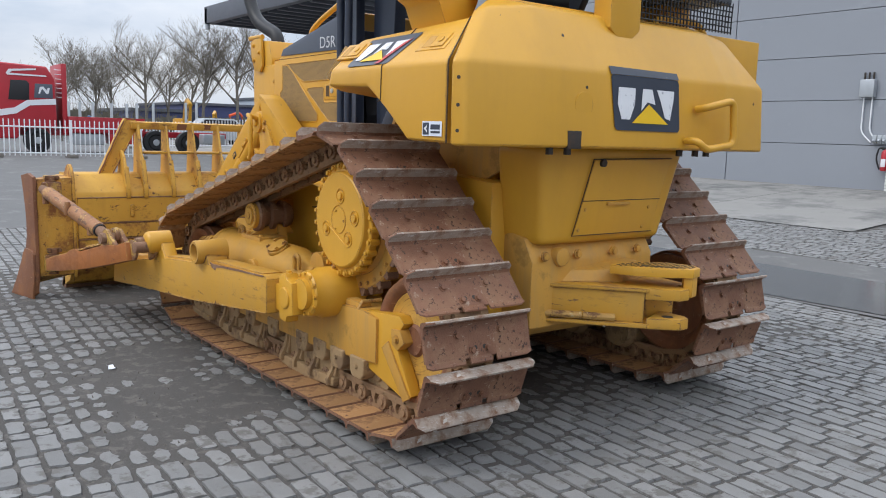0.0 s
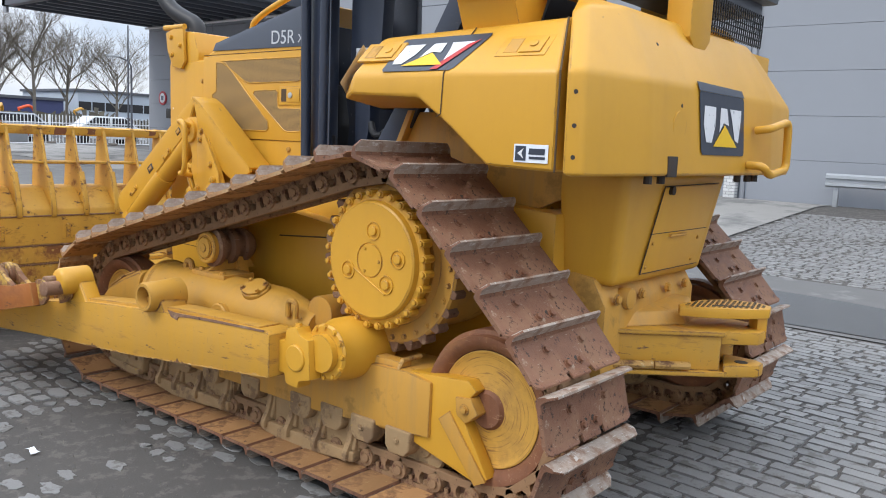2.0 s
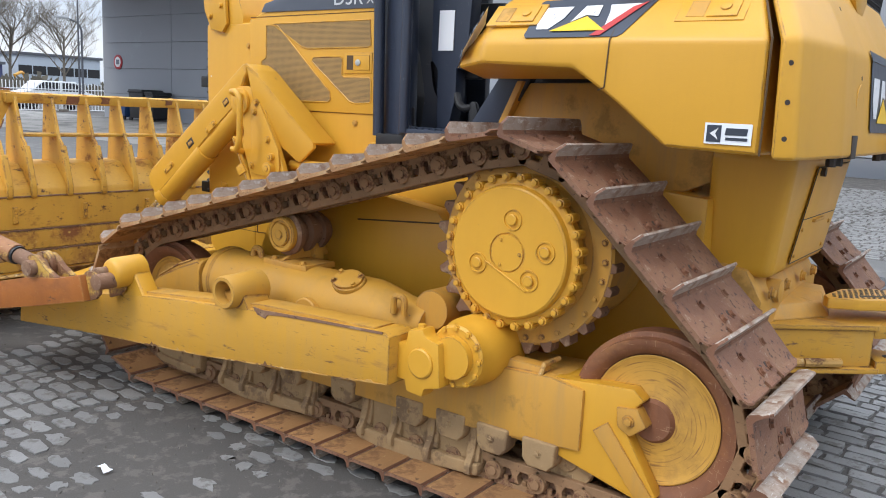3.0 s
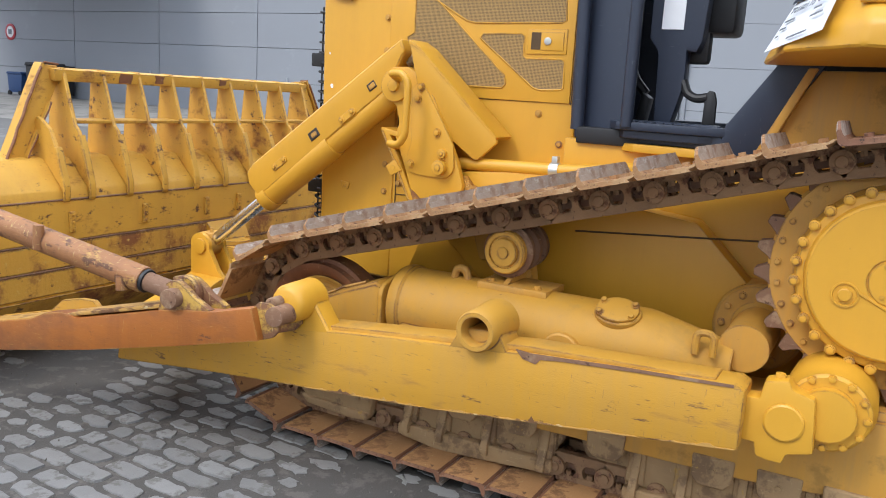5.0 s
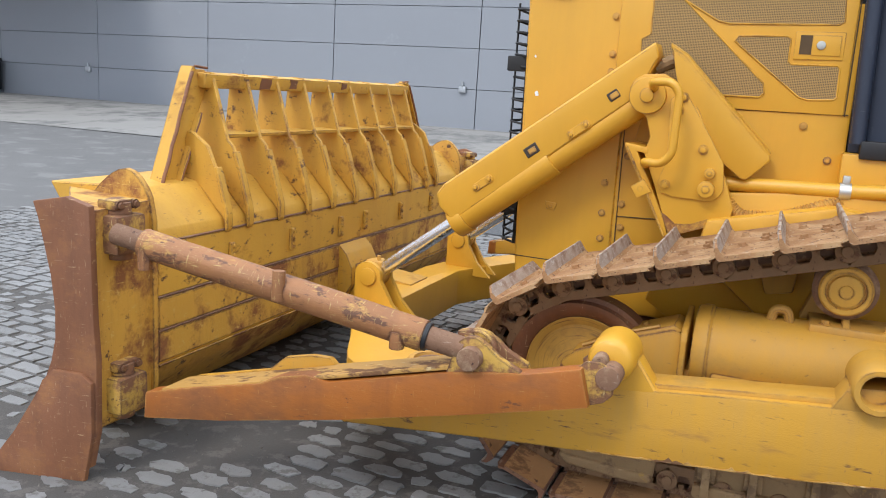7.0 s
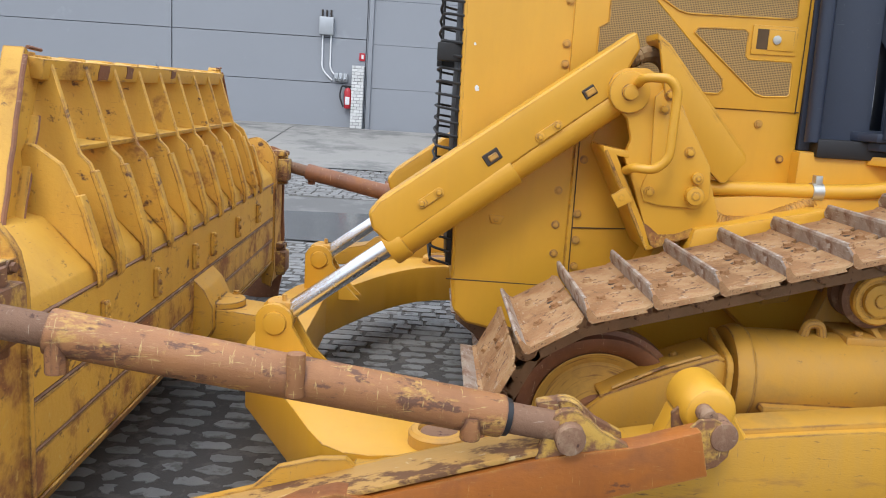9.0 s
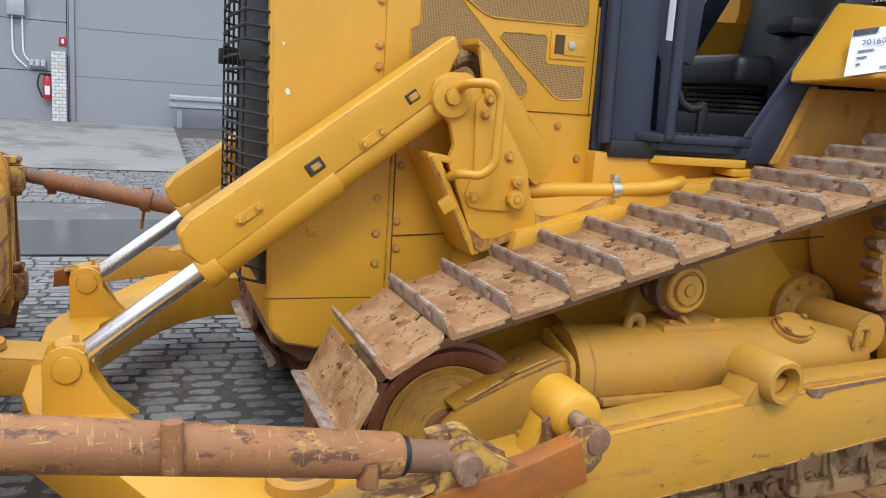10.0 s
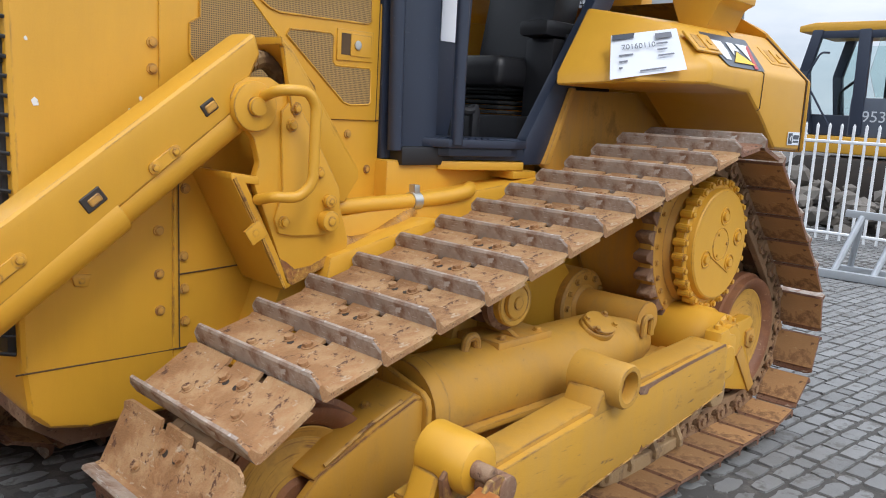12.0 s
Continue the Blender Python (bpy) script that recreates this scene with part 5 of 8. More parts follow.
def lift_cylinder():
    """Cylinder under a boxed cover, chrome rod and clevis."""
    top, low = Vector((2.01, 0.62, 1.585)), Vector((3.28, 0.60, 0.625))
    bm = B()
    prism(bm, [(2.000, 1.808), (1.978, 1.742), (2.062, 1.566), (2.850, 0.952), (2.925, 1.015), (2.945, 1.078), (2.905, 1.130)], "y", 0.540, 0.684, 0.022, 3)
    cov = part("cylinder_cover", bm, "paint", dozer, "boxed yellow guard over a lift cylinder")
    # oval slot and small window: dark plates, the shade inside put into the colour
    d = Vector((-0.80, 0, 0.60)).normalized()
    ang = math.degrees(math.atan2(0.60, 0.80))
    for px, pz, w, h in ((2.492, 1.318, 0.066, 0.046), (2.153, 1.577, 0.050, 0.038)):
        bm = B()
        box(bm, (-w / 2, -0.004, -h / 2), (w / 2, 0.004, h / 2), 0.003, 1, pose(px, 0.6845, pz, 0, ang, 0))
        part("slot", bm, "dark", cov, "dark rectangular slot")
    for px, pz in ((2.492, 1.318), (2.153, 1.577)):
        bm = B()
        box(bm, (-0.022, -0.004, -0.014), (0.016, 0.006, 0.010), 0.003, 1, pose(px, 0.686, pz, 0, ang, 0))
        part("hose_clip", bm, "dusty", cov)
    for px, pz in ((2.712, 1.150), (2.290, 1.425)):
        t = B()
        for sx in (-0.038, 0.038):
            rod(t, (sx, -0.004, 0), (sx, 0.006, 0), 0.019, seg=16, bevel=0.002)
            rod(t, (sx, 0.0, 0), (sx, 0.013, 0), 0.011, seg=6, bevel=0.002)
        box(t, (-0.038, -0.004, -0.018), (0.038, 0.005, 0.018), 0.002, 1)
        bmesh.ops.transform(t, matrix=pose(px, 0.685, pz, 0, ang, 0), verts=t.verts)
        bm = absorb(B(), t)
        part("bolt_pad", bm, "paint", cov)
    axis = (low - top).normalized()
    bm = B()
    rod(bm, top + axis * 0.06, top + axis * 1.02, 0.063, seg=28)
    rod(bm, top + axis * 0.50, top + axis * 1.03, 0.074, seg=28, bevel=0.006)
    rod(bm, top + axis * 1.0, top + axis * 1.07, 0.080, seg=28, bevel=0.008)
    rod(bm, top + axis * 0.985 + Vector((0, 0.05, 0.03)), top + axis * 1.045 + Vector((0, 0.05, 0.03)), 0.02, seg=8)
    cy = part("lift_cylinder", bm, "paint", dozer, "yellow hydraulic lift cylinder")
    bm = B()
    rod(bm, top + axis * 1.0, low, 0.036, seg=32)
    part("piston_rod", bm, "chrome", cy, "polished chrome piston rod")
    bm = B()
    rod(bm, top + Vector((0, -0.07, 0)), top + Vector((0, 0.088, 0)), 0.076, seg=28, bevel=0.008)
    rod(bm, top + Vector((0, 0.08, 0)), top + Vector((0, 0.105, 0)), 0.028, seg=20, bevel=0.004)
    part("trunnion_bearing", bm, "paint", cy)
    bm = B()
    rod(bm, low + Vector((0, -0.045, 0)), low + Vector((0, 0.045, 0)), 0.062, seg=24, bevel=0.006)
    box(bm, (low.x - 0.05, low.y - 0.042, low.z + 0.01), (low.x + 0.045, low.y + 0.042, low.z + 0.075), 0.012)
    rod(bm, low + Vector((-0.02, 0.01, 0.07)), low + Vector((-0.02, 0.01, 0.10)), 0.01, seg=8)
    part("rod_eye", bm, "dusty", cy)
    # ribbed hose behind the pivot
    bm = B()
    path = bend([(2.00, 0.60, 1.70), (1.92, 0.59, 1.74), (1.85, 0.58, 1.70), (1.82, 0.55, 1.55)], 0.06)
    tube(bm, path, 0.026, 10)
    for i in range(len(path) - 1):
        for f in (0.0, 0.33, 0.66):
            p = path[i].lerp(path[i + 1], f)
            dd = (path[i + 1] - path[i]).normalized()
            rod(bm, p - dd * 0.004, p + dd * 0.004, 0.030, seg=10)
    part("hose", bm, "mud", cy, "grey-brown ribbed hose")


def pivot_bracket():
    """The stout bracket that carries the lift cylinder, with its hose cover and grab rail."""
    bm = B()
    prism(bm, [(2.088, 1.612), (2.082, 1.570), (2.050, 1.532), (2.006, 1.491), (1.984, 1.415), (2.004, 1.352), (1.945, 1.215), (1.872, 1.020), (1.850, 1.012), (1.660, 1.085), (1.630, 1.108), (1.624, 1.150), (1.660, 1.255), (1.800, 1.540), (1.880, 1.640), (1.950, 1.676), (2.030, 1.672), (2.072, 1.648)], "y", 0.6550, 0.6900, 0.008)
    br = part("pivot_bracket", bm, "paint", dozer, "yellow side bracket with a grab rail")
    # front flange, folded inwards, with its small lug
    bm = B()
    prism(bm, [(2.084, 1.386), (2.082, 1.366), (1.885, 1.000), (1.855, 1.010), (2.030, 1.352), (1.985, 1.345), (1.985, 1.372), (2.045, 1.380)], "y", 0.440, 0.6920, 0.005)
    prism(bm, [(2.084, 1.386), (2.060, 1.500), (2.080, 1.600), (1.880, 1.600), (1.800, 1.350), (1.860, 1.010), (1.885, 1.000)], "y", 0.440, 0.462, 0.005)
    part("gusset", bm, "paint", br)
    bm = B()
    prism(bm, [(2.040, 1.204), (1.990, 1.240), (1.952, 1.190), (2.010, 1.158)], "y", 0.690, 0.702, 0.003)
    rod(bm, (2.000, 0.700, 1.198), (2.000, 0.7035, 1.198), 0.011, seg=12)
    part("lug", bm, "paint", br)
    bm = B()
    tube(bm, [(2.074, 0.694, 1.370), (1.98, 0.694, 1.196), (1.884, 0.694, 1.008)], 0.006, 6)
    part("weld_bead", bm, "worn", br)
    # rounded plate over the pins
    bm = B()
    low = [(1.735 + 0.066 * math.cos(radians(a)), 1.238 + 0.066 * math.sin(radians(a))) for a in range(180, 300, 12)]
    prism(bm, [(1.915, 1.575), (1.880, 1.612), (1.845, 1.590), (1.740, 1.430), (1.680, 1.330)] + low + [(1.860, 1.178), (1.915, 1.190), (1.932, 1.235), (1.905, 1.330)], "y", 0.6900, 0.7020, 0.004)
    side = part("side_plate", bm, "paint", br)
    for x, z, r, h in ((1.735, 1.224, 0.034, 0.040), (1.728, 1.288, 0.022, 0.026)):
        bm = B()
        rod(bm, (x, 0.700, z), (x, 0.700 + h, z), r, seg=20, bevel=0.005)
        rod(bm, (x, 0.700 + h, z), (x, 0.704 + h, z), r * 0.45, seg=12, bevel=0.002)
        part("pin", bm, "paint", side)
    for p in ((1.900, 1.226), (1.877, 1.532), (1.863, 1.585), (1.765, 1.382)):
        bm = B()
        rod(bm, (p[0], 0.7020, p[1]), (p[0], 0.7045, p[1]), 0.021, seg=16)
        bolt(bm, (p[0], 0.7040, p[1]), (0, 1, 0), 0.014, 0.015)
        part("bolt", bm, "paint", side)
    # slanted hose cover, nearer the hull at its rear tip
    bm = B()
    prism(bm, [(1.930, 1.782), (1.882, 1.755), (1.515, 1.372), (1.508, 1.352), (1.590, 1.268), (1.612, 1.270), (1.765, 1.392), (1.880, 1.574)], "y", 0.010, 0.035, 0.008)
    prism(bm, [(1.936, 1.800), (1.882, 1.765), (1.510, 1.378), (1.530, 1.362), (1.885, 1.740), (1.935, 1.776)], "y", -0.14, 0.034, 0.006)
    for v in bm.verts:
        v.co.y += 0.560 + 0.30 * (v.co.x - 1.503)
    part("hose_cover", bm, "paint", br)
    bm = B()
    tube(bm, bend([(1.985, 0.690, 1.612), (1.985, 0.790, 1.640), (1.900, 0.815, 1.640), (1.868, 0.815, 1.600), (1.872, 0.815, 1.360), (1.915, 0.800, 1.315), (1.985, 0.780, 1.320), (1.992, 0.690, 1.300)], 0.04), 0.017, 12)
    part("grab_rail", bm, "paint", br)
    bm = B()
    prism(bm, [(1.905, 1.108), (1.874, 1.024), (1.850, 1.014), (1.660, 1.087), (1.640, 1.110), (1.720, 1.098), (1.780, 1.072), (1.845, 1.066), (1.880, 1.094)], "y", 0.6895, 0.6920)
    part("bare_patch", bm, "worn_low", br, "brown rubbed lower edge")
    # hydraulic pipe and ribbed hose along the bottom
    bm = B()
    tube(bm, bend([(1.70, 0.575, 1.243), (1.219, 0.582, 1.254), (1.05, 0.595, 1.265), (0.93, 0.60, 1.285), (0.86, 0.54, 1.29)], 0.08), 0.030, 14)
    pipe = part("hydraulic_pipe", bm, "paint", dozer)
    bm = B()
    rod(bm, (1.240, 0.582, 1.2535), (1.198, 0.582, 1.2545), 0.036, seg=14)
    box(bm, (1.205, 0.565, 1.27), (1.233, 0.60, 1.318), 0.004)
    part("clamp", bm, "zinc", pipe)
    bm = B()
    path = bend([(1.66, 0.62, 1.17), (1.60, 0.64, 1.115), (1.45, 0.63, 1.12), (1.30, 0.60, 1.18), (1.22, 0.57, 1.22)], 0.08)
    fine = []
    for a, b in zip(path, path[1:]):
        n = max(1, int((b - a).length / 0.006))
        fine += [a.lerp(b, k / n) for k in range(n)]
    lathe_rings = []
    for i, p in enumerate(fine[:-1]):
        d = (fine[i + 1] - p).normalized()
        u = d.cross(Vector((0, 1, 0))).normalized()
        w = d.cross(u)
        r = 0.033 if i % 2 else 0.027
        lathe_rings.append([bm.verts.new(p + u * r * math.cos(2 * math.pi * q / 12) + w * r * math.sin(2 * math.pi * q / 12)) for q in range(12)])
    for r0, r1 in zip(lathe_rings, lathe_rings[1:]):
        for q in range(12):
            bm.faces.new((r0[q], r0[(q + 1) % 12], r1[(q + 1) % 12], r1[q]))
    part("ribbed_hose", bm, "dusty", pipe)


def blade():
    front = [(4.32, 0.0), (4.22, 0.14), (4.14, 0.34), (4.12, 0.56), (4.15, 0.80), (4.24, 1.0), (4.30, 1.085)]
    back = [(4.00, 1.10), (3.91, 1.085), (3.765, 0.93), (3.755, 0.88), (3.755, 0.36), (3.80, 0.30), (4.0, 0.10), (4.28, 0.0)]
    bm = B()
    prism(bm, front + back, "y", -1.66, 1.66, 0.006, 1)
    bl = part("blade", bm, "worn", dozer, "wide worn yellow blade with rusty patches")
    for z0, z1, d in ((0.37, 0.50, 0.006), (0.512, 0.645, 0.008), (0.657, 0.875, 0.006)):
        bm = B()
        box(bm, (3.755 - d, -1.63, z0), (3.76, 1.63, z1), 0.004, 1)
        part("back_plate", bm, "worn_low" if z0 < 0.6 else "worn", bl)
    bm = B()
    prism(bm, [(3.752, 0.362), (3.796, 0.296), (3.995, 0.096), (3.99, 0.088), (3.79, 0.288), (3.744, 0.358)], "y", -1.63, 1.63, 0.002, 1)
    part("foot_plate", bm, "worn_low", bl)
    for z in (0.506, 0.651, 0.88):
        bm = B()
        tube(bm, [(3.752, -1.63, z), (3.752, 0, z), (3.752, 1.63, z)], 0.006, 6)
        part("weld_bead", bm, "rust", bl)
    for y in (1.16, 0.665, 0.165, -0.13, -0.62, -1.12):
        bm = B()
        box(bm, (3.728, y - 0.016, 0.70), (3.75, y + 0.016, 0.815), 0.004, 1)
        for z in (0.715, 0.757, 0.80):
            bolt(bm, (3.729, y, z), (-1, 0, 0), 0.009, 0.009)
        part("cleat", bm, "worn", bl)
    # trash rack
    bm = B()
    prism(bm, [(3.955, 1.50), (3.945, 1.565), (4.03, 1.575), (4.05, 1.51)], "y", -1.09, 1.09, 0.006)
    rk = part("trash_rack", bm, "worn", bl, "rack of yellow bars over the blade")
    # places on the top bar where the paint is gone
    for y0, y1, z0, z1 in ((0.572, 0.662, 1.506, 1.566), (0.328, 0.394, 1.512, 1.566), (-0.21, -0.15, 1.525, 1.566)):
        bm = B()
        rr = random.Random(int(y0 * 1000))
        ring = [(y0, z0), (y0 + 0.3 * (y1 - y0), z0), (y0 + 0.7 * (y1 - y0), z0), (y1, z0), (y1, (z0 + z1) / 2), (y1, z1), (y0 + 0.5 * (y1 - y0), z1), (y0, z1), (y0, (z0 + z1) / 2)]
        prism(bm, [(a + rr.uniform(-0.008, 0.008), b + rr.uniform(-0.004, 0.004) - (0.008 if b == z1 else 0)) for a, b in ring], "x", 3.942, 3.950)
        for v in bm.verts:
            v.co.x += (1.50 - v.co.z) * 0.15 + 0.0105
        part("bare_patch", bm, "rust_brown", rk, "brown patch of bare steel")
    bm = B()
    prism(bm, [(3.875, 1.275), (3.872, 1.293), (3.985, 1.30), (3.988, 1.282)], "y", -1.03, 1.03, 0.003)
    part("rack_rail", bm, "worn", rk)
    for k in range(9):
        y = 1.03 - 2.06 * k / 8
        bm = B()
        prism(bm, [(3.955, 1.575), (4.045, 1.578), (4.10, 1.08), (3.89, 1.06), (3.77, 0.94), (3.742, 0.90), (3.738, 0.945), (3.78, 1.10), (3.83, 1.24), (3.862, 1.27)], "y", y - 0.012, y + 0.012, 0.004, 1)
        part("rack_bar", bm, "worn", rk)
        bm = B()
        prism(bm, [(3.742, 0.865), (3.728, 0.885), (3.728, 0.955), (3.775, 1.12), (3.81, 1.22), (3.83, 1.215), (3.79, 1.10), (3.75, 0.95)], "y", y - 0.021, y + 0.021, 0.004, 1)
        part("rib_cap", bm, "worn", rk)
    for s in (-1, 1):
        bm = B()
        prism(bm, [(3.93, 1.305), (3.96, 1.31), (4.06, 1.08), (3.89, 1.06), (3.77, 0.94), (3.742, 0.90), (3.738, 0.945), (3.78, 1.10), (3.85, 1.25)], "y", s * 1.19 - 0.012, s * 1.19 + 0.012, 0.004, 1)
        part("rack_bar", bm, "worn", rk)
        bm = B()
        prism(bm, [(3.742, 0.865), (3.728, 0.885), (3.728, 0.955), (3.775, 1.12), (3.79, 1.16), (3.81, 1.155), (3.79, 1.10), (3.75, 0.95)], "y", s * 1.19 - 0.021, s * 1.19 + 0.021, 0.004, 1)
        part("rib_cap", bm, "worn", rk)
        bm = B()
        t = B()
        prism(t, [(1.40, 1.04), (1.145, 1.555), (1.12, 1.585), (1.035, 1.585), (1.035, 1.50), (1.10, 1.385), (1.205, 1.20), (1.29, 1.04)], "x", 3.955, 3.985, 0.006)
        prism(t, [(1.395, 1.04), (1.142, 1.552), (1.12, 1.585), (1.14, 1.60), (1.163, 1.562), (1.417, 1.046)], "x", 3.935, 4.005, 0.006)
        prism(t, [(1.29, 1.04), (1.205, 1.20), (1.10, 1.385), (1.115, 1.39), (1.22, 1.208), (1.305, 1.046)], "x", 3.93, 4.01, 0.004)
        for v in t.verts:
            v.co.x += (v.co.z - 1.06) * 0.08
            v.co.y *= s
        absorb(bm, t)
        part("rack_end", bm, "worn", rk)
        # rust along both edges of the end plate
        for a, b, w in (((1.155, 1.572), (1.410, 1.050), 0.016), ((1.105, 1.388), (1.298, 1.044), 0.011), ((1.045, 1.592), (1.135, 1.598), 0.012)):
            rr = random.Random(int(a[0] * 1000))
            bm = B()
            pts = []
            for i in range(9):
                f = i / 8
                y, z = a[0] + (b[0] - a[0]) * f, a[1] + (b[1] - a[1]) * f
                pts.append((3.932 + (z - 1.06) * 0.08, s * (y + rr.uniform(-0.004, 0.004)), z))
            tube(bm, pts, w * 0.5, 6)
            part("rusty_edge", bm, "rust_brown", rk, "rust-brown edge of the rack end")
        # end box, lug plate and wear plate
        bm = B()
        t = B()
        solid(t, [(3.752, 1.66, 0.20), (3.752, 1.955, 0.20), (3.862, 1.955, 0.12), (4.09, 1.66, 0.5), (3.752, 1.66, 1.062), (3.752, 1.955, 1.05), (3.872, 1.960, 1.052), (4.19, 1.66, 1.075)],
              [(0, 1, 5, 4), (1, 2, 6, 5), (2, 3, 7, 6), (3, 0, 4, 7), (4, 5, 6, 7), (0, 3, 2, 1)], 0.008)
        for v in t.verts:
            v.co.y *= s
        absorb(bm, t)
        part("end_box", bm, "worn_low", bl)
        bm = B()
        t = B()
        prism(t, [(3.755, 0.17), (3.735, 0.30), (3.735, 0.98), (3.754, 1.073), (3.775, 1.11), (3.806, 1.147), (3.84, 1.170), (3.871, 1.178), (3.91, 1.170), (3.946, 1.152), (4.002, 1.11), (4.05, 1.06), (4.05, 0.95), (3.82, 0.90), (3.82, 0.20)], "y", 1.645, 1.675, 0.006)
        for v in t.verts:
            v.co.y *= s
        absorb(bm, t)
        part("lug_plate", bm, "worn_low", bl)
        bm = B()
        t = B()
        prism(t, [(3.765, 0.050), (3.735, 0.200), (3.730, 0.490), (3.738, 0.640), (3.742, 0.980), (3.745, 1.070), (3.834, 1.100), (3.960, 1.075), (3.943, 1.019), (3.926, 0.934), (3.900, 0.798), (3.889, 0.672), (3.892, 0.555), (3.909, 0.474), (3.954, 0.349), (3.985, 0.285), (4.060, 0.170), (4.150, 0.050), (4.190, 0.000), (3.850, 0.000)], "y", 1.955, 1.985, 0.006)
        for v in flare(t, 0.25, 3.74).verts:
            v.co.y *= s
        absorb(bm, t)
        eb = part("end_plate", bm, "rust_brown", bl, "rust-brown end plate of the blade")
        bm = B()
        t = B()
        prism(t, [(3.775, 0.000), (3.740, 0.190), (3.738, 0.400), (3.780, 0.435), (3.890, 0.440), (3.932, 0.395), (3.950, 0.352), (4.055, 0.175), (4.150, 0.045), (4.190, -0.004), (3.850, -0.004)], "y", 1.985, 2.005, 0.005)
        for v in flare(t, 0.25, 3.74).verts:
            v.co.y *= s
        absorb(bm, t)
        part("end_bit", bm, "rust_brown", eb, "rust-brown wear plate")
        for z, zz in ((0.955, 1), (0.32, 0)):
            bm = B()
            t = B()
            box(t, (3.68, 1.765, z - 0.075), (3.80, 1.915, z + 0.075), 0.02)
            box(t, (3.71, 1.785, z + 0.09), (3.80, 1.895, z + 0.13), 0.012)
            rod(t, (3.74, 1.845, z - 0.10), (3.74, 1.845, z + 0.12), 0.045, seg=16, bevel=0.006)
            for a in (1.795, 1.875):
                bolt(t, (3.71, a, z + 0.11), (-1, 0, 0), 0.014, 0.016)
            for v in t.verts:
                v.co.y *= s
            absorb(bm, t)
            part("brace_clevis", bm, "rusty_plate", bl)
    bm = B()
    prism(bm, [(4.18, -0.005), (4.34, -0.005), (4.28, 0.15), (4.20, 0.17)], "y", -1.66, 1.66, 0.006)
    part("cutting_edge", bm, "rust", bl, "rusty steel cutting edge")
    # ball joint between frame and blade
    bm = B()
    prism(bm, [(3.30, 0.33), (3.30, 0.47), (3.58, 0.50), (3.74, 0.50), (3.74, 0.34)], "y", -0.12, 0.12, 0.012)
    prism(bm, circle2(3.66, 0.0, 0.11, 20), "z", 0.45, 0.53, 0.01)
    for y in (-0.09, 0.03, 0.10):
        bolt(bm, (3.66 + y * 0.5, y, 0.53), (0, 0, 1), 0.015, 0.014)
    prism(bm, [(3.76, 0.30), (3.76, 0.66), (3.70, 0.60), (3.66, 0.52), (3.66, 0.42), (3.72, 0.31)], "y", -0.16, 0.16, 0.01)
    part("ball_joint", bm, "arm_paint", dozer)


def c_frame():
    outer = [(2.40, 1.43), (2.70, 1.445), (2.85, 1.45), (2.93, 1.43), (3.00, 1.375), (3.06, 1.27), (3.15, 1.08), (3.41, 0.60), (3.45, 0.42)]
    inner = [(3.225, 0.42), (3.14, 0.61), (3.05, 0.80), (2.945, 0.98), (2.85, 1.09), (2.76, 1.17), (2.65, 1.21), (2.40, 1.22)]
    plan = outer + [(x, -y) for x, y in outer[::-1]] + [(x, -y) for x, y in inner[::-1]] + inner
    bm = B()
    prism(bm, plan, "z", 0.24, 0.462, 0.014)
    for v in bm.verts:
        v.co.z += 0.05 * max(0.0, 3.0 - v.co.x)
    cf = part("c_frame", bm, "paint", dozer, "yellow curved push frame in front of the tracks")
    for s in (-1, 1):
        for y in (0.535, 0.645):
            bm = B()
            t = B()
            prism(t, [(3.36, 0.41), (3.36, 0.62)] + circle2(3.29, 0.625, 0.075, 10, 20, 190) + [(3.15, 0.50), (3.06, 0.41)], "y", y, y + 0.028, 0.005)
            rod(t, (3.285, y - 0.012, 0.625), (3.285, y + 0.042, 0.625), 0.045, seg=20, bevel=0.006)
            for v in t.verts:
                v.co.y *= s
            absorb(bm, t)
            part("rod_clevis", bm, "paint", cf)
        bm = B()
        lathe(bm, [(0.0, 0.0), (0.0, 0.098), (0.035, 0.095), (0.045, 0.085), (0.045, 0.066), (0.030, 0.062), (0.030, 0.0)], (2.64, s * 1.345, 0.478), (0.05, 0, 1), 28)
        boss = part("pin_boss", bm, "dusty", cf)
        bm = B()
        rod(bm, (2.64, s * 1.345, 0.49), (2.641, s * 1.345, 0.514), 0.058, seg=22, bevel=0.004)
        part("pin", bm, "rust", boss)


NARROW = 0.20


def wide_at(x):
    """The engine housing narrows from the nose towards the cab."""
    return 1.0 - NARROW * max(0.0, min(1.0, (2.15 - x) / 0.925))


def narrow(bm):
    for v in bm.verts:
        v.co.y *= wide_at(v.co.x)
    return bm


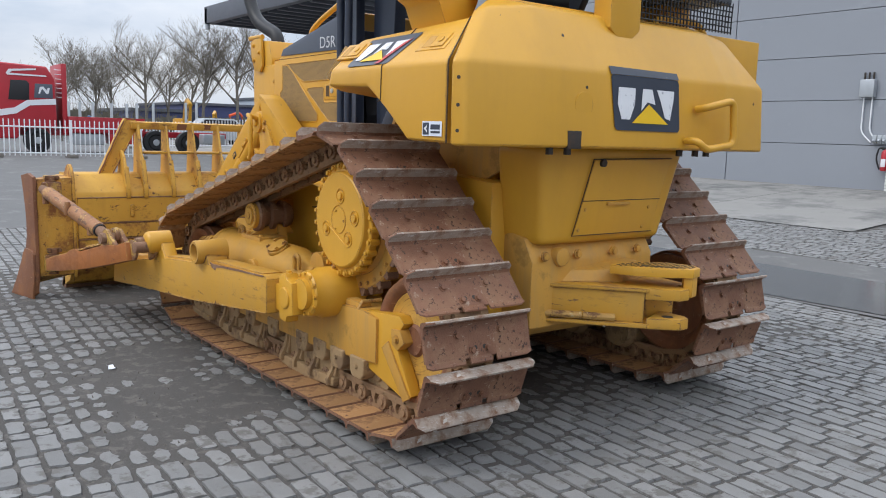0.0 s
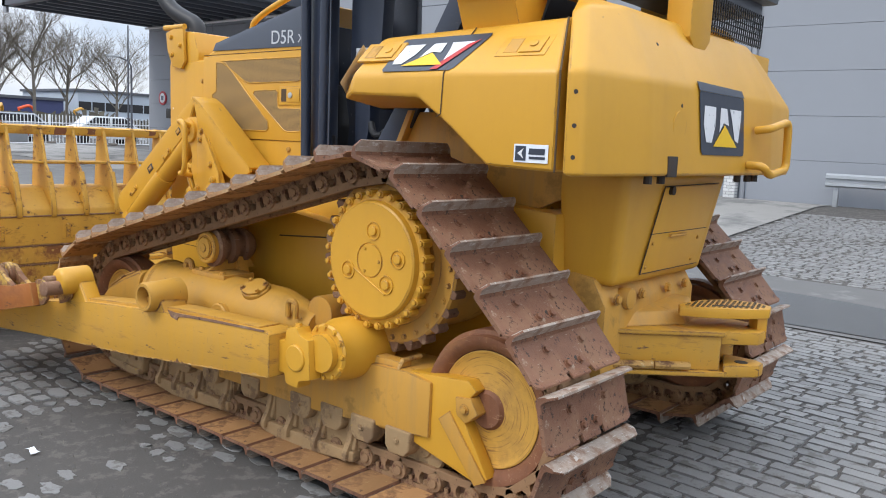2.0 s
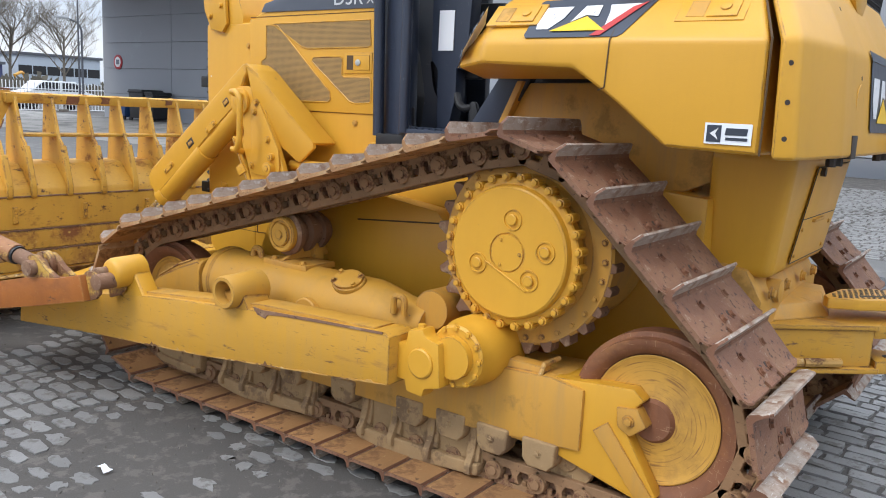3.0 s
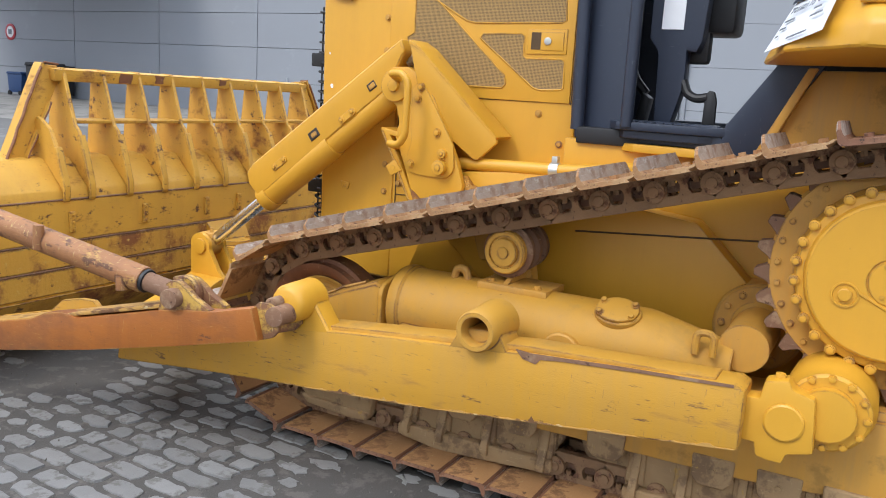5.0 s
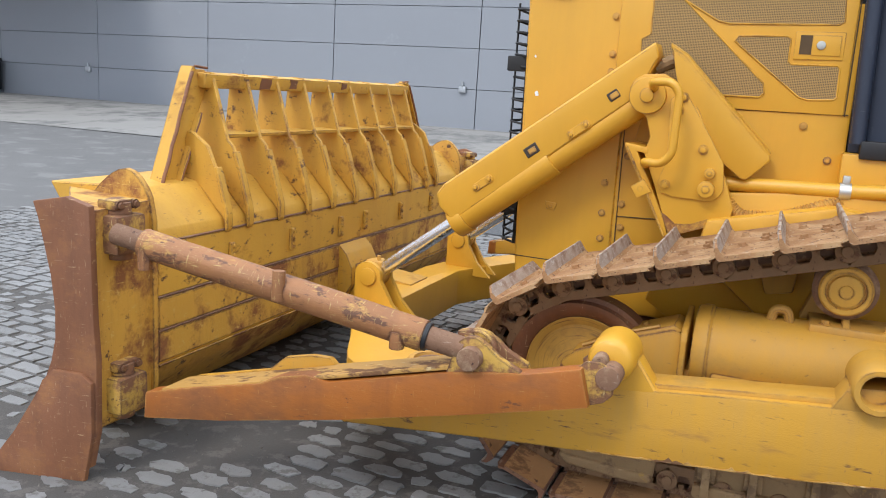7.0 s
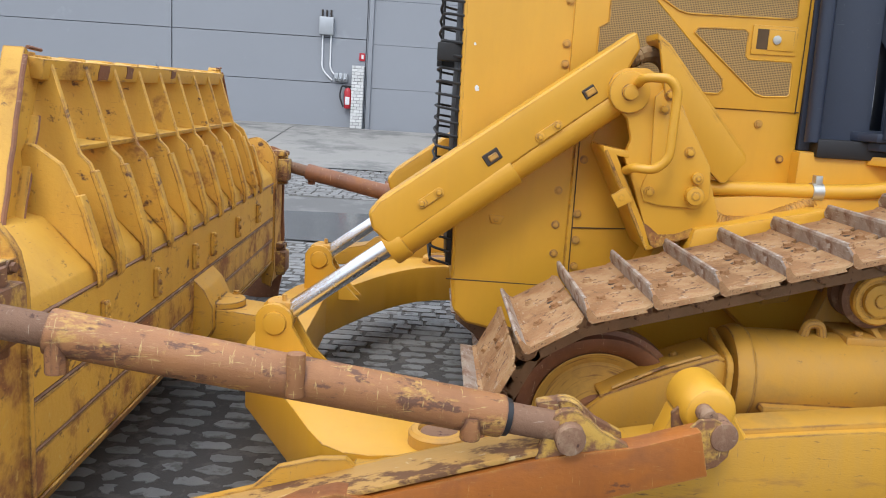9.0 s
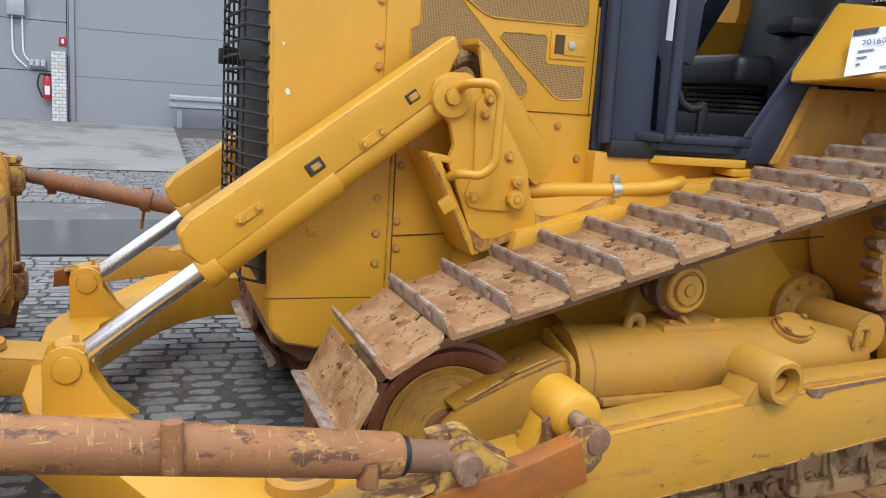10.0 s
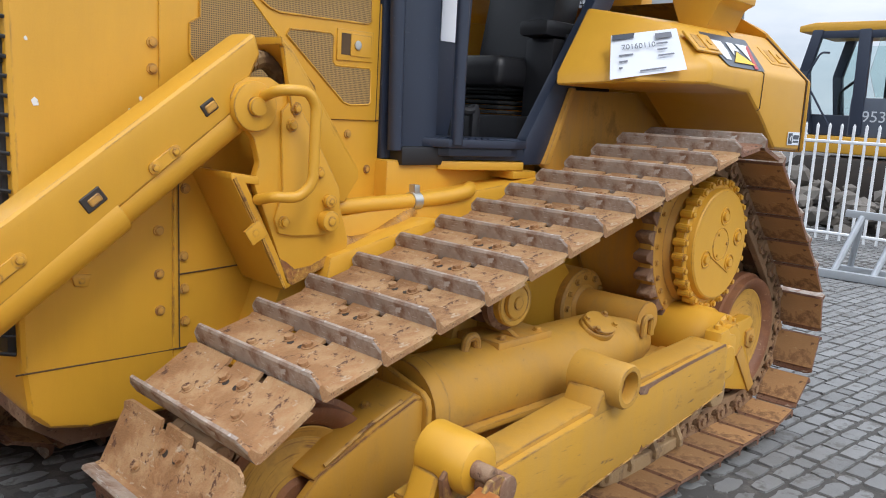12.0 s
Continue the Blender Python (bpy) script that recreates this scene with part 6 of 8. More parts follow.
def engine_housing():
    """Radiator guard and hood in front of the cab."""
    bm = B()
    # nose: side plates, bottom guard
    nose = ((2.63, 2.06), (2.61, 0.80), (2.595, 0.66), (2.54, 0.605), (2.42, 0.58), (2.14, 0.58), (2.14, 2.06))
    rear = ((2.15, 2.05), (2.15, 0.585), (1.90, 0.58), (1.225, 0.75), (1.225, 2.00))
    for side, wide in ((nose, 0.46), (rear, 0.457)):
        n = len(side)
        t = B()
        solid(t, [(x, y, z) for y in (-wide, wide) for x, z in side], [tuple(range(n)), tuple(range(2 * n - 1, n - 1, -1))] + [(i, (i + 1) % n, n + (i + 1) % n, n + i) for i in range(n)], 0.03 if side is nose else 0.012, 3)
        absorb(bm, narrow(t))
    en = part("engine_housing", bm, "paint", dozer, "tall yellow engine housing with riveted side panels")
    # hood, rising towards the cab
    bm = B()
    solid(bm, [(x, y, z) for y in (-0.44, 0.44) for x, z in ((2.20, 1.98), (2.20, 2.10), (1.26, 2.40), (1.26, 1.98))],
          [(0, 1, 2, 3), (7, 6, 5, 4)] + [(i, (i + 1) % 4, 4 + (i + 1) % 4, 4 + i) for i in range(4)], 0.035, 3)
    part("hood", narrow(bm), "paint", en)
    bm = B()
    prism(bm, [(2.60, 2.0), (2.60, 2.27), (2.34, 2.25), (2.28, 2.1), (2.28, 2.0)], "y", -0.455, 0.455, 0.02)
    part("radiator_tank", bm, "paint", en)
    for s in (-1, 1):
        y0 = 0.457
        def sided(name, bm, mat, par, label=""):
            if s < 0:
                for v in bm.verts:
                    v.co.y = -v.co.y
            return part(name, narrow(bm), mat, par, label)
        bm = B()
        prism(bm, [(2.13, 2.115), (2.10, 2.165), (1.30, 2.375), (1.27, 2.36), (1.27, 2.125)], "y", 0.438, 0.446, 0.003)
        sided("name_plate", bm, "slate_plate", en, "slate grey model plate")
        for x, z, w in ((2.556, 1.567, 0.010), (2.575, 1.735, 0.005), (2.255, 1.590, 0.006), (2.290, 1.555, 0.004)):
            bm = B()
            prism(bm, [(x - w, z - w), (x + 0.4 * w, z - 1.2 * w), (x + w, z + 0.3 * w), (x + 0.1 * w, z + 1.3 * w), (x - 0.8 * w, z + 0.5 * w)], "y", 0.458, 0.4612)
            sided("paint_chip", bm, "white_film", en)
        # louvred door
        bm = B()
        prism(bm, [(2.20, 1.55), (2.20, 2.075), (1.255, 2.10), (1.255, 1.55)], "y", 0.452, 0.468, 0.006)
        dr = sided("engine_door", bm, "paint", en, "yellow engine door with perforated panels and a latch")
        for pts in ([(2.020, 2.045), (1.310, 2.06), (1.300, 1.925), (1.320, 1.914), (1.745, 1.905), (1.790, 1.915)],
                    [(1.715, 1.835), (1.700, 1.855), (1.510, 1.862), (1.494, 1.850), (1.494, 1.760), (1.480, 1.748), (1.305, 1.750), (1.293, 1.738), (1.290, 1.622), (1.302, 1.611), (1.400, 1.606), (1.435, 1.615)],
                    [(2.062, 2.035), (1.975, 2.035), (1.580, 1.665), (1.572, 1.625), (1.590, 1.606), (2.062, 1.606), (2.062, 1.695), (2.098, 1.735), (2.098, 1.828), (2.062, 1.850)]):
            bm = B()
            prism(bm, pts, "y", 0.467, 0.4695)
            sided("perforated_panel", bm, "perf", dr)
            bm = B()
            ring = [(x, 0.4695, z) for x, z in pts]
            tube(bm, ring + [ring[0]], 0.0035, 5)
            sided("panel_rim", bm, "paint", dr)
        bm = B()
        prism(bm, [(1.478, 1.768), (1.288, 1.772), (1.288, 1.885), (1.478, 1.882)], "y", 0.466, 0.474, 0.004)
        sided("latch_plate", bm, "paint", dr)
        # recess shade painted as a dark raised patch on the latch plate
        bm = B()
        prism(bm, [(1.458, 1.790), (1.412, 1.790), (1.412, 1.868), (1.458, 1.868)], "y", 0.473, 0.4755)
        sided("latch_recess", bm, "groove", dr)
        bm = B()
        prism(bm, [(1.412, 1.788), (1.302, 1.788), (1.302, 1.870), (1.412, 1.870)], "y", 0.473, 0.479, 0.003)
        sided("latch", bm, "paint", dr)
        bm = B()
        rod(bm, (1.377, 0.478, 1.829), (1.377, 0.486, 1.829), 0.018, seg=14, bevel=0.003)
        sided("lock", bm, "zinc", dr)
        # riveted plates and seams on the side
        bm = B()
        for x, z in ((2.219, 1.92), (2.219, 1.758), (2.219, 1.680), (2.200, 1.184), (2.199, 1.045), (2.196, 0.926), (2.107, 1.314), (2.114, 1.094), (2.110, 0.986), (2.107, 0.877), (1.400, 1.497), (1.290, 1.36)):
            bm = B()
            bolt(bm, (x, 0.461, z), (0, 1, 0), 0.013, 0.009)
            sided("bolt", bm, "dusty", en)
        for a, b in (((2.134, 1.50), (2.128, 0.79)), ((2.128, 1.036), (1.70, 1.046)), ((2.628, 0.793), (2.128, 0.788)), ((2.128, 0.788), (1.70, 0.80)), ((2.205, 1.547), (1.235, 1.552)), ((2.146, 2.06), (2.146, 1.714)), ((2.168, 1.712), (2.168, 1.60)), ((2.146, 1.713), (2.168, 1.713)), ((1.250, 1.545), (1.250, 2.1)), ((1.26, 2.105), (2.2, 2.085))):
            bm = B()
            tube(bm, [(a[0], 0.4605, a[1]), (b[0], 0.4605, b[1])], 0.0026, 5)
            sided("seam", bm, "groove", en)
        bm = B()
        prism(bm, [(2.472, 1.072), (2.412, 1.066), (2.424, 1.030), (2.462, 1.036)], "y", 0.46, 0.469, 0.003)
        rod(bm, (2.442, 0.466, 1.051), (2.442, 0.472, 1.051), 0.008, seg=10)
        sided("lug", bm, "paint", en)
        bm = B()
        prism(bm, [(2.61, 2.13), (2.63, 2.25), (2.52, 2.28), (2.42, 2.27), (2.40, 2.05), (2.44, 2.0), (2.55, 2.02)], "y", 0.462, 0.485, 0.006)
        for x, z in ((2.55, 2.10), (2.45, 2.16), (2.56, 2.22)):
            bolt(bm, (x, 0.485, z), (0, 1, 0), 0.014, 0.016)
        rod(bm, (2.66, 0.47, 2.285), (2.42, 0.47, 2.285), 0.02, seg=10)
        sided("lamp_bracket", bm, "paint", en)
    # grille of thin rods in front of a dark core
    bm = B()
    box(bm, (2.60, -0.42, 0.84), (2.635, 0.42, 1.98), 0.006)
    core = part("radiator_core", bm, "black", en)
    bm = B()
    for z in [0.86 + 0.052 * k for k in range(22)]:
        tube(bm, bend([(2.62, -0.445, z - 0.01), (2.70, -0.40, z), (2.715, 0, z), (2.70, 0.40, z), (2.62, 0.445, z - 0.01)], 0.06), 0.006, 6)
    for y in (-0.36, -0.18, 0, 0.18, 0.36):
        rod(bm, (2.70, y, 0.84), (2.70, y, 1.98), 0.005, seg=6)
    for y in (-0.40, 0.40):
        for z in (1.70, 1.02):
            box(bm, (2.62, y - 0.03, z - 0.035), (2.72, y + 0.03, z + 0.035), 0.006)
    part("grille", bm, "rubber", core, "wire grille over a black radiator")
    # belly plate below the nose
    bm = B()
    prism(bm, [(2.50, 0.600), (2.575, 0.650), (2.575, 0.59), (2.45, 0.50), (1.2, 0.47), (1.2, 0.575), (2.40, 0.578)], "y", -0.40, 0.36, 0.012)
    part("belly_plate", bm, "rust", en)
    # exhaust elbow and rail on the hood
    bm = B()
    tube(bm, bend([(2.54, 0.27, 2.22), (2.57, 0.27, 2.33), (2.90, 0.32, 2.47), (3.10, 0.36, 2.95)], 0.2, 8), 0.055, 18)
    part("exhaust", bm, "black", en, "dark curved exhaust pipe")
    bm = B()
    tube(bm, bend([(1.90, 0.30, 2.18), (1.90, 0.30, 2.30), (1.75, 0.30, 2.37), (1.1, 0.30, 2.57)], 0.07), 0.020, 12)
    part("hood_rail", bm, "paint", en)


def hull():
    """The steel hull between the tracks, seen past the sprockets."""
    bm = B()
    prism(bm, [(-0.70, 0.55), (-0.70, 1.30), (0.2, 1.36), (1.75, 1.20), (1.95, 0.70), (1.6, 0.48), (-0.2, 0.48)], "y", -0.60, 0.60, 0.02)
    hu = part("hull", bm, "paint", dozer, "dusty yellow hull between the tracks")
    for s in (-1, 1):
        bm = B()
        prism(bm, [(1.25, 1.20), (0.55, 1.12), (0.20, 0.78), (0.55, 0.60), (1.35, 0.62), (1.75, 0.95), (1.72, 1.10)], "y", s * 0.60, s * 0.72, 0.02)
        part("side_case", bm, "paint", hu)
        bm = B()
        tube(bm, [(1.05, s * 0.722, 1.02), (0.15, s * 0.722, 1.09)], 0.004, 5)
        part("plate_seam", bm, "groove", hu)
        bm = B()
        lathe(bm, [(0.55, 0.0), (0.55, 0.17), (0.755, 0.17), (0.765, 0.16), (0.765, 0.10), (0.78, 0.085), (1.10, 0.085), (1.10, 0.0)], (0.27, 0, 0.75), (0, s, 0), 32)
        fl = part("pivot_flange", bm, "dusty", hu)
        for k in range(12):
            a = 2 * math.pi * k / 12
            bm = B()
            bolt(bm, (0.27 + 0.135 * math.cos(a), s * 0.766, 0.75 + 0.135 * math.sin(a)), (0, s, 0), 0.012, 0.013)
            part("flange_bolt", bm, "dusty", fl)
        bm = B()
        prism(bm, [(1.52, 1.02), (1.34, 1.05), (1.36, 0.86), (1.46, 0.84)], "y", s * 0.70, s * 0.80, 0.012)
        part("mount", bm, "dusty", hu)


def cab():
    def lean(bm):
        """The cab's sides widen from the hood towards the rear."""
        for v in bm.verts:
            v.co.y *= (0.375 + max(0.0, min(0.7, 1.22 - v.co.x)) * 0.255) / 0.56
        return bm
    bm = B()
    prism(bm, [(1.22, 1.40), (1.26, 2.9), (1.0, 2.9), (0.97, 1.50), (0.55, 1.50), (0.50, 1.40)], "y", 0.47, 0.56, 0.012)
    prism(bm, [(0.535, 1.385), (0.405, 1.385), (-0.06, 2.14), (-0.42, 2.75), (-0.27, 2.75), (0.115, 2.10), (0.520, 1.50)], "y", 0.50, 0.56, 0.008)
    cb = part("cab", lean(bm), "navy", dozer, "dark blue-grey cab with an open doorway")
    bm = B()
    prism(bm, [(1.22, 1.40), (1.26, 2.9), (1.06, 2.9), (1.03, 1.50), (0.55, 1.50), (0.50, 1.40)], "y", -0.56, -0.49, 0.012)
    prism(bm, [(0.535, 1.385), (0.405, 1.385), (-0.06, 2.14), (-0.42, 2.75), (-0.27, 2.75), (0.115, 2.10), (0.520, 1.50)], "y", -0.56, -0.50, 0.008)
    box(bm, (1.15, -0.50, 1.40), (1.21, 0.50, 2.25), 0.008)
    part("cab_frame", lean(bm), "navy", cb)
    bm = B()
    tube(bm, [(1.19, 0.425, 1.44), (1.23, 0.425, 2.9)], 0.030, 14)
    part("front_post", bm, "navy", cb)
    bm = B()
    tube(bm, [(0.935, 0.520, 1.47), (0.945, 0.520, 2.9)], 0.027, 14)
    part("door_post", bm, "navy", cb)
    bm = B()
    prism(bm, [(1.10, 0.36), (1.043, 0.412), (0.98, 0.52), (0.62, 0.575), (0.453, 0.540), (0.45, 0.42)], "z", 1.455, 1.492, 0.008)
    prism(bm, [(1.04, 0.38), (0.95, 0.50), (0.62, 0.555), (0.47, 0.520), (0.47, 0.42)], "z", 1.42, 1.456, 0.008)
    for k in range(11):
        box(bm, (0.50 + 0.04 * k, 0.43, 1.490), (0.525 + 0.04 * k, 0.515, 1.497))
    part("door_step", bm, "navy", cb, "dark ribbed step")
    bm = B()
    box(bm, (0.30, -0.50, 1.38), (1.18, 0.46, 1.455), 0.01)
    box(bm, (-0.25, -0.45, 1.38), (0.36, 0.36, 1.60), 0.02)
    part("cab_floor", bm, "black", cb)
    bm = B()
    box(bm, (-0.20, -0.30, 1.73), (0.40, 0.26, 1.885), 0.06, 4)
    box(bm, (-0.16, -0.26, 1.715), (0.34, 0.22, 1.74), 0.02)
    prism(bm, [(-0.18, 1.84), (-0.02, 1.88), (-0.16, 2.60), (-0.30, 2.62), (-0.34, 2.3)], "y", -0.28, 0.20, 0.04)
    st = part("seat", bm, "seat", cb, "black vinyl operator seat")
    for k in range(5):
        bm = B()
        box(bm, (-0.14, -0.24, 1.605 + 0.024 * k), (0.30, 0.18, 1.622 + 0.024 * k), 0.008, 2)
        part("bellows_fold", bm, "rubber", st)
    bm = B()
    box(bm, (-0.32, 0.24, 1.50), (0.20, 0.42, 1.98), 0.03)
    box(bm, (-0.34, 0.24, 1.98), (0.26, 0.42, 2.06), 0.03)
    rod(bm, (0.10, 0.425, 1.84), (0.10, 0.425, 2.00), 0.016, seg=10)
    part("console", bm, "black", cb)
    bm = B()
    prism(bm, [(1.02, 1.46), (0.97, 1.46), (0.945, 1.60), (0.99, 1.63)], "y", 0.05, 0.13, 0.012)
    tube(bm, bend([(1.08, 0.09, 1.86), (1.05, 0.09, 1.70), (0.98, 0.09, 1.62)], 0.06), 0.024, 10)
    pd = part("pedal", bm, "black", cb)
    bm = B()
    prism(bm, [(1.12, 1.46), (1.07, 1.46), (1.05, 1.66), (1.10, 1.90), (1.14, 1.90)], "y", 0.20, 0.30, 0.012)
    part("pedal_arm", bm, "black", cb)
    bm = B()
    rod(bm, (0.99, 0.40, 1.47), (0.99, 0.40, 1.60), 0.024, seg=12, bevel=0.01)
    part("door_stop", bm, "black", cb)
    bm = B()
    box(bm, (0.60, -0.12, 1.90), (0.95, 0.14, 2.16), 0.03)
    part("dash_box", bm, "black", cb)
    bm = B()
    prism(bm, [(0.93, 2.5), (0.66, 2.5), (0.69, 1.91), (0.694, 1.85), (0.715, 1.80), (0.755, 1.81), (0.752, 1.665), (0.80, 1.47), (0.868, 1.47), (0.88, 1.80), (0.925, 1.86)], "y", 0.24, 0.33, 0.012)
    part("dash_column", bm, "navy", cb)
    bm = B()
    tube(bm, bend([(0.76, 0.31, 1.68), (0.735, 0.32, 1.625), (0.69, 0.33, 1.605), (0.645, 0.331, 1.615)], 0.03), 0.020, 10)
    prism(bm, [(0.655, 1.47), (0.600, 1.47), (0.603, 1.600), (0.615, 1.640), (0.640, 1.646), (0.655, 1.620)], "y", 0.316, 0.346, 0.010)
    part("control_lever", bm, "black", cb)
    bm = B()
    box(bm, (0.68, 0.16, 1.76), (0.80, 0.24, 1.90), 0.02)
    part("heater_vent", bm, "black", cb)
    bm = B()
    box(bm, (0.779, 0.331, 1.898), (0.874, 0.335, 2.10), 0.0)
    part("notice", bm, "paper", cb, "small white notice")
    bm = B()
    prism(bm, [(1.32, 2.78), (1.32, 2.92), (-0.75, 2.92), (-0.75, 2.80)], "y", -0.80, 0.80, 0.03)
    part("cab_roof", bm, "navy", cb)
    bm = B()
    prism(bm, [(0.54, 0.42), (0.535, 0.560), (0.56, 0.580), (0.90, 0.500), (0.965, 0.452), (0.97, 0.40)], "z", 1.362, 1.398, 0.006)
    part("step_trim", bm, "paint", cb)
    bm = B()
    prism(bm, [(1.24, 1.16), (1.24, 1.40), (0.30, 1.40), (0.30, 1.20), (0.8, 1.16)], "y", -0.44, 0.44, 0.012)
    part("sill", bm, "paint", cb)
    bm = B()
    box(bm, (0.46, 0.44, 1.325), (0.62, 0.575, 1.360), 0.008)
    part("sill_bracket", bm, "paint", cb)


def fender():
    """Side tank and fender over the rear of the track."""
    bm = B()
    V = [(0.405, 0.60, 1.744), (0.295, 0.955, 1.772), (0.045, 1.158, 1.780), (-0.345, 1.155, 1.765), (-0.51, 1.155, 1.66), (-0.712, 1.155, 1.508), (-1.020, 1.155, 1.500),
         (-1.020, 1.155, 1.86), (-0.55, 1.155, 1.865), (0.035, 1.150, 1.865), (0.270, 0.950, 1.840), (0.070, 0.935, 2.045), (-0.92, 0.955, 2.075),
         (0.02, 0.55, 2.12), (-0.92, 0.55, 2.16), (-1.020, 0.60, 1.500), (-0.72, 0.60, 1.505), (-0.34, 0.60, 1.755), (0.385, 0.58, 1.80), (0.180, 0.58, 2.11)]
    F = [(2, 3, 8, 9), (3, 4, 8), (4, 5, 6, 7, 8), (1, 2, 9, 10), (0, 1, 10, 18), (9, 8, 7, 12, 11), (10, 9, 11), (18, 10, 11, 19), (19, 11, 13), (11, 12, 14, 13),
         (6, 15, 14, 12, 7), (5, 16, 15, 6), (4, 17, 16, 5), (3, 17, 4), (0, 17, 3, 2, 1), (0, 18, 19, 13, 14, 15, 16, 17)]
    solid(bm, V, F, 0.022, 3)
    fe = part("fender", bm, "paint", dozer, "yellow fender and side box over the track")
    bm = B()
    prism(bm, [(0.375, 1.385), (0.20, 1.735), (-0.40, 1.75), (-0.84, 1.50), (-0.842, 1.432), (-0.57, 1.310), (0.2, 1.30)], "y", 0.505, 0.530, 0.006)
    prism(bm, [(0.400, 1.388), (0.235, 1.742), (0.200, 1.742), (0.360, 1.388)], "y", 0.500, 0.575, 0.006)
    part("splash_plate", bm, "dusty", fe)
    bm = B()
    tube(bm, [(-0.455, 1.157, 1.690), (-0.478, 1.157, 1.700), (-0.485, 1.157, 1.862), (-0.478, 0.950, 2.063)], 0.0028, 6)
    part("seam", bm, "groove", fe)
    bm = B()
    tube(bm, [(-1.024, 1.154, 1.50), (-1.024, 1.154, 1.862), (-0.92, 0.955, 2.078)], 0.004, 6)
    part("seam", bm, "groove", fe)
    # latches on the sloped top
    for x in (-0.045, -0.80):
        bm = B()
        t = B()
        box(t, (-0.115, -0.06, -0.004), (0.115, 0.06, 0.007), 0.004)
        bmesh.ops.transform(t, matrix=pose(x, 1.053, 1.963, -45, 0, 0), verts=t.verts)
        absorb(bm, t)
        la = part("latch_plate", bm, "paint", fe)
        bm = B()
        t = B()
        box(t, (-0.09, -0.045, 0.003), (0.01, 0.045, 0.013), 0.004)
        rod(t, (-0.045, 0, 0.01), (-0.045, 0, 0.018), 0.018, seg=14, bevel=0.002)
        bmesh.ops.transform(t, matrix=pose(x, 1.053, 1.963, -45, 0, 0), verts=t.verts)
        absorb(bm, t)
        part("latch", bm, "paint", la)
        # recess not cut: a duller raised plate carries its shade as colour
        bm = B()
        t = B()
        box(t, (0.02, -0.04, 0.003), (0.08, 0.04, 0.0085))
        bmesh.ops.transform(t, matrix=pose(x, 1.053, 1.963, -45, 0, 0), verts=t.verts)
        absorb(bm, t)
        part("latch_recess", bm, "dusty", la)
    return fe


def rear_body():
    """The rear guard with its slanted top, the tool box below it and the hitch."""
    bm = B()
    V = []
    for s in (1, -1):
        w = 1.0 if s > 0 else 1.03
        V += [(-1.06, s * w * 1.165, 1.49), (-1.06, s * w * 1.165, 1.86), (-0.93, s * w * 0.96, 2.10), (-1.125, s * w * 1.125, 1.492), (-1.103, s * w * 1.115, 1.865), (-0.965, s * w * 0.90, 2.13),
              (-0.86, s * 0.80, 2.19), (-0.60, s * 0.78, 2.24), (-1.18, s * 0.70, 1.495), (-1.155, s * 0.70, 1.865), (-1.01, s * 0.66, 2.155)]
    F = []
    for k in (0, 11):
        F += [(k, k + 3, k + 4, k + 1), (k + 1, k + 4, k + 5, k + 2), (k + 2, k + 5, k + 6), (k + 3, k + 8, k + 9, k + 4), (k + 4, k + 9, k + 10, k + 5), (k + 5, k + 10, k + 6)]
    F += [(8, 19, 20, 9), (9, 20, 21, 10), (10, 21, 17, 6), (6, 17, 18, 7), (0, 3, 8, 19, 14, 11), (0, 1, 2, 6, 7, 18, 17, 13, 12, 11)]
    solid(bm, V, F, 0.02, 3)
    rb = part("rear_guard", bm, "paint", dozer, "yellow rear guard with slanted faces")
    # small screw holes on its faces: dark discs, their shade in the colour
    for f, u, v in (((0, 3, 4, 1), 0.5, 0.18), ((0, 3, 4, 1), 0.5, 0.48), ((0, 3, 4, 1), 0.5, 0.80), ((4, 9, 10, 5), 0.25, 0.30), ((4, 9, 10, 5), 0.35, 0.80), ((9, 20, 21, 10), 0.12, 0.55), ((8, 19, 20, 9), 0.20, 0.78), ((20, 15, 16, 21), 0.5, 0.5), ((15, 20, 19, 14), 0.25, 0.25)):
        a, b, c, d = [Vector(V[k]) for k in f]
        p = a.lerp(b, u).lerp(d.lerp(c, u), v)
        n = (b - a).cross(d - a).normalized()
        n = -n if n.x > 0 else n
        bm = B()
        rod(bm, p - n * 0.004, p + n * 0.0012, 0.0085, seg=10)
        part("screw_hole", bm, "dark", rb)
    # round cover plate, notch and grab rail
    bm = B()
    lathe(bm, [(0.0, 0.062), (0.004, 0.061), (0.004, 0.0)], (-1.1645, 0.44, 1.70), (-1, 0, 0), 30)
    part("round_plate", bm, "paint", rb)
    # notch as a dark block: its inner shade is colour, nothing is cut
    bm = B()
    box(bm, (-1.1805, 0.46, 1.490), (-1.12, 0.55, 1.575), 0.002)
    part("notch", bm, "dark", rb, "dark notch under the rear guard")
    for y in (0.62, 0.5, -0.36, -0.50, -0.6):
        bm = B()
        rod(bm, (-1.13, y, 1.46), (-1.13, y, 1.50), 0.018, seg=8)
        part("stud", bm, "dark", rb)
    bm = B()
    tube(bm, bend([(-1.18, -0.42, 1.715), (-1.25, -0.42, 1.725), (-1.27, -0.62, 1.77), (-1.27, -0.645, 1.53), (-1.27, -0.40, 1.50), (-1.26, -0.34, 1.545), (-1.18, -0.34, 1.545)], 0.05), 0.020, 12)
    part("grab_rail", bm, "paint", rb)
    bm = B()
    tube(bm, bend([(-0.82, -0.42, 2.16), (-0.82, -0.50, 2.235), (-0.83, -0.86, 2.235), (-0.86, -0.92, 2.10)], 0.06), 0.024, 12)
    part("grab_rail", bm, "paint", rb)
    bm = B()
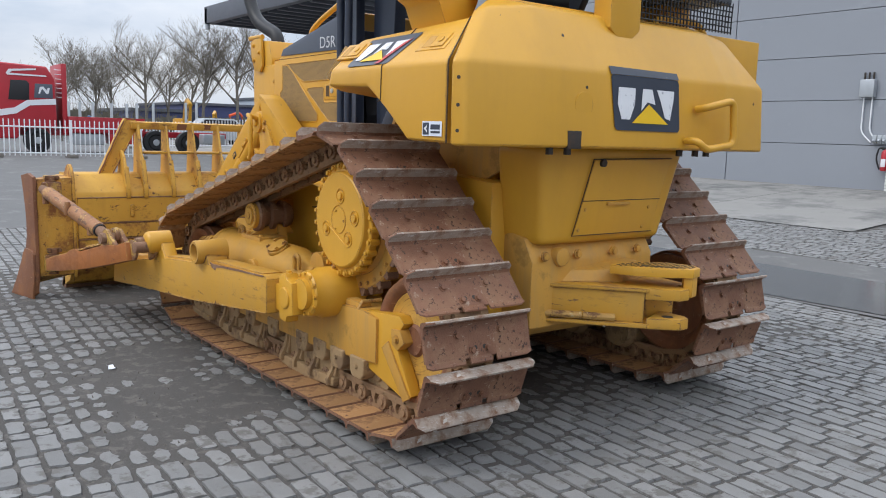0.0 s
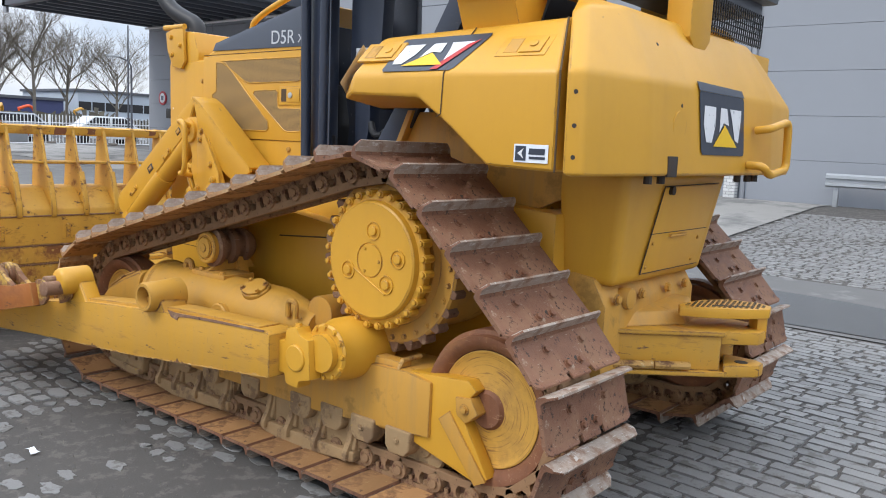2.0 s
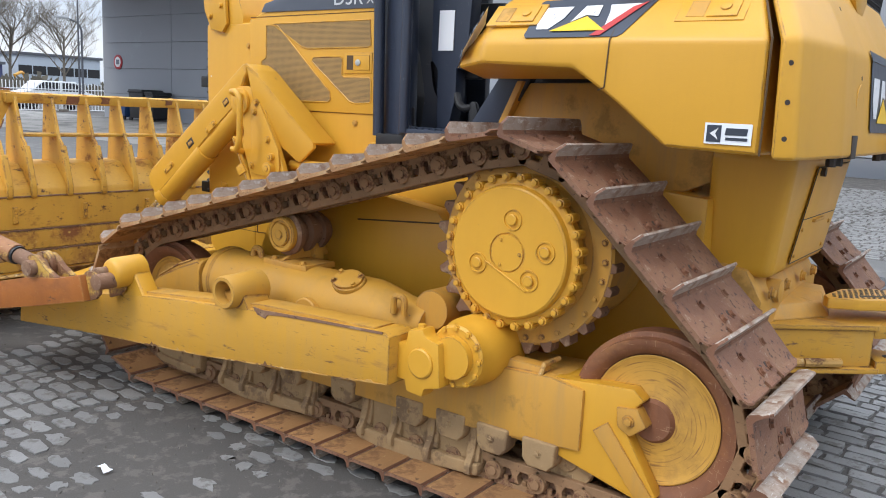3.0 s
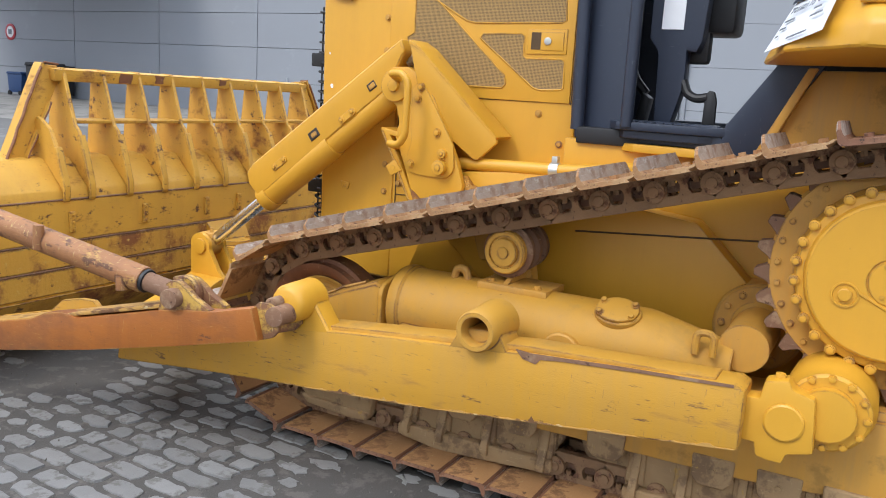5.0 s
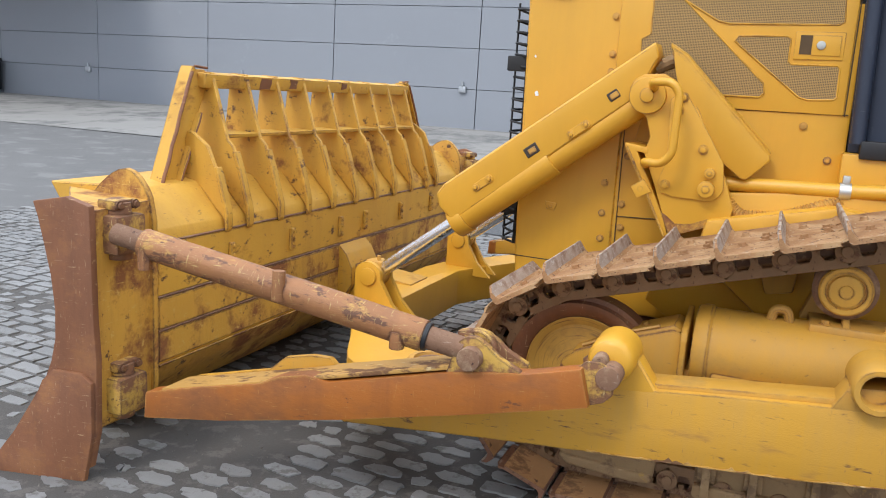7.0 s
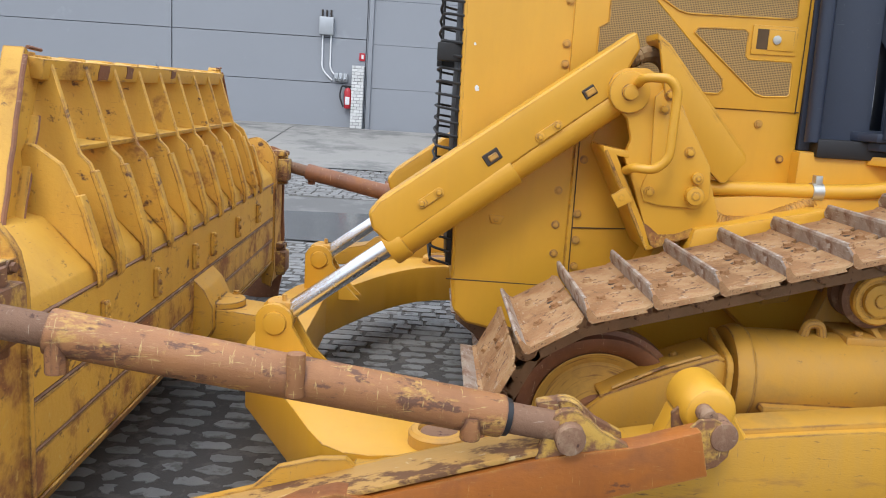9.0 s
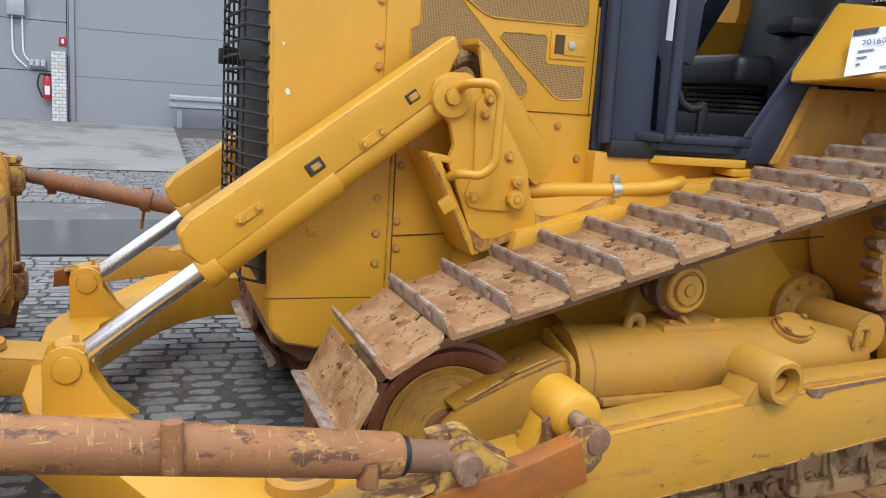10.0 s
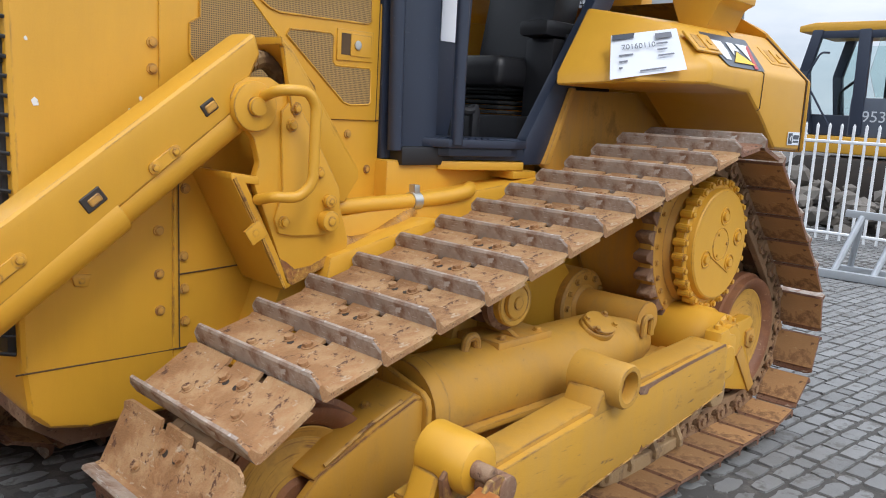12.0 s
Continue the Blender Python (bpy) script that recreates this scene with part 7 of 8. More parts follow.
    box(bm, (-0.86, -1.462, 1.86), (-0.45, -0.80, 2.182), 0.012)
    part("side_box", bm, "paint", rb)
    # roof post feet
    for s in (1, -1):
        bm = B()
        prism(bm, [(0.76 * s, 2.06), (0.90 * s, 2.06), (0.95 * s, 2.18), (1.0 * s, 2.20), (1.0 * s, 2.6), (0.70 * s, 2.6), (0.70 * s, 2.20)], "x", -0.66, -0.36, 0.02)
        part("roof_post", bm, "paint", rb)
    bm = B()
    prism(bm, [(0.17, 2.10), (0.17, 2.75), (-0.06, 2.75), (-0.06, 2.10), (0.0, 2.05), (0.11, 2.05)], "x", -1.06, -0.94, 0.012)
    part("post_foot", bm, "paint", rb)
    # wire screen basket over the top
    bm = B()
    box(bm, (-0.95, -1.0, 2.35), (-0.50, -0.06, 2.42), 0.01)
    box(bm, (-1.02, -1.06, 2.42), (-0.50, -0.02, 2.50), 0.02)
    sc = part("screen_frame", bm, "canopy", rb, "dark frame with an expanded-metal screen")
    bm = B()
    for k in range(32):
        tube(bm, [(-0.955, -1.0 + 0.03 * k, 2.18), (-0.965, -0.985 + 0.03 * k, 2.27), (-0.96, -1.0 + 0.03 * k, 2.36)], 0.004, 5)
    for k in range(6):
        tube(bm, [(-0.958, -1.0, 2.19 + 0.03 * k), (-0.958, -0.06, 2.19 + 0.03 * k)], 0.004, 5)
    part("mesh_screen", bm, "black", sc)
    # tool box below
    bm = B()
    solid(bm, [(-0.675, 0.565, 1.50), (-1.0, 0.535, 1.50), (-1.0, -0.58, 1.50), (-0.675, -0.62, 1.50), (-0.665, 0.505, 0.99), (-0.93, 0.455, 0.985), (-0.93, -0.48, 0.985), (-0.665, -0.52, 0.99)],
          [(0, 1, 5, 4), (1, 2, 6, 5), (2, 3, 7, 6), (3, 0, 4, 7), (0, 3, 2, 1), (4, 5, 6, 7)], 0.045, 4)
    tk = part("tool_box", bm, "paint", dozer, "yellow rear box with a locked door")
    bm = B()
    t = B()
    prism(t, [(0.16, 1.43), (-0.46, 1.44), (-0.38, 1.03), (0.24, 1.03)], "x", 0.0, 0.008, 0.004)
    for v in t.verts:
        v.co.x = -1.0 - 0.004 + (1.50 - v.co.z) * 0.136 - v.co.x
    absorb(bm, t)
    dr = part("box_door", bm, "paint", tk)
    bm = B()
    def on(y, z, d=0.012):
        return (-1.0 - d + (1.50 - z) * 0.136, y, z)
    tube(bm, [on(0.17, 1.435), on(-0.46, 1.445)], 0.0025, 6)
    tube(bm, [on(0.17, 1.435), on(0.25, 1.03)], 0.0025, 6)
    tube(bm, [on(0.25, 1.03), on(-0.39, 1.03)], 0.0022, 6)
    tube(bm, [on(0.215, 1.215), on(-0.42, 1.215)], 0.0022, 6)
    rod(bm, on(0.104, 1.416, 0.01), on(0.104, 1.416, 0.03), 0.020, seg=14)
    part("door_lock", bm, "dark", dr)
    bm = B()
    box(bm, (-0.984, -0.16, 1.19), (-0.955, 0.02, 1.205), 0.003)
    part("pull", bm, "dusty", dr)
    for y, z in ((0.18, 1.17), (-0.33, 1.17), (0.21, 1.06), (-0.30, 1.06)):
        bm = B()
        bolt(bm, on(y, z), (-1, 0, 0), 0.008, 0.006)
        part("bolt", bm, "dusty", dr)
    for s in (1, -1):
        bm = B()
        prism(bm, [(0.34 * s, 1.145), (0.49 * s, 1.145), (0.50 * s, 1.36), (0.34 * s, 1.38)], "x", -0.585, -0.560, 0.006)
        for z in (1.30, 1.245, 1.19):
            bolt(bm, (-0.585, 0.455 * s, z), (-1, 0, 0), 0.011, 0.010)
        part("side_bracket", bm, "paint", rb)
    # transmission case and hitch
    bm = B()
    prism(bm, [(-0.50, 0.5), (-0.50, 1.1), (-0.85, 1.02), (-0.92, 0.90), (-0.92, 0.55), (-0.8, 0.48)], "y", -0.45, 0.50, 0.02)
    rod(bm, (-0.88, 0.30, 0.92), (-0.945, 0.30, 0.92), 0.05, seg=20, bevel=0.01)
    for y in (0.42, 0.18, -0.1, -0.3):
        bolt(bm, (-0.93, y, 0.93), (-1, 0, 0), 0.02, 0.02)
    part("rear_case", bm, "dusty", dozer)
    # drawbar hitch: web between two flanges, sloped cover, lugs and a perforated step
    bm = B()
    prism(bm, [(-0.60, 0.50), (-0.80, 0.47), (-1.285, 0.03), (-1.30, -0.30), (-0.60, -0.40)], "z", 0.765, 0.785, 0.004)
    prism(bm, [(-0.60, 0.49), (-0.79, 0.46), (-1.27, 0.025), (-1.245, 0.0), (-0.78, 0.42), (-0.60, 0.45)], "z", 0.60, 0.766, 0.003)
    prism(bm, [(-0.60, 0.51), (-0.81, 0.48), (-1.305, 0.035), (-1.30, -0.25), (-0.60, -0.40)], "z", 0.58, 0.602, 0.004)
    prism(bm, [(-1.20, -0.03), (-1.20, -0.05), (-1.22, -0.28), (-1.20, -0.28)], "z", 0.60, 0.766, 0.002)
    hi = part("hitch", bm, "arm_paint", dozer, "yellow welded drawbar hitch with chipped edges")
    bm = B()
    solid(bm, [(-0.60, 0.44, 0.865), (-0.82, 0.38, 0.845), (-1.04, 0.0, 0.845), (-1.0, -0.22, 0.88), (-0.60, -0.22, 0.90),
               (-0.60, 0.49, 0.785), (-0.83, 0.44, 0.785), (-1.085, 0.0, 0.785), (-1.04, -0.24, 0.785), (-0.60, -0.24, 0.785)],
          [(0, 1, 2, 3, 4), (5, 9, 8, 7, 6), (0, 5, 6, 1), (1, 6, 7, 2), (2, 7, 8, 3), (3, 8, 9, 4), (4, 9, 5, 0)], 0.008, 2)
    part("slope_cover", bm, "dusty", hi)
    bm = B()
    prism(bm, [(-1.27, 0.02), (-1.395, -0.10), (-1.40, -0.17), (-1.36, -0.20), (-1.20, -0.20)], "z", 0.725, 0.784, 0.006)
    part("upper_lug", bm, "arm_paint", hi)
    bm = B()
    prism(bm, [(-1.29, 0.03), (-1.41, -0.10), (-1.405, -0.17), (-1.36, -0.20), (-1.20, -0.20)], "z", 0.575, 0.632, 0.006)
    lug = part("lower_lug", bm, "arm_paint", hi)
    # hole mouth as a dark disc, the shade in it painted
    bm = B()
    rod(bm, (-1.325, -0.10, 0.625), (-1.325, -0.10, 0.6335), 0.030, seg=18)
    part("pin_hole", bm, "dark", lug)
    dv = Vector((-0.48, -0.44, 0)).normalized()
    nv = Vector((-0.676, 0.737, 0))
    for a, b in ((0.12, 0.33), (0.335, 0.50)):
        bm = B()
        p, q = Vector((-0.80, 0.465, 0.625)) + dv * a, Vector((-0.80, 0.465, 0.625)) + dv * b
        rod(bm, p + nv * 0.008, q + nv * 0.008, 0.020, seg=8, bevel=0.004)
        for k in range(5):
            c = p.lerp(q, (k + 0.5) / 5) + nv * 0.012
            rod(bm, c + Vector((0, 0, -0.014)) - dv * 0.012, c + Vector((0, 0, 0.018)) + dv * 0.012, 0.006, seg=6)
        part("tooth_strip", bm, "scuff", hi)
    # step with rows of punched dimples and a raised flap
    plan = [(-1.09, 0.10), (-1.20, 0.045), (-1.34, -0.09), (-1.405, -0.19), (-1.385, -0.27), (-1.31, -0.315), (-1.17, -0.27), (-1.09, -0.15), (-1.06, 0.05)]
    bm = B()
    prism(bm, plan, "z", 0.84, 0.887, 0.006)
    sp = part("step_plate", bm, "paint", hi, "yellow non-slip step with punched holes")
    bm = B()
    prism(bm, [(-1.36, -0.17), (-1.395, -0.20), (-1.375, -0.265), (-1.32, -0.29), (-1.29, -0.25)], "z", 0.735, 0.845, 0.006)
    part("step_leg", bm, "paint", sp)
    # slot as a dark plate whose colour stands for its shade
    bm = B()
    prism(bm, [(-1.19, -0.03), (-1.34, -0.165), (-1.33, -0.18), (-1.18, -0.06)], "z", 0.8868, 0.8885)
    part("slot", bm, "dark", sp)
    inside = lambda x, y: all(((b[0] - a[0]) * (y - a[1]) - (b[1] - a[1]) * (x - a[0])) > 0.018 * math.hypot(b[0] - a[0], b[1] - a[1]) for a, b in zip(plan, plan[1:] + plan[:1]))
    # punched holes as dark discs, painted as the shade inside them
    bm = B()
    for k in range(-12, 13):
        for j in range(-8, 9):
            c = Vector((-1.23, -0.10, 0.886)) + dv * (0.026 * k + 0.013 * (j % 2)) + nv * 0.023 * j
            if inside(c.x, c.y) or inside(c.x, c.y):
                rod(bm, c, c + Vector((0, 0, 0.0022)), 0.0085, seg=8)
    tagged(part("tread_dimple", bm, "dark", sp), kind="stuff")


for FLIP[0] in (False, True):
    FAR_SHIFT = FAR_TRACK_SHIFT
    wheel_idler(REAR[0], REAR[1], REAR[2] - 0.068, "rear idler wheel, yellow rubbed to rust")
    wheel_idler(FRONT[0], FRONT[1], FRONT[2] - 0.068, "front idler wheel, scraped yellow and rust")
    final_drive()
    carrier_roller()
    track_frame()
    FAR_SHIFT = 0.0
    push_arm()
    braces()
    lift_cylinder()
    pivot_bracket()
    fender()
FLIP[0] = False
track(1)
track(-1)
hull()
engine_housing()
cab()
rear_body()
c_frame()
blade()


# ---- far side of the yard ----
def tractor_unit():
    """The red lorry behind the far fence: cab, chassis, wheels."""
    t = thing("lorry", "red lorry with a high cab parked behind the fence", "lorry", at=(32.6, -2.55, ground_z(33, -2)))
    bm = B()
    prism(bm, [(2.3, 0.55), (2.35, 2.0), (2.25, 3.25), (1.7, 3.5), (-1.0, 3.38), (-1.28, 2.9), (-1.32, 0.95), (0.0, 0.95), (0.1, 0.55)], "x", -1.2, 1.2, 0.10, 3)
    cabin = part("cab_body", bm, "red", t)
    bm = B()
    prism(bm, [(0.40, 2.05), (-0.33, 2.05), (-0.35, 2.70), (-0.25, 2.80), (0.30, 2.80)], "x", -1.225, -1.19, 0.01)
    part("side_window", bm, "black", cabin)
    bm = B()
    prism(bm, [(-0.50, 2.15), (-1.18, 2.15), (-1.18, 2.70), (-0.55, 2.70)], "x", -1.215, -1.19, 0.01)
    part("emblem", bm, "slate_plate", cabin)
    bm = B()
    prism(bm, [(-0.66, 2.32), (-0.72, 2.32), (-0.80, 2.52), (-0.95, 2.32), (-1.02, 2.32), (-1.08, 2.55), (-1.0, 2.55), (-0.97, 2.44), (-0.84, 2.60), (-0.72, 2.58)], "x", -1.222, -1.214)
    part("mark", bm, "steel_white", cabin)
    bm = B()
    prism(bm, [(1.6, 1.50), (0.2, 1.75), (-0.25, 2.05), (-1.28, 2.15), (-1.29, 1.92), (-0.35, 1.85), (0.15, 1.52), (1.6, 1.25)], "x", -1.225, -1.2)
    part("stripe", bm, "steel_white", cabin)
    bm = B()
    prism(bm, [(0.45, 3.05), (0.35, 3.20), (-0.6, 3.28), (-0.62, 3.22), (0.25, 3.13), (0.32, 3.05), (-0.95, 3.03), (-0.97, 2.98), (0.40, 2.98)], "x", -1.225, -1.2)
    part("stripe", bm, "steel_white", cabin)
    bm = B()
    box(bm, (-1.0, -1.75, 0.75), (1.0, -1.55, 3.55), 0.03)
    part("headboard", bm, "red", t)
    for k in range(7):
        bm = B()
        box(bm, (-1.0, -1.42 + 0.02 * k, 2.2 + 0.18 * k), (-0.96, -1.36, 2.24 + 0.18 * k))
        box(bm, (-1.0, -1.56, 2.2 + 0.18 * k), (-0.96, -1.36, 2.225 + 0.18 * k))
        part("grid_bar", bm, "steel_white", t)
    bm = B()
    box(bm, (-0.45, -8.6, 0.70), (0.45, 1.6, 0.95), 0.02)
    part("chassis", bm, "red", t)
    bm = B()
    box(bm, (-1.15, -4.75, 0.85), (1.15, -1.75, 1.48), 0.02)
    for k in range(6):
        box(bm, (-1.165, -4.70 + 0.52 * k, 0.87), (-1.15, -4.62 + 0.52 * k, 1.46))
    part("side_board", bm, "red", t)
    for y0, y1, z0, z1, mat in ((-3.1, -1.9, 0.35, 0.80, "galv"), (-4.6, -3.3, 0.40, 0.85, "red"), (-8.3, -7.3, 0.45, 0.9, "galv")):
        bm = B()
        box(bm, (-1.1, y0, z0), (-0.5, y1, z1), 0.06, 3)
        part("tank", bm, mat, t)
    for y in (-0.60, -5.2, -6.6):
        bm = B()
        lathe(bm, [(-1.2, 0.0), (-1.2, 0.28), (-1.15, 0.30), (-1.2, 0.36), (-1.18, 0.49), (-0.9, 0.50), (-0.9, 0.0)], (0, y, 0.5), (1, 0, 0), 24)
        w = part("wheel", bm, "rubber", t)
        bm = B()
        lathe(bm, [(-1.21, 0.0), (-1.21, 0.10), (-1.17, 0.24), (-1.16, 0.27)], (0, y, 0.5), (1, 0, 0), 20)
        part("rim", bm, "galv", w)


tractor_unit()


def van(x, y, turn, mat, label, long=4.3, high=1.5):
    v = thing("car", label, "car", "cars behind the far fence")
    v.matrix_basis = pose(x, y, ground_z(x, y), 0, 0, turn)
    L = long / 2
    bm = B()
    prism(bm, [(-L, 0.3), (-L, 0.85), (-L * 0.75, high * 0.64), (-L * 0.45, high), (L * 0.35, high), (L * 0.62, high * 0.66), (L * 0.95, high * 0.55), (L, 0.3)], "y", -0.85, 0.85, 0.08, 2)
    part("car_body", bm, mat, v)
    bm = B()
    prism(bm, [(-L * 0.66, high * 0.66), (-L * 0.43, high * 0.95), (L * 0.33, high * 0.95), (L * 0.56, high * 0.67)], "y", -0.87, 0.87)
    part("window", bm, "black", v)
    for px in (-L * 0.62, L * 0.62):
        for s in (-1, 1):
            bm = B()
            rod(bm, (px, s * 0.70, 0.32), (px, s * 0.88, 0.32), 0.32, seg=16, bevel=0.03)
            part("wheel", bm, "rubber", v)


van(41.5, -14.2, 84, "galv", "silver parked car behind the white fence")
van(40.5, -18.6, 84, "steel_white", "white parked car behind the white fence")


def yard_machine(x, y, turn, label, mat="paint", s=1.0):
    e = thing("excavator", label, "excavator", "machines in the far yard")
    e.matrix_basis = pose(x, y, ground_z(x, y), 0, 0, turn) @ Matrix.Diagonal((s, s, s, 1))
    for k in (-1, 1):
        bm = B()
        prism(bm, [(-1.4, -0.03), (-1.6, 0.35), (-1.3, 0.7), (1.3, 0.7), (1.6, 0.35), (1.4, -0.03)], "y", k * 0.8, k * 1.2, 0.05)
        part("crawler", bm, "rubber", e)
    bm = B()
    prism(bm, [(-1.7, 0.85), (-1.6, 1.9), (-0.4, 1.95), (-0.3, 1.5), (1.0, 1.4), (1.0, 0.85)], "y", -1.1, 1.1, 0.08)
    part("house", bm, mat, e)
    bm = B()
    prism(bm, [(-0.2, 1.4), (-0.2, 2.7), (0.7, 2.7), (0.95, 1.4)], "y", 0.2, 1.1, 0.06)
    part("operator_cab", bm, "navy", e)
    bm = B()
    tube(bm, bend([(0.7, -0.3, 1.4), (2.2, -0.3, 3.9), (4.2, -0.3, 3.2)], 0.8), 0.22, 8)
    part("boom", bm, mat, e)
    bm = B()
    tube(bm, [(4.2, -0.3, 3.4), (3.7, -0.3, 1.2)], 0.15, 8)
    prism(bm, [(3.5, 1.2), (4.0, 1.2), (4.1, 0.6), (3.6, 0.4), (3.2, 0.7)], "y", -0.7, 0.1, 0.04)
    part("bucket_arm", bm, mat, e)


yard_machine(66, -21.2, 170, "yellow excavator far behind the fence", "paint", 0.85)
yard_machine(100, -37.5, 150, "yellow excavator standing in the far yard", "paint", 0.8)
yard_machine(101, -42.5, 100, "orange excavator standing in the far yard", "orange", 0.8)
yard_machine(99, -47.5, 120, "yellow excavator beside far halls", "paint", 0.8)
yard_machine(62, -12.0, 190, "small blue machine parked behind the trees", "blue", 0.45)


def far_building(x0, x1, y0, y1, h, mat, label, rows, cols):
    b = thing("industrial_building", label, "building", "far industrial buildings", at=(0, 0, 0))
    bm = B()
    box(bm, (x0, y0, -0.5), (x1, y1, h))
    part("wall", bm, mat, b)
    bm = B()
    box(bm, (x0 - 0.3, y0 - 0.3, h), (x1 + 0.3, y1 + 0.3, h + 0.35))
    part("roof", bm, "canopy", b)
    for r in range(rows):
        for c in range(cols):
            yy = y0 + (y1 - y0) * (c + 0.5) / cols
            bm = B()
            box(bm, (x0 - 0.05, yy - 0.9, 1.3 + 2.3 * r), (x0 + 0.02, yy + 0.9, 2.5 + 2.3 * r))
            part("window", bm, "black", b)


far_building(110, 130, -49, -36, 4.6, "far_blue", "low blue clad warehouse behind the trees", 0, 0)
far_building(112, 130, -64, -52, 6.2, "far_grey", "pale office block with rows of windows", 2, 6)
far_building(95, 112, -32, -25, 3.2, "far_blue", "long low dark building beyond the trees", 0, 0)

# woods and scrub on the skyline
bm = B()
r = random.Random(8)
for k in range(15000):
    y = r.uniform(-75, 60) if k < 8000 else r.uniform(-24, 24)
    x = 80 + r.uniform(-4, 10)
    h = (r.uniform(0.8, 3.0) if k < 8000 else 1.2 + 4.6 * r.random() ** 1.6) * (0.7 + 0.5 * abs(noise.noise((y * 0.15, 0, 3))))
    w = r.uniform(0.015, 0.05)
    a = [bm.verts.new((x + r.uniform(-w, w), y + r.uniform(-w, w), 0.2 + h * f)) for f in (0, 0)]
    b = [bm.verts.new((x + r.uniform(-0.6, 0.6), y + r.uniform(-0.9, 0.9), 0.2 + h * r.uniform(0.7, 1.2))) for f in (0, 0)]
    if k >= 8000:
        # slender stems of the wood behind
        b[0].co.y = y + r.uniform(-1.3, 1.3)
        b[1].co = b[0].co + Vector((0, 0.012, 0))
    bm.faces.new((a[0], a[1], b[1], b[0]))
hedge = finish("scrub", bm, "far_hedge", None)
tagged(hedge, "bare brown scrub along the skyline", "scrub", kind="stuff")
bm = B()
for (x, ya, yb, h) in ((84, -24, 60, 1.9), (90, -24, 60, 2.6)):
    n = 900
    lo = [bm.verts.new((x, ya + (yb - ya) * k / n, -0.5)) for k in range(n + 1)]
    hi = [bm.verts.new((x, ya + (yb - ya) * k / n, h * (0.85 + 0.35 * noise.noise((k * 0.03, x, 0)) + 0.22 * noise.noise((k * 0.21, x, 4)) + 0.16 * noise.noise((k * 0.77, x, 8))))) for k in range(n + 1)]
    for k in range(n):
        bm.faces.new((lo[k], lo[k + 1], hi[k + 1], hi[k]))
back = finish("backdrop_woods", bm, "far_hedge", None)
tagged(back, "low brown line of far woods", "backdrop", kind="structure")


def street_lamp(x, y, h, arm):
    lp = thing("street_lamp", "tall grey street lamp in the far yard", "street lamp", "far street lamps", at=(x, y, ground_z(x, y)))
    bm = B()
    tube(bm, bend([(0, 0, 0), (0, 0, h), (0, arm, h + 0.25)], 0.5) if arm else [(0, 0, 0), (0, 0, h)], 0.055, 8, 0.035)
    part("pole", bm, "canopy", lp)
    bm = B()
    box(bm, (-0.12, arm - 0.05, h + 0.18), (0.12, arm + 0.55, h + 0.30), 0.03)
    part("lantern", bm, "galv", lp)


street_lamp(37.0, -18.2, 6.1, 0.0)
street_lamp(37.4, -18.6, 4.3, 0.75)

# ---- behind the fence at the rear of the machine ----
ld = thing("track_loader", "yellow loader with a dark glazed cab behind the fence", "loader", at=(0, 0.85, 0))
bm = B()
prism(bm, [(-4.6, 3.50), (-4.6, 3.62), (-4.3, 3.68), (0.4, 3.68), (0.5, 3.60), (0.5, 3.50)], "x", -14.9, -13.0, 0.04)
part("cab_roof", bm, "paint", ld)
for a, b, c in (((-4.40, 2.75), (-4.22, 3.52), 0.10), ((-4.24, 1.58), (-4.40, 2.75), 0.10), ((-3.33, 1.58), (-3.37, 3.52), 0.11), ((-1.9, 1.58), (-1.9, 3.52), 0.11), ((0.1, 1.55), (0.1, 3.52), 0.11)):
    for x in (-13.05, -14.85):
        bm = B()
        prism(bm, [(a[0] - c, a[1]), (a[0] + c, a[1]), (b[0] + c, b[1] + 0.02), (b[0] - c, b[1] + 0.02)], "x", x - 0.07, x + 0.07, 0.03)
        part("cab_post", bm, "navy", ld)
bm = B()
box(bm, (-13.12, -4.3, 3.38), (-13.0, 0.2, 3.52), 0.02)
part("head_rail", bm, "navy", ld)
for y0, y1, z0 in ((-4.32, -3.44, 1.95), (-3.22, -2.0, 2.30)):
    bm = B()
    prism(bm, [(y0 + 0.15, z0), (y0, 2.75), (y0 + 0.12, 3.4), (y1, 3.4), (y1, z0)], "x", -13.06, -13.04)
    part("pane", bm, "glass", ld)
    bm = B()
    prism(bm, [(y0 + 0.1, 2.0), (y0, 2.75), (y0 + 0.12, 3.4), (y1, 3.4), (y1, 2.0)], "x", -14.86, -14.84)
    part("pane", bm, "glass", ld)
bm = B()
box(bm, (-14.8, -4.22, 1.55), (-13.10, -3.3, 1.95), 0.03)
part("cab_base", bm, "navy", ld)
bm = B()
box(bm, (-14.8, -3.48, 1.55), (-13.02, 0.4, 2.28), 0.03)
side = part("side_panel", bm, "slate_plate", ld)
lettering("953C", (-13.012, -3.25, 1.84), 0.29, "letter", side, Matrix(((0, 0, 1, 0), (1, 0, 0, 0), (0, 1, 0, 0), (0, 0, 0, 1))))
bm = B()
box(bm, (-14.5, -3.2, 2.28), (-14.1, -2.6, 3.0), 0.1)
part("backrest", bm, "orange", ld)
bm = B()
tube(bm, bend([(-13.7, -3.9, 1.95), (-13.75, -3.95, 2.4), (-13.9, -3.6, 2.75)], 0.1), 0.03, 8)
part("control_lever", bm, "black", ld)
bm = B()
box(bm, (-14.9, -4.2, 1.22), (-12.95, 1.0, 1.55), 0.05)
part("deck", bm, "paint", ld)
bm = B()
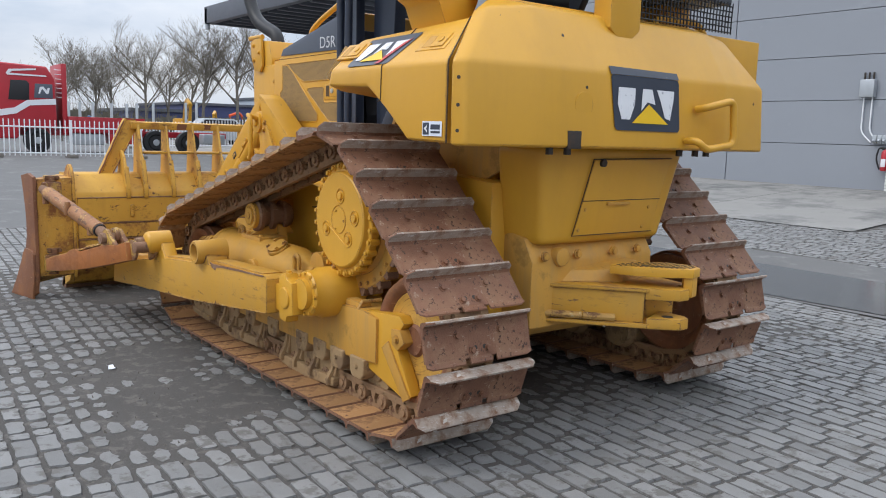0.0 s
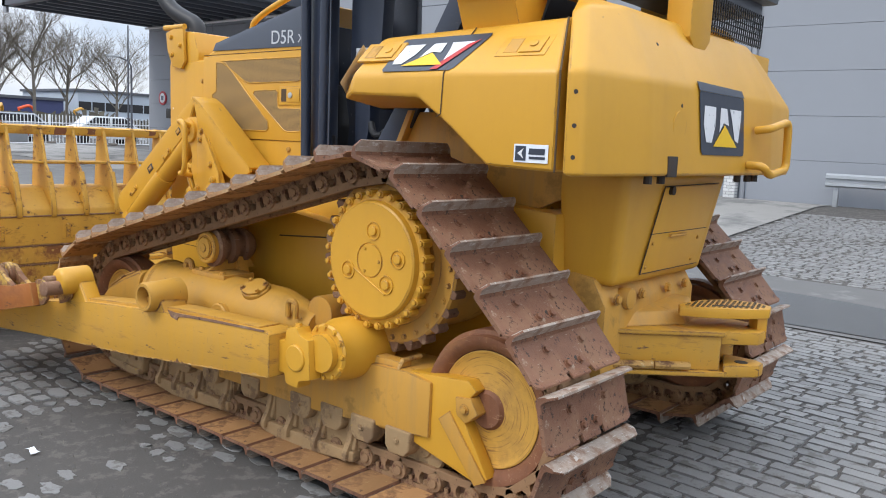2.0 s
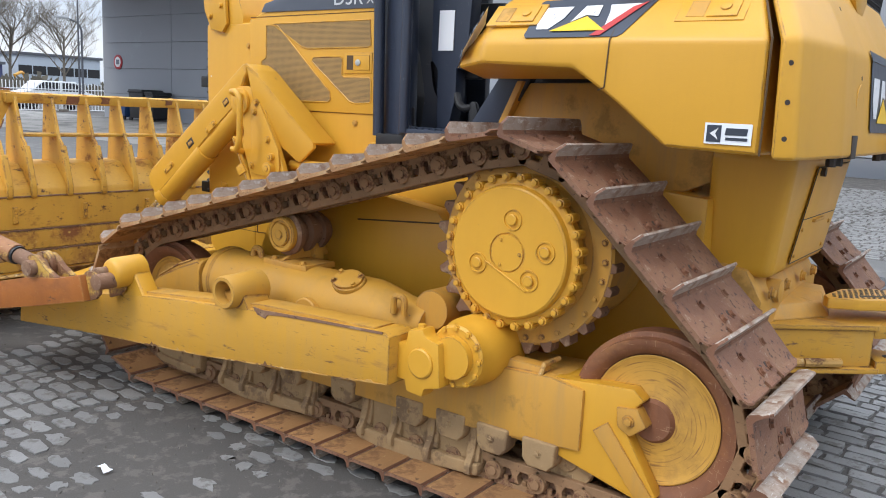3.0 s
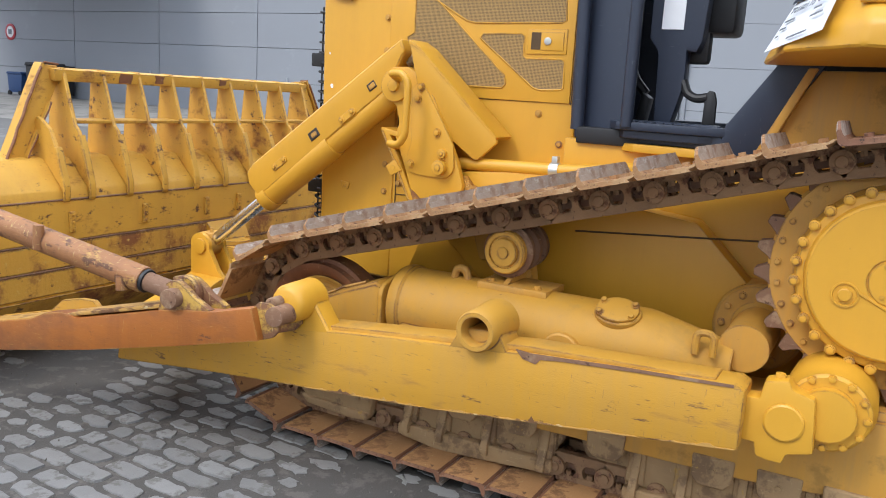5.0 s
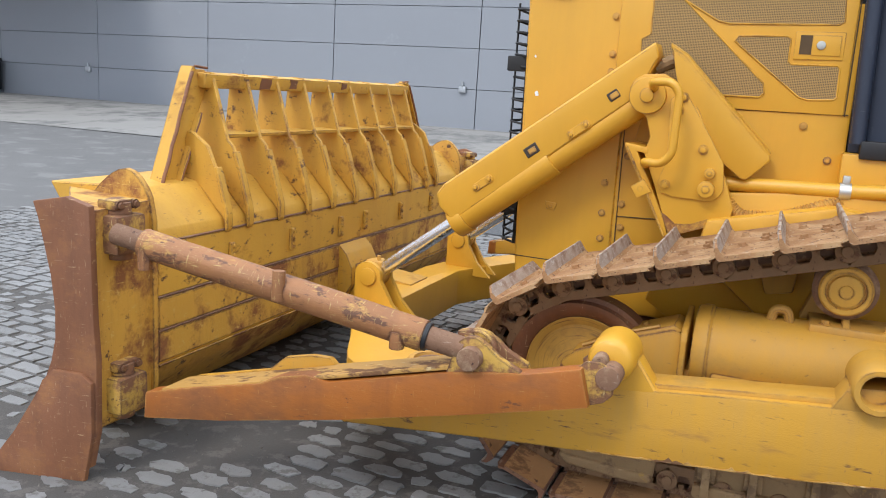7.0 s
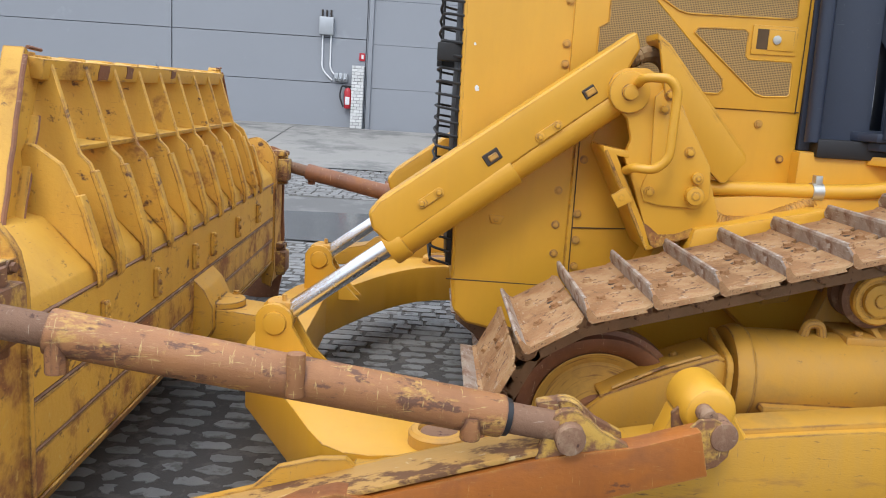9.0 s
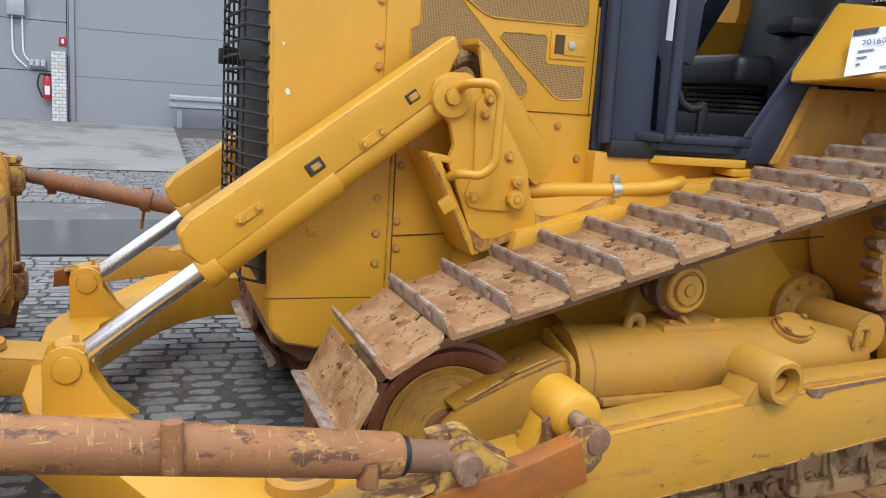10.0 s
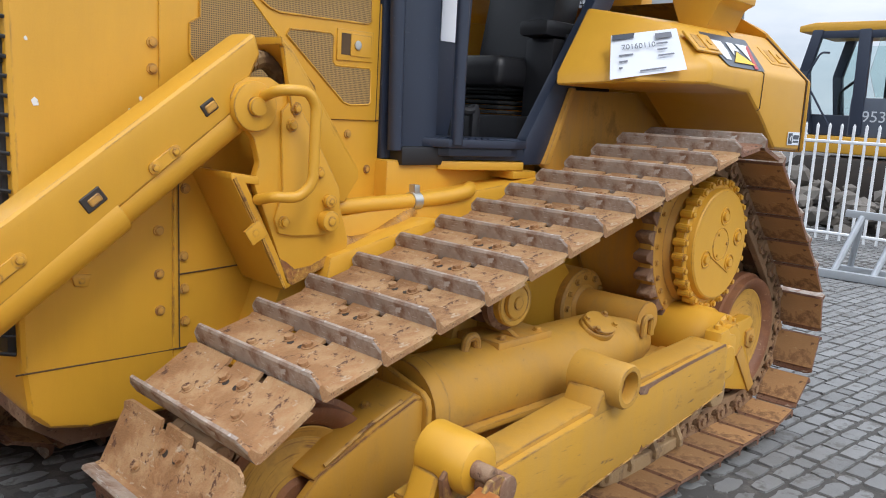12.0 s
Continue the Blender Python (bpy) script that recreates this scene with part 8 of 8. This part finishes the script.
prism(bm, [(-4.4, 0.2), (-4.8, 0.7), (-4.3, 1.15), (0.6, 1.15), (1.0, 0.6), (0.5, 0.1)], "x", -13.5, -12.9, 0.05)
part("crawler", bm, "dark", ld)
bm = B()
prism(bm, [(-4.4, 0.2), (-4.8, 0.7), (-4.3, 1.15), (0.6, 1.15), (1.0, 0.6), (0.5, 0.1)], "x", -15.3, -14.7, 0.05)
part("crawler", bm, "dark", ld)
bm = B()
tube(bm, bend([(-12.9, -3.75, 1.7), (-12.8, -4.3, 2.6), (-12.8, -4.05, 3.1), (-12.95, -3.95, 3.1)], 0.12), 0.02, 8)
part("mirror_arm", bm, "navy", ld)

bm = B()
r = random.Random(21)
for k in range(260):
    y = r.uniform(-6.5, 4.0)
    x = -11.3 + r.uniform(-1.1, 1.1)
    z = r.uniform(0.0, 0.95) * (1 - abs(x + 11.3) / 1.5)
    s = r.uniform(0.08, 0.30)
    t = B()
    bmesh.ops.create_icosphere(t, subdivisions=1, radius=s)
    for v in t.verts:
        v.co *= r.uniform(0.7, 1.2)
        v.co.z *= 0.7
        v.co += Vector((x, y, z + s * 0.4))
    absorb(bm, t)
rub = finish("rubble", bm, "stone", None, smooth=10)
tagged(rub, "heap of broken concrete behind the fence", "rubble", kind="stuff")

fr = thing("steel_frame", "galvanised steel trestle lying on the pavers", "trestle")
for a, b, rr in (((-6.0, -0.40, 0.06), (-6.25, 1.9, 0.06), 0.045), ((-6.35, -0.28, 0.72), (-6.6, 1.9, 0.68), 0.04), ((-6.55, -0.35, 0.05), (-6.8, 1.9, 0.05), 0.045)):
    bm = B()
    a, b = Vector(a), Vector(b)
    t = B()
    box(t, (-rr, -rr, -(b - a).length / 2), (rr, rr, (b - a).length / 2), 0.006)
    bmesh.ops.transform(t, matrix=Matrix.Translation((a + b) / 2) @ (b - a).to_track_quat("Z", "Y").to_matrix().to_4x4(), verts=t.verts)
    absorb(bm, t)
    part("beam", bm, "galv", fr)
for y in (-0.15, 0.25, 0.9):
    for x in (-6.05, -6.6):
        bm = B()
        rod(bm, (x - y * 0.1, y - 0.08, 0.08), (-6.36 - y * 0.1, y + 0.05, 0.70), 0.035, seg=8)
        part("leg", bm, "galv", fr)
bm = B()
tube(bm, bend([(-6.0, -0.42, 0.10), (-5.95, -0.62, 0.14), (-6.1, -0.70, 0.05)], 0.06), 0.022, 8)
part("strap", bm, "rubber", fr)

# scrap of paper on the ground
lit = thing("paper_scrap", "crumpled white scrap of paper on the grit", "litter")
bm = B()
r = random.Random(3)
g = [[bm.verts.new((1.265 + 0.019 * i + r.uniform(-0.006, 0.006), 1.985 + 0.021 * j + r.uniform(-0.008, 0.008), 0.010 + r.uniform(0, 0.018))) for j in range(3)] for i in range(5)]
for i in range(4):
    for j in range(2):
        if (i, j) != (2, 1):
            bm.faces.new((g[i][j], g[i + 1][j], g[i + 1][j + 1], g[i][j + 1]))
part("scrap", bm, "paper", lit)


# ---- decals, notices and lettering on the machine ----
def film(name, corners, mat, parent, label="", lift=0.002, thick=0.0012):
    """A thin film on four or more corners given in space, lifted off the paint."""
    c = [Vector(p) for p in corners]
    n = (c[1] - c[0]).cross(c[-1] - c[0]).normalized()
    mid = sum(c, Vector()) / len(c)
    if n.dot(mid - Vector((mid.x * 0.6, 0, 1.2))) < 0:
        n = -n
    bm = B()
    lo = [bm.verts.new(p + n * lift) for p in c]
    hi = [bm.verts.new(p + n * (lift + thick)) for p in c]
    bm.faces.new(lo)
    bm.faces.new(hi[::-1])
    for i in range(len(c)):
        j = (i + 1) % len(c)
        bm.faces.new((lo[i], hi[i], hi[j], lo[j]))
    return part(name, bm, mat, parent, label)


def on_quad(q, u, v):
    """A point of a quad: u from first to second corner, v from first to last."""
    a, b, c, d = [Vector(p) for p in q]
    return a.lerp(b, u).lerp(d.lerp(c, u), v)


def badge(q, parent, stripe):
    """Dark plate with three pale blocks and a yellow triangle."""
    pl = film("badge", [on_quad(q, *p) for p in ((0.02, 0.0), (0.98, 0.0), (1.0, 0.06), (1.0, 0.94), (0.97, 1.0), (0.03, 1.0), (0.0, 0.94), (0.0, 0.05))], "decal", parent, "dark badge with pale blocks and a yellow triangle", 0.003)
    for pts in (((0.09, 0.22), (0.33, 0.22), (0.31, 0.52), (0.22, 0.80), (0.10, 0.80), (0.06, 0.52)),
                ((0.44, 0.22), (0.58, 0.22), (0.62, 0.50), (0.50, 0.46), (0.40, 0.62)),
                ((0.65, 0.22), (0.92, 0.22), (0.90, 0.42), (0.84, 0.78), (0.76, 0.74), (0.70, 0.42))):
        film("pale_block", [on_quad(q, *p) for p in pts], "white_film", pl, "", 0.0055)
    film("triangle", [on_quad(q, 0.25, 0.86), on_quad(q, 0.52, 0.50), on_quad(q, 0.80, 0.86)], "gold", pl, "", 0.007)
    if stripe:
        film("red_stripe", [on_quad(q, *p) for p in ((0.80, 0.98), (0.70, 0.98), (0.86, 0.30), (0.95, 0.18))], "red_film", pl, "", 0.0065)


body = bpy.data.objects["rear_guard"]
badge([(-1.1575, 0.255, 1.858), (-1.1575, -0.272, 1.858), (-1.1755, -0.285, 1.587), (-1.1755, 0.225, 1.587)], body, False)
film("badge_upper", [(-1.160, 0.258, 1.858), (-1.160, -0.272, 1.858), (-1.145, -0.268, 1.892), (-1.145, 0.262, 1.897)], "decal", body, "", 0.003)
for ob in [o for o in dozer.children if o.name.split(".")[0] == "fender"]:
    s = 1 if max((v.co.y for v in ob.data.vertices)) > 0 else -1
    badge([(-0.115, s * 0.985, 2.022), (-0.600, s * 0.985, 2.030), (-0.515, s * 1.146, 1.870), (-0.130, s * 1.146, 1.870)], ob, True)
    if s > 0:
        q = [(-0.847, 1.157, 1.597), (-0.997, 1.157, 1.597), (-0.997, 1.157, 1.530), (-0.847, 1.157, 1.530)]
        stk = film("sticker", q, "paper", ob, "small white sticker with a dark square", 0.002)
        film("square", [on_quad(q, *p) for p in ((0.05, 0.1), (0.36, 0.1), (0.36, 0.9), (0.05, 0.9))], "decal", stk, "", 0.004)
        film("arrow", [on_quad(q, *p) for p in ((0.30, 0.22), (0.12, 0.5), (0.30, 0.78), (0.24, 0.5))], "white_film", stk, "", 0.0055)
        film("bar", [on_quad(q, *p) for p in ((0.46, 0.22), (0.92, 0.22), (0.90, 0.55), (0.44, 0.55))], "decal", stk, "", 0.004)
        film("bar", [on_quad(q, *p) for p in ((0.46, 0.66), (0.92, 0.66), (0.92, 0.80), (0.46, 0.80))], "decal", stk, "", 0.004)
        q = [(0.250, 0.772, 1.950), (0.090, 0.995, 1.992), (0.135, 1.090, 1.815), (0.335, 0.842, 1.755)]
        n = (Vector(q[1]) - Vector(q[0])).cross(Vector(q[3]) - Vector(q[0])).normalized()
        bm = B()
        g = []
        for i in range(9):
            g.append([])
            for j in range(5):
                p = on_quad(q, i / 8, j / 4) - n * (0.040 + 0.003 * math.sin(i * 0.8) * math.sin(j * 0.7))
                g[-1].append(bm.verts.new(p))
        for i in range(8):
            for j in range(4):
                bm.faces.new((g[i][j], g[i + 1][j], g[i + 1][j + 1], g[i][j + 1]))
        pap = part("data_sheet", bm, "paper", ob, "white data sheet in a clear sleeve")
        n = -n
        for pts, m_ in ((((0.02, 0.03), (0.36, 0.03), (0.34, 0.14), (0.02, 0.15)), "decal"), (((0.66, 0.10), (0.90, 0.10), (0.90, 0.22), (0.66, 0.22)), "ink")):
            film("bar", [on_quad(q, *p) + n * 0.049 for p in pts], m_, pap, "", 0.0)
        for u, v, w in ((0.12, 0.50, 0.20), (0.12, 0.64, 0.12), (0.12, 0.78, 0.05), (0.66, 0.32, 0.16), (0.66, 0.46, 0.14), (0.66, 0.60, 0.22), (0.40, 0.90, 0.34)):
            film("text_bar", [on_quad(q, *p) + n * 0.049 for p in ((u, v), (u + w, v), (u + w, v + 0.035), (u, v + 0.035))], "ink", pap, "", 0.0)
        ux = (Vector(q[1]) - Vector(q[0])).normalized()
        uy = (Vector(q[0]) - Vector(q[3])).normalized()
        uy = (uy - ux * uy.dot(ux)).normalized()
        uz = ux.cross(uy)
        rot = Matrix((ux, uy, uz)).transposed().to_4x4()
        lettering("70160110", on_quad(q, 0.16, 0.40) + n * 0.053, 0.036, "ink", pap, rot)

house = bpy.data.objects["engine_housing"]
for s in (1, -1):
    turn = math.degrees(math.atan(0.457 * NARROW / 0.925))
    rot = Matrix.Rotation(radians(-turn if s < 0 else 180 + turn), 4, "Z") @ Matrix.Rotation(radians(90), 4, "X")
    for text, x, z, size in (("D5R", 1.585 if s > 0 else 1.36, 2.145, 0.118), ("XL", 1.352 if s > 0 else 1.66, 2.148, 0.072)):
        lettering(text, (x, s * (0.4475 * wide_at(x) + 0.001), z), size, "letter", house, rot, 0.95)

# ---- pavers: worn setts half buried in grit ----
pave = new("pavement")
tagged(pave, "worn grey concrete setts half buried in dark grit", "pavement", kind="structure")
ROW, LONG, TURN_P = 0.108, 0.212, radians(-3.0)


def buried(x, y):
    """How far the grit covers the setts at a place: 0 clean, 1 covered."""
    v = 0.44 + 0.55 * noise.noise((x * 0.55 + 3.1, y * 0.75 - 1.3, 0.4)) + 0.32 * noise.noise((x * 1.7, y * 1.9, 5.2))
    for px, py, rr in ((1.15, 2.0, 0.62), (0.35, 1.75, 0.55), (1.6, 1.62, 0.4), (-0.1, 2.3, 0.35), (0.2, 0.0, 1.3), (3.6, 1.3, 0.45)):
        q = math.hypot(x - px, y - py) / rr
        v += 0.75 * max(0.0, 1 - q * q)
    if 0.3 < x < 4.6 and 1.1 < y < 3.4:
        v += 0.20
    if 1.9 < x < 4.0 and -1.4 < y < 1.1:
        v += 0.12
    if y < -2.6:
        v -= 0.18
    if x < -0.6:
        v -= 0.22
    return v


def sett(bm, cx, cy, w, h, r, detail, wear):
    """One sett: an uneven outline, a slightly crowned top and short sides."""
    nx, ny = (5, 3) if detail else (2, 1)
    pts = []
    for k in range(nx):
        pts.append((-0.5 + k / nx, -0.5))
    for k in range(ny):
        pts.append((0.5, -0.5 + k / ny))
    for k in range(nx):
        pts.append((0.5 - k / nx, 0.5))
    for k in range(ny):
        pts.append((-0.5, 0.5 - k / ny))
    ca, sa = math.cos(TURN_P), math.sin(TURN_P)
    top, low = [], []
    size = r.uniform(0.80, 1.02) if wear > 0.45 else 1.0
    up = 0.010 * (1 - wear) + r.uniform(-0.003, 0.004)
    for a, b in pts:
        j = 0.0055 + 0.0105 * wear
        pull = size * (1 - 0.13 * wear - 0.30 * wear * (4 * a * b) ** 2)
        px, py = a * w * pull + r.uniform(-j, j), b * h * pull + r.uniform(-j, j) * 0.7
        x, y = cx + px * ca - py * sa, cy + px * sa + py * ca
        z = ground_z(x, y)
        top.append(bm.verts.new((x, y, z + max(0.003, up))))
        low.append(bm.verts.new((x + (x - cx) * 0.04, y + (y - cy) * 0.06, z - 0.012)))
    bm.faces.new(top)
    n = len(top)
    for i in range(n):
        j = (i + 1) % n
        bm.faces.new((top[i], low[i], low[j], top[j]))


r = random.Random(11)
near, count = B(), 0
ca, sa = math.cos(TURN_P), math.sin(TURN_P)
cells = []
for row in range(-122, 66):
    v = row * ROW
    u = -14.0 + r.uniform(0, LONG)
    while u < 10.5:
        w = LONG * r.choice((1.0, 1.0, 1.0, 1.0, 0.96, 0.55, 0.5)) * r.uniform(0.93, 1.05)
        uc = u + w / 2
        u += w + 0.012
        x, y = uc * ca - v * sa, uc * sa + v * ca
        if x > 9.0 or x < -9.6 and y < 3 and False:
            continue
        if -7.05 < y < -4.15 or (y < -9.45 and x > 2.2 - 0.02 * (y + 9.4)) or y < -15.6 or y > 5.0:
            continue
        if y < -4 and x > 12:
            continue
        b = buried(x, y)
        if b > 1.15 or (b > 0.86 and r.random() < (b - 0.86) * 3.2):
            continue
        cells.append((x, y, w - 0.014, ROW - 0.022, min(1.0, max(0.0, (b - 0.24) * 1.7))))
single = 0
for x, y, w, h, wear in cells:
    detail = -2.6 < x < 4.4 and -2.4 < y < 3.6
    if single < 300 and ((2.2 < x < 3.9 and 1.35 < y < 2.6) or (-1.7 < x < -0.75 and -0.5 < y < 1.3) or (2.3 < x < 3.2 and -1.7 < y < -0.6) or (0.2 < x < 2.0 and 1.4 < y < 2.2)):
        bm = B()
        sett(bm, x, y, w, h, r, True, wear)
        part("paver", bm, "paver", pave)
        single += 1
    else:
        sett(near, x, y, w, h, r, detail, wear)
rest = finish("pavers", near, "paver_far", pave)
tagged(rest, kind="stuff")

# loose grit and crumbs on the ground
bm = B()
r = random.Random(31)
for k in range(3200):
    x, y = r.uniform(-2.5, 4.2), r.uniform(1.35, 3.6)
    if r.random() > 0.25 + 0.9 * max(0.0, buried(x, y) - 0.3):
        continue
    s = r.uniform(0.0025, 0.007) * (2.0 if r.random() < 0.04 else 1.0)
    c = Vector((x, y, ground_z(x, y) + s * 0.5))
    v = [bm.verts.new(c + Vector((r.uniform(-s, s), r.uniform(-s, s), q))) for q in (-s, -s, -s, s)]
    for f in ((0, 1, 2), (0, 2, 3), (0, 3, 1), (1, 3, 2)):
        bm.faces.new([v[i] for i in f])
crumbs = finish("grit_crumbs", bm, "stone", None)
tagged(crumbs, "loose grit and crumbs on the pavers", "grit", kind="stuff")
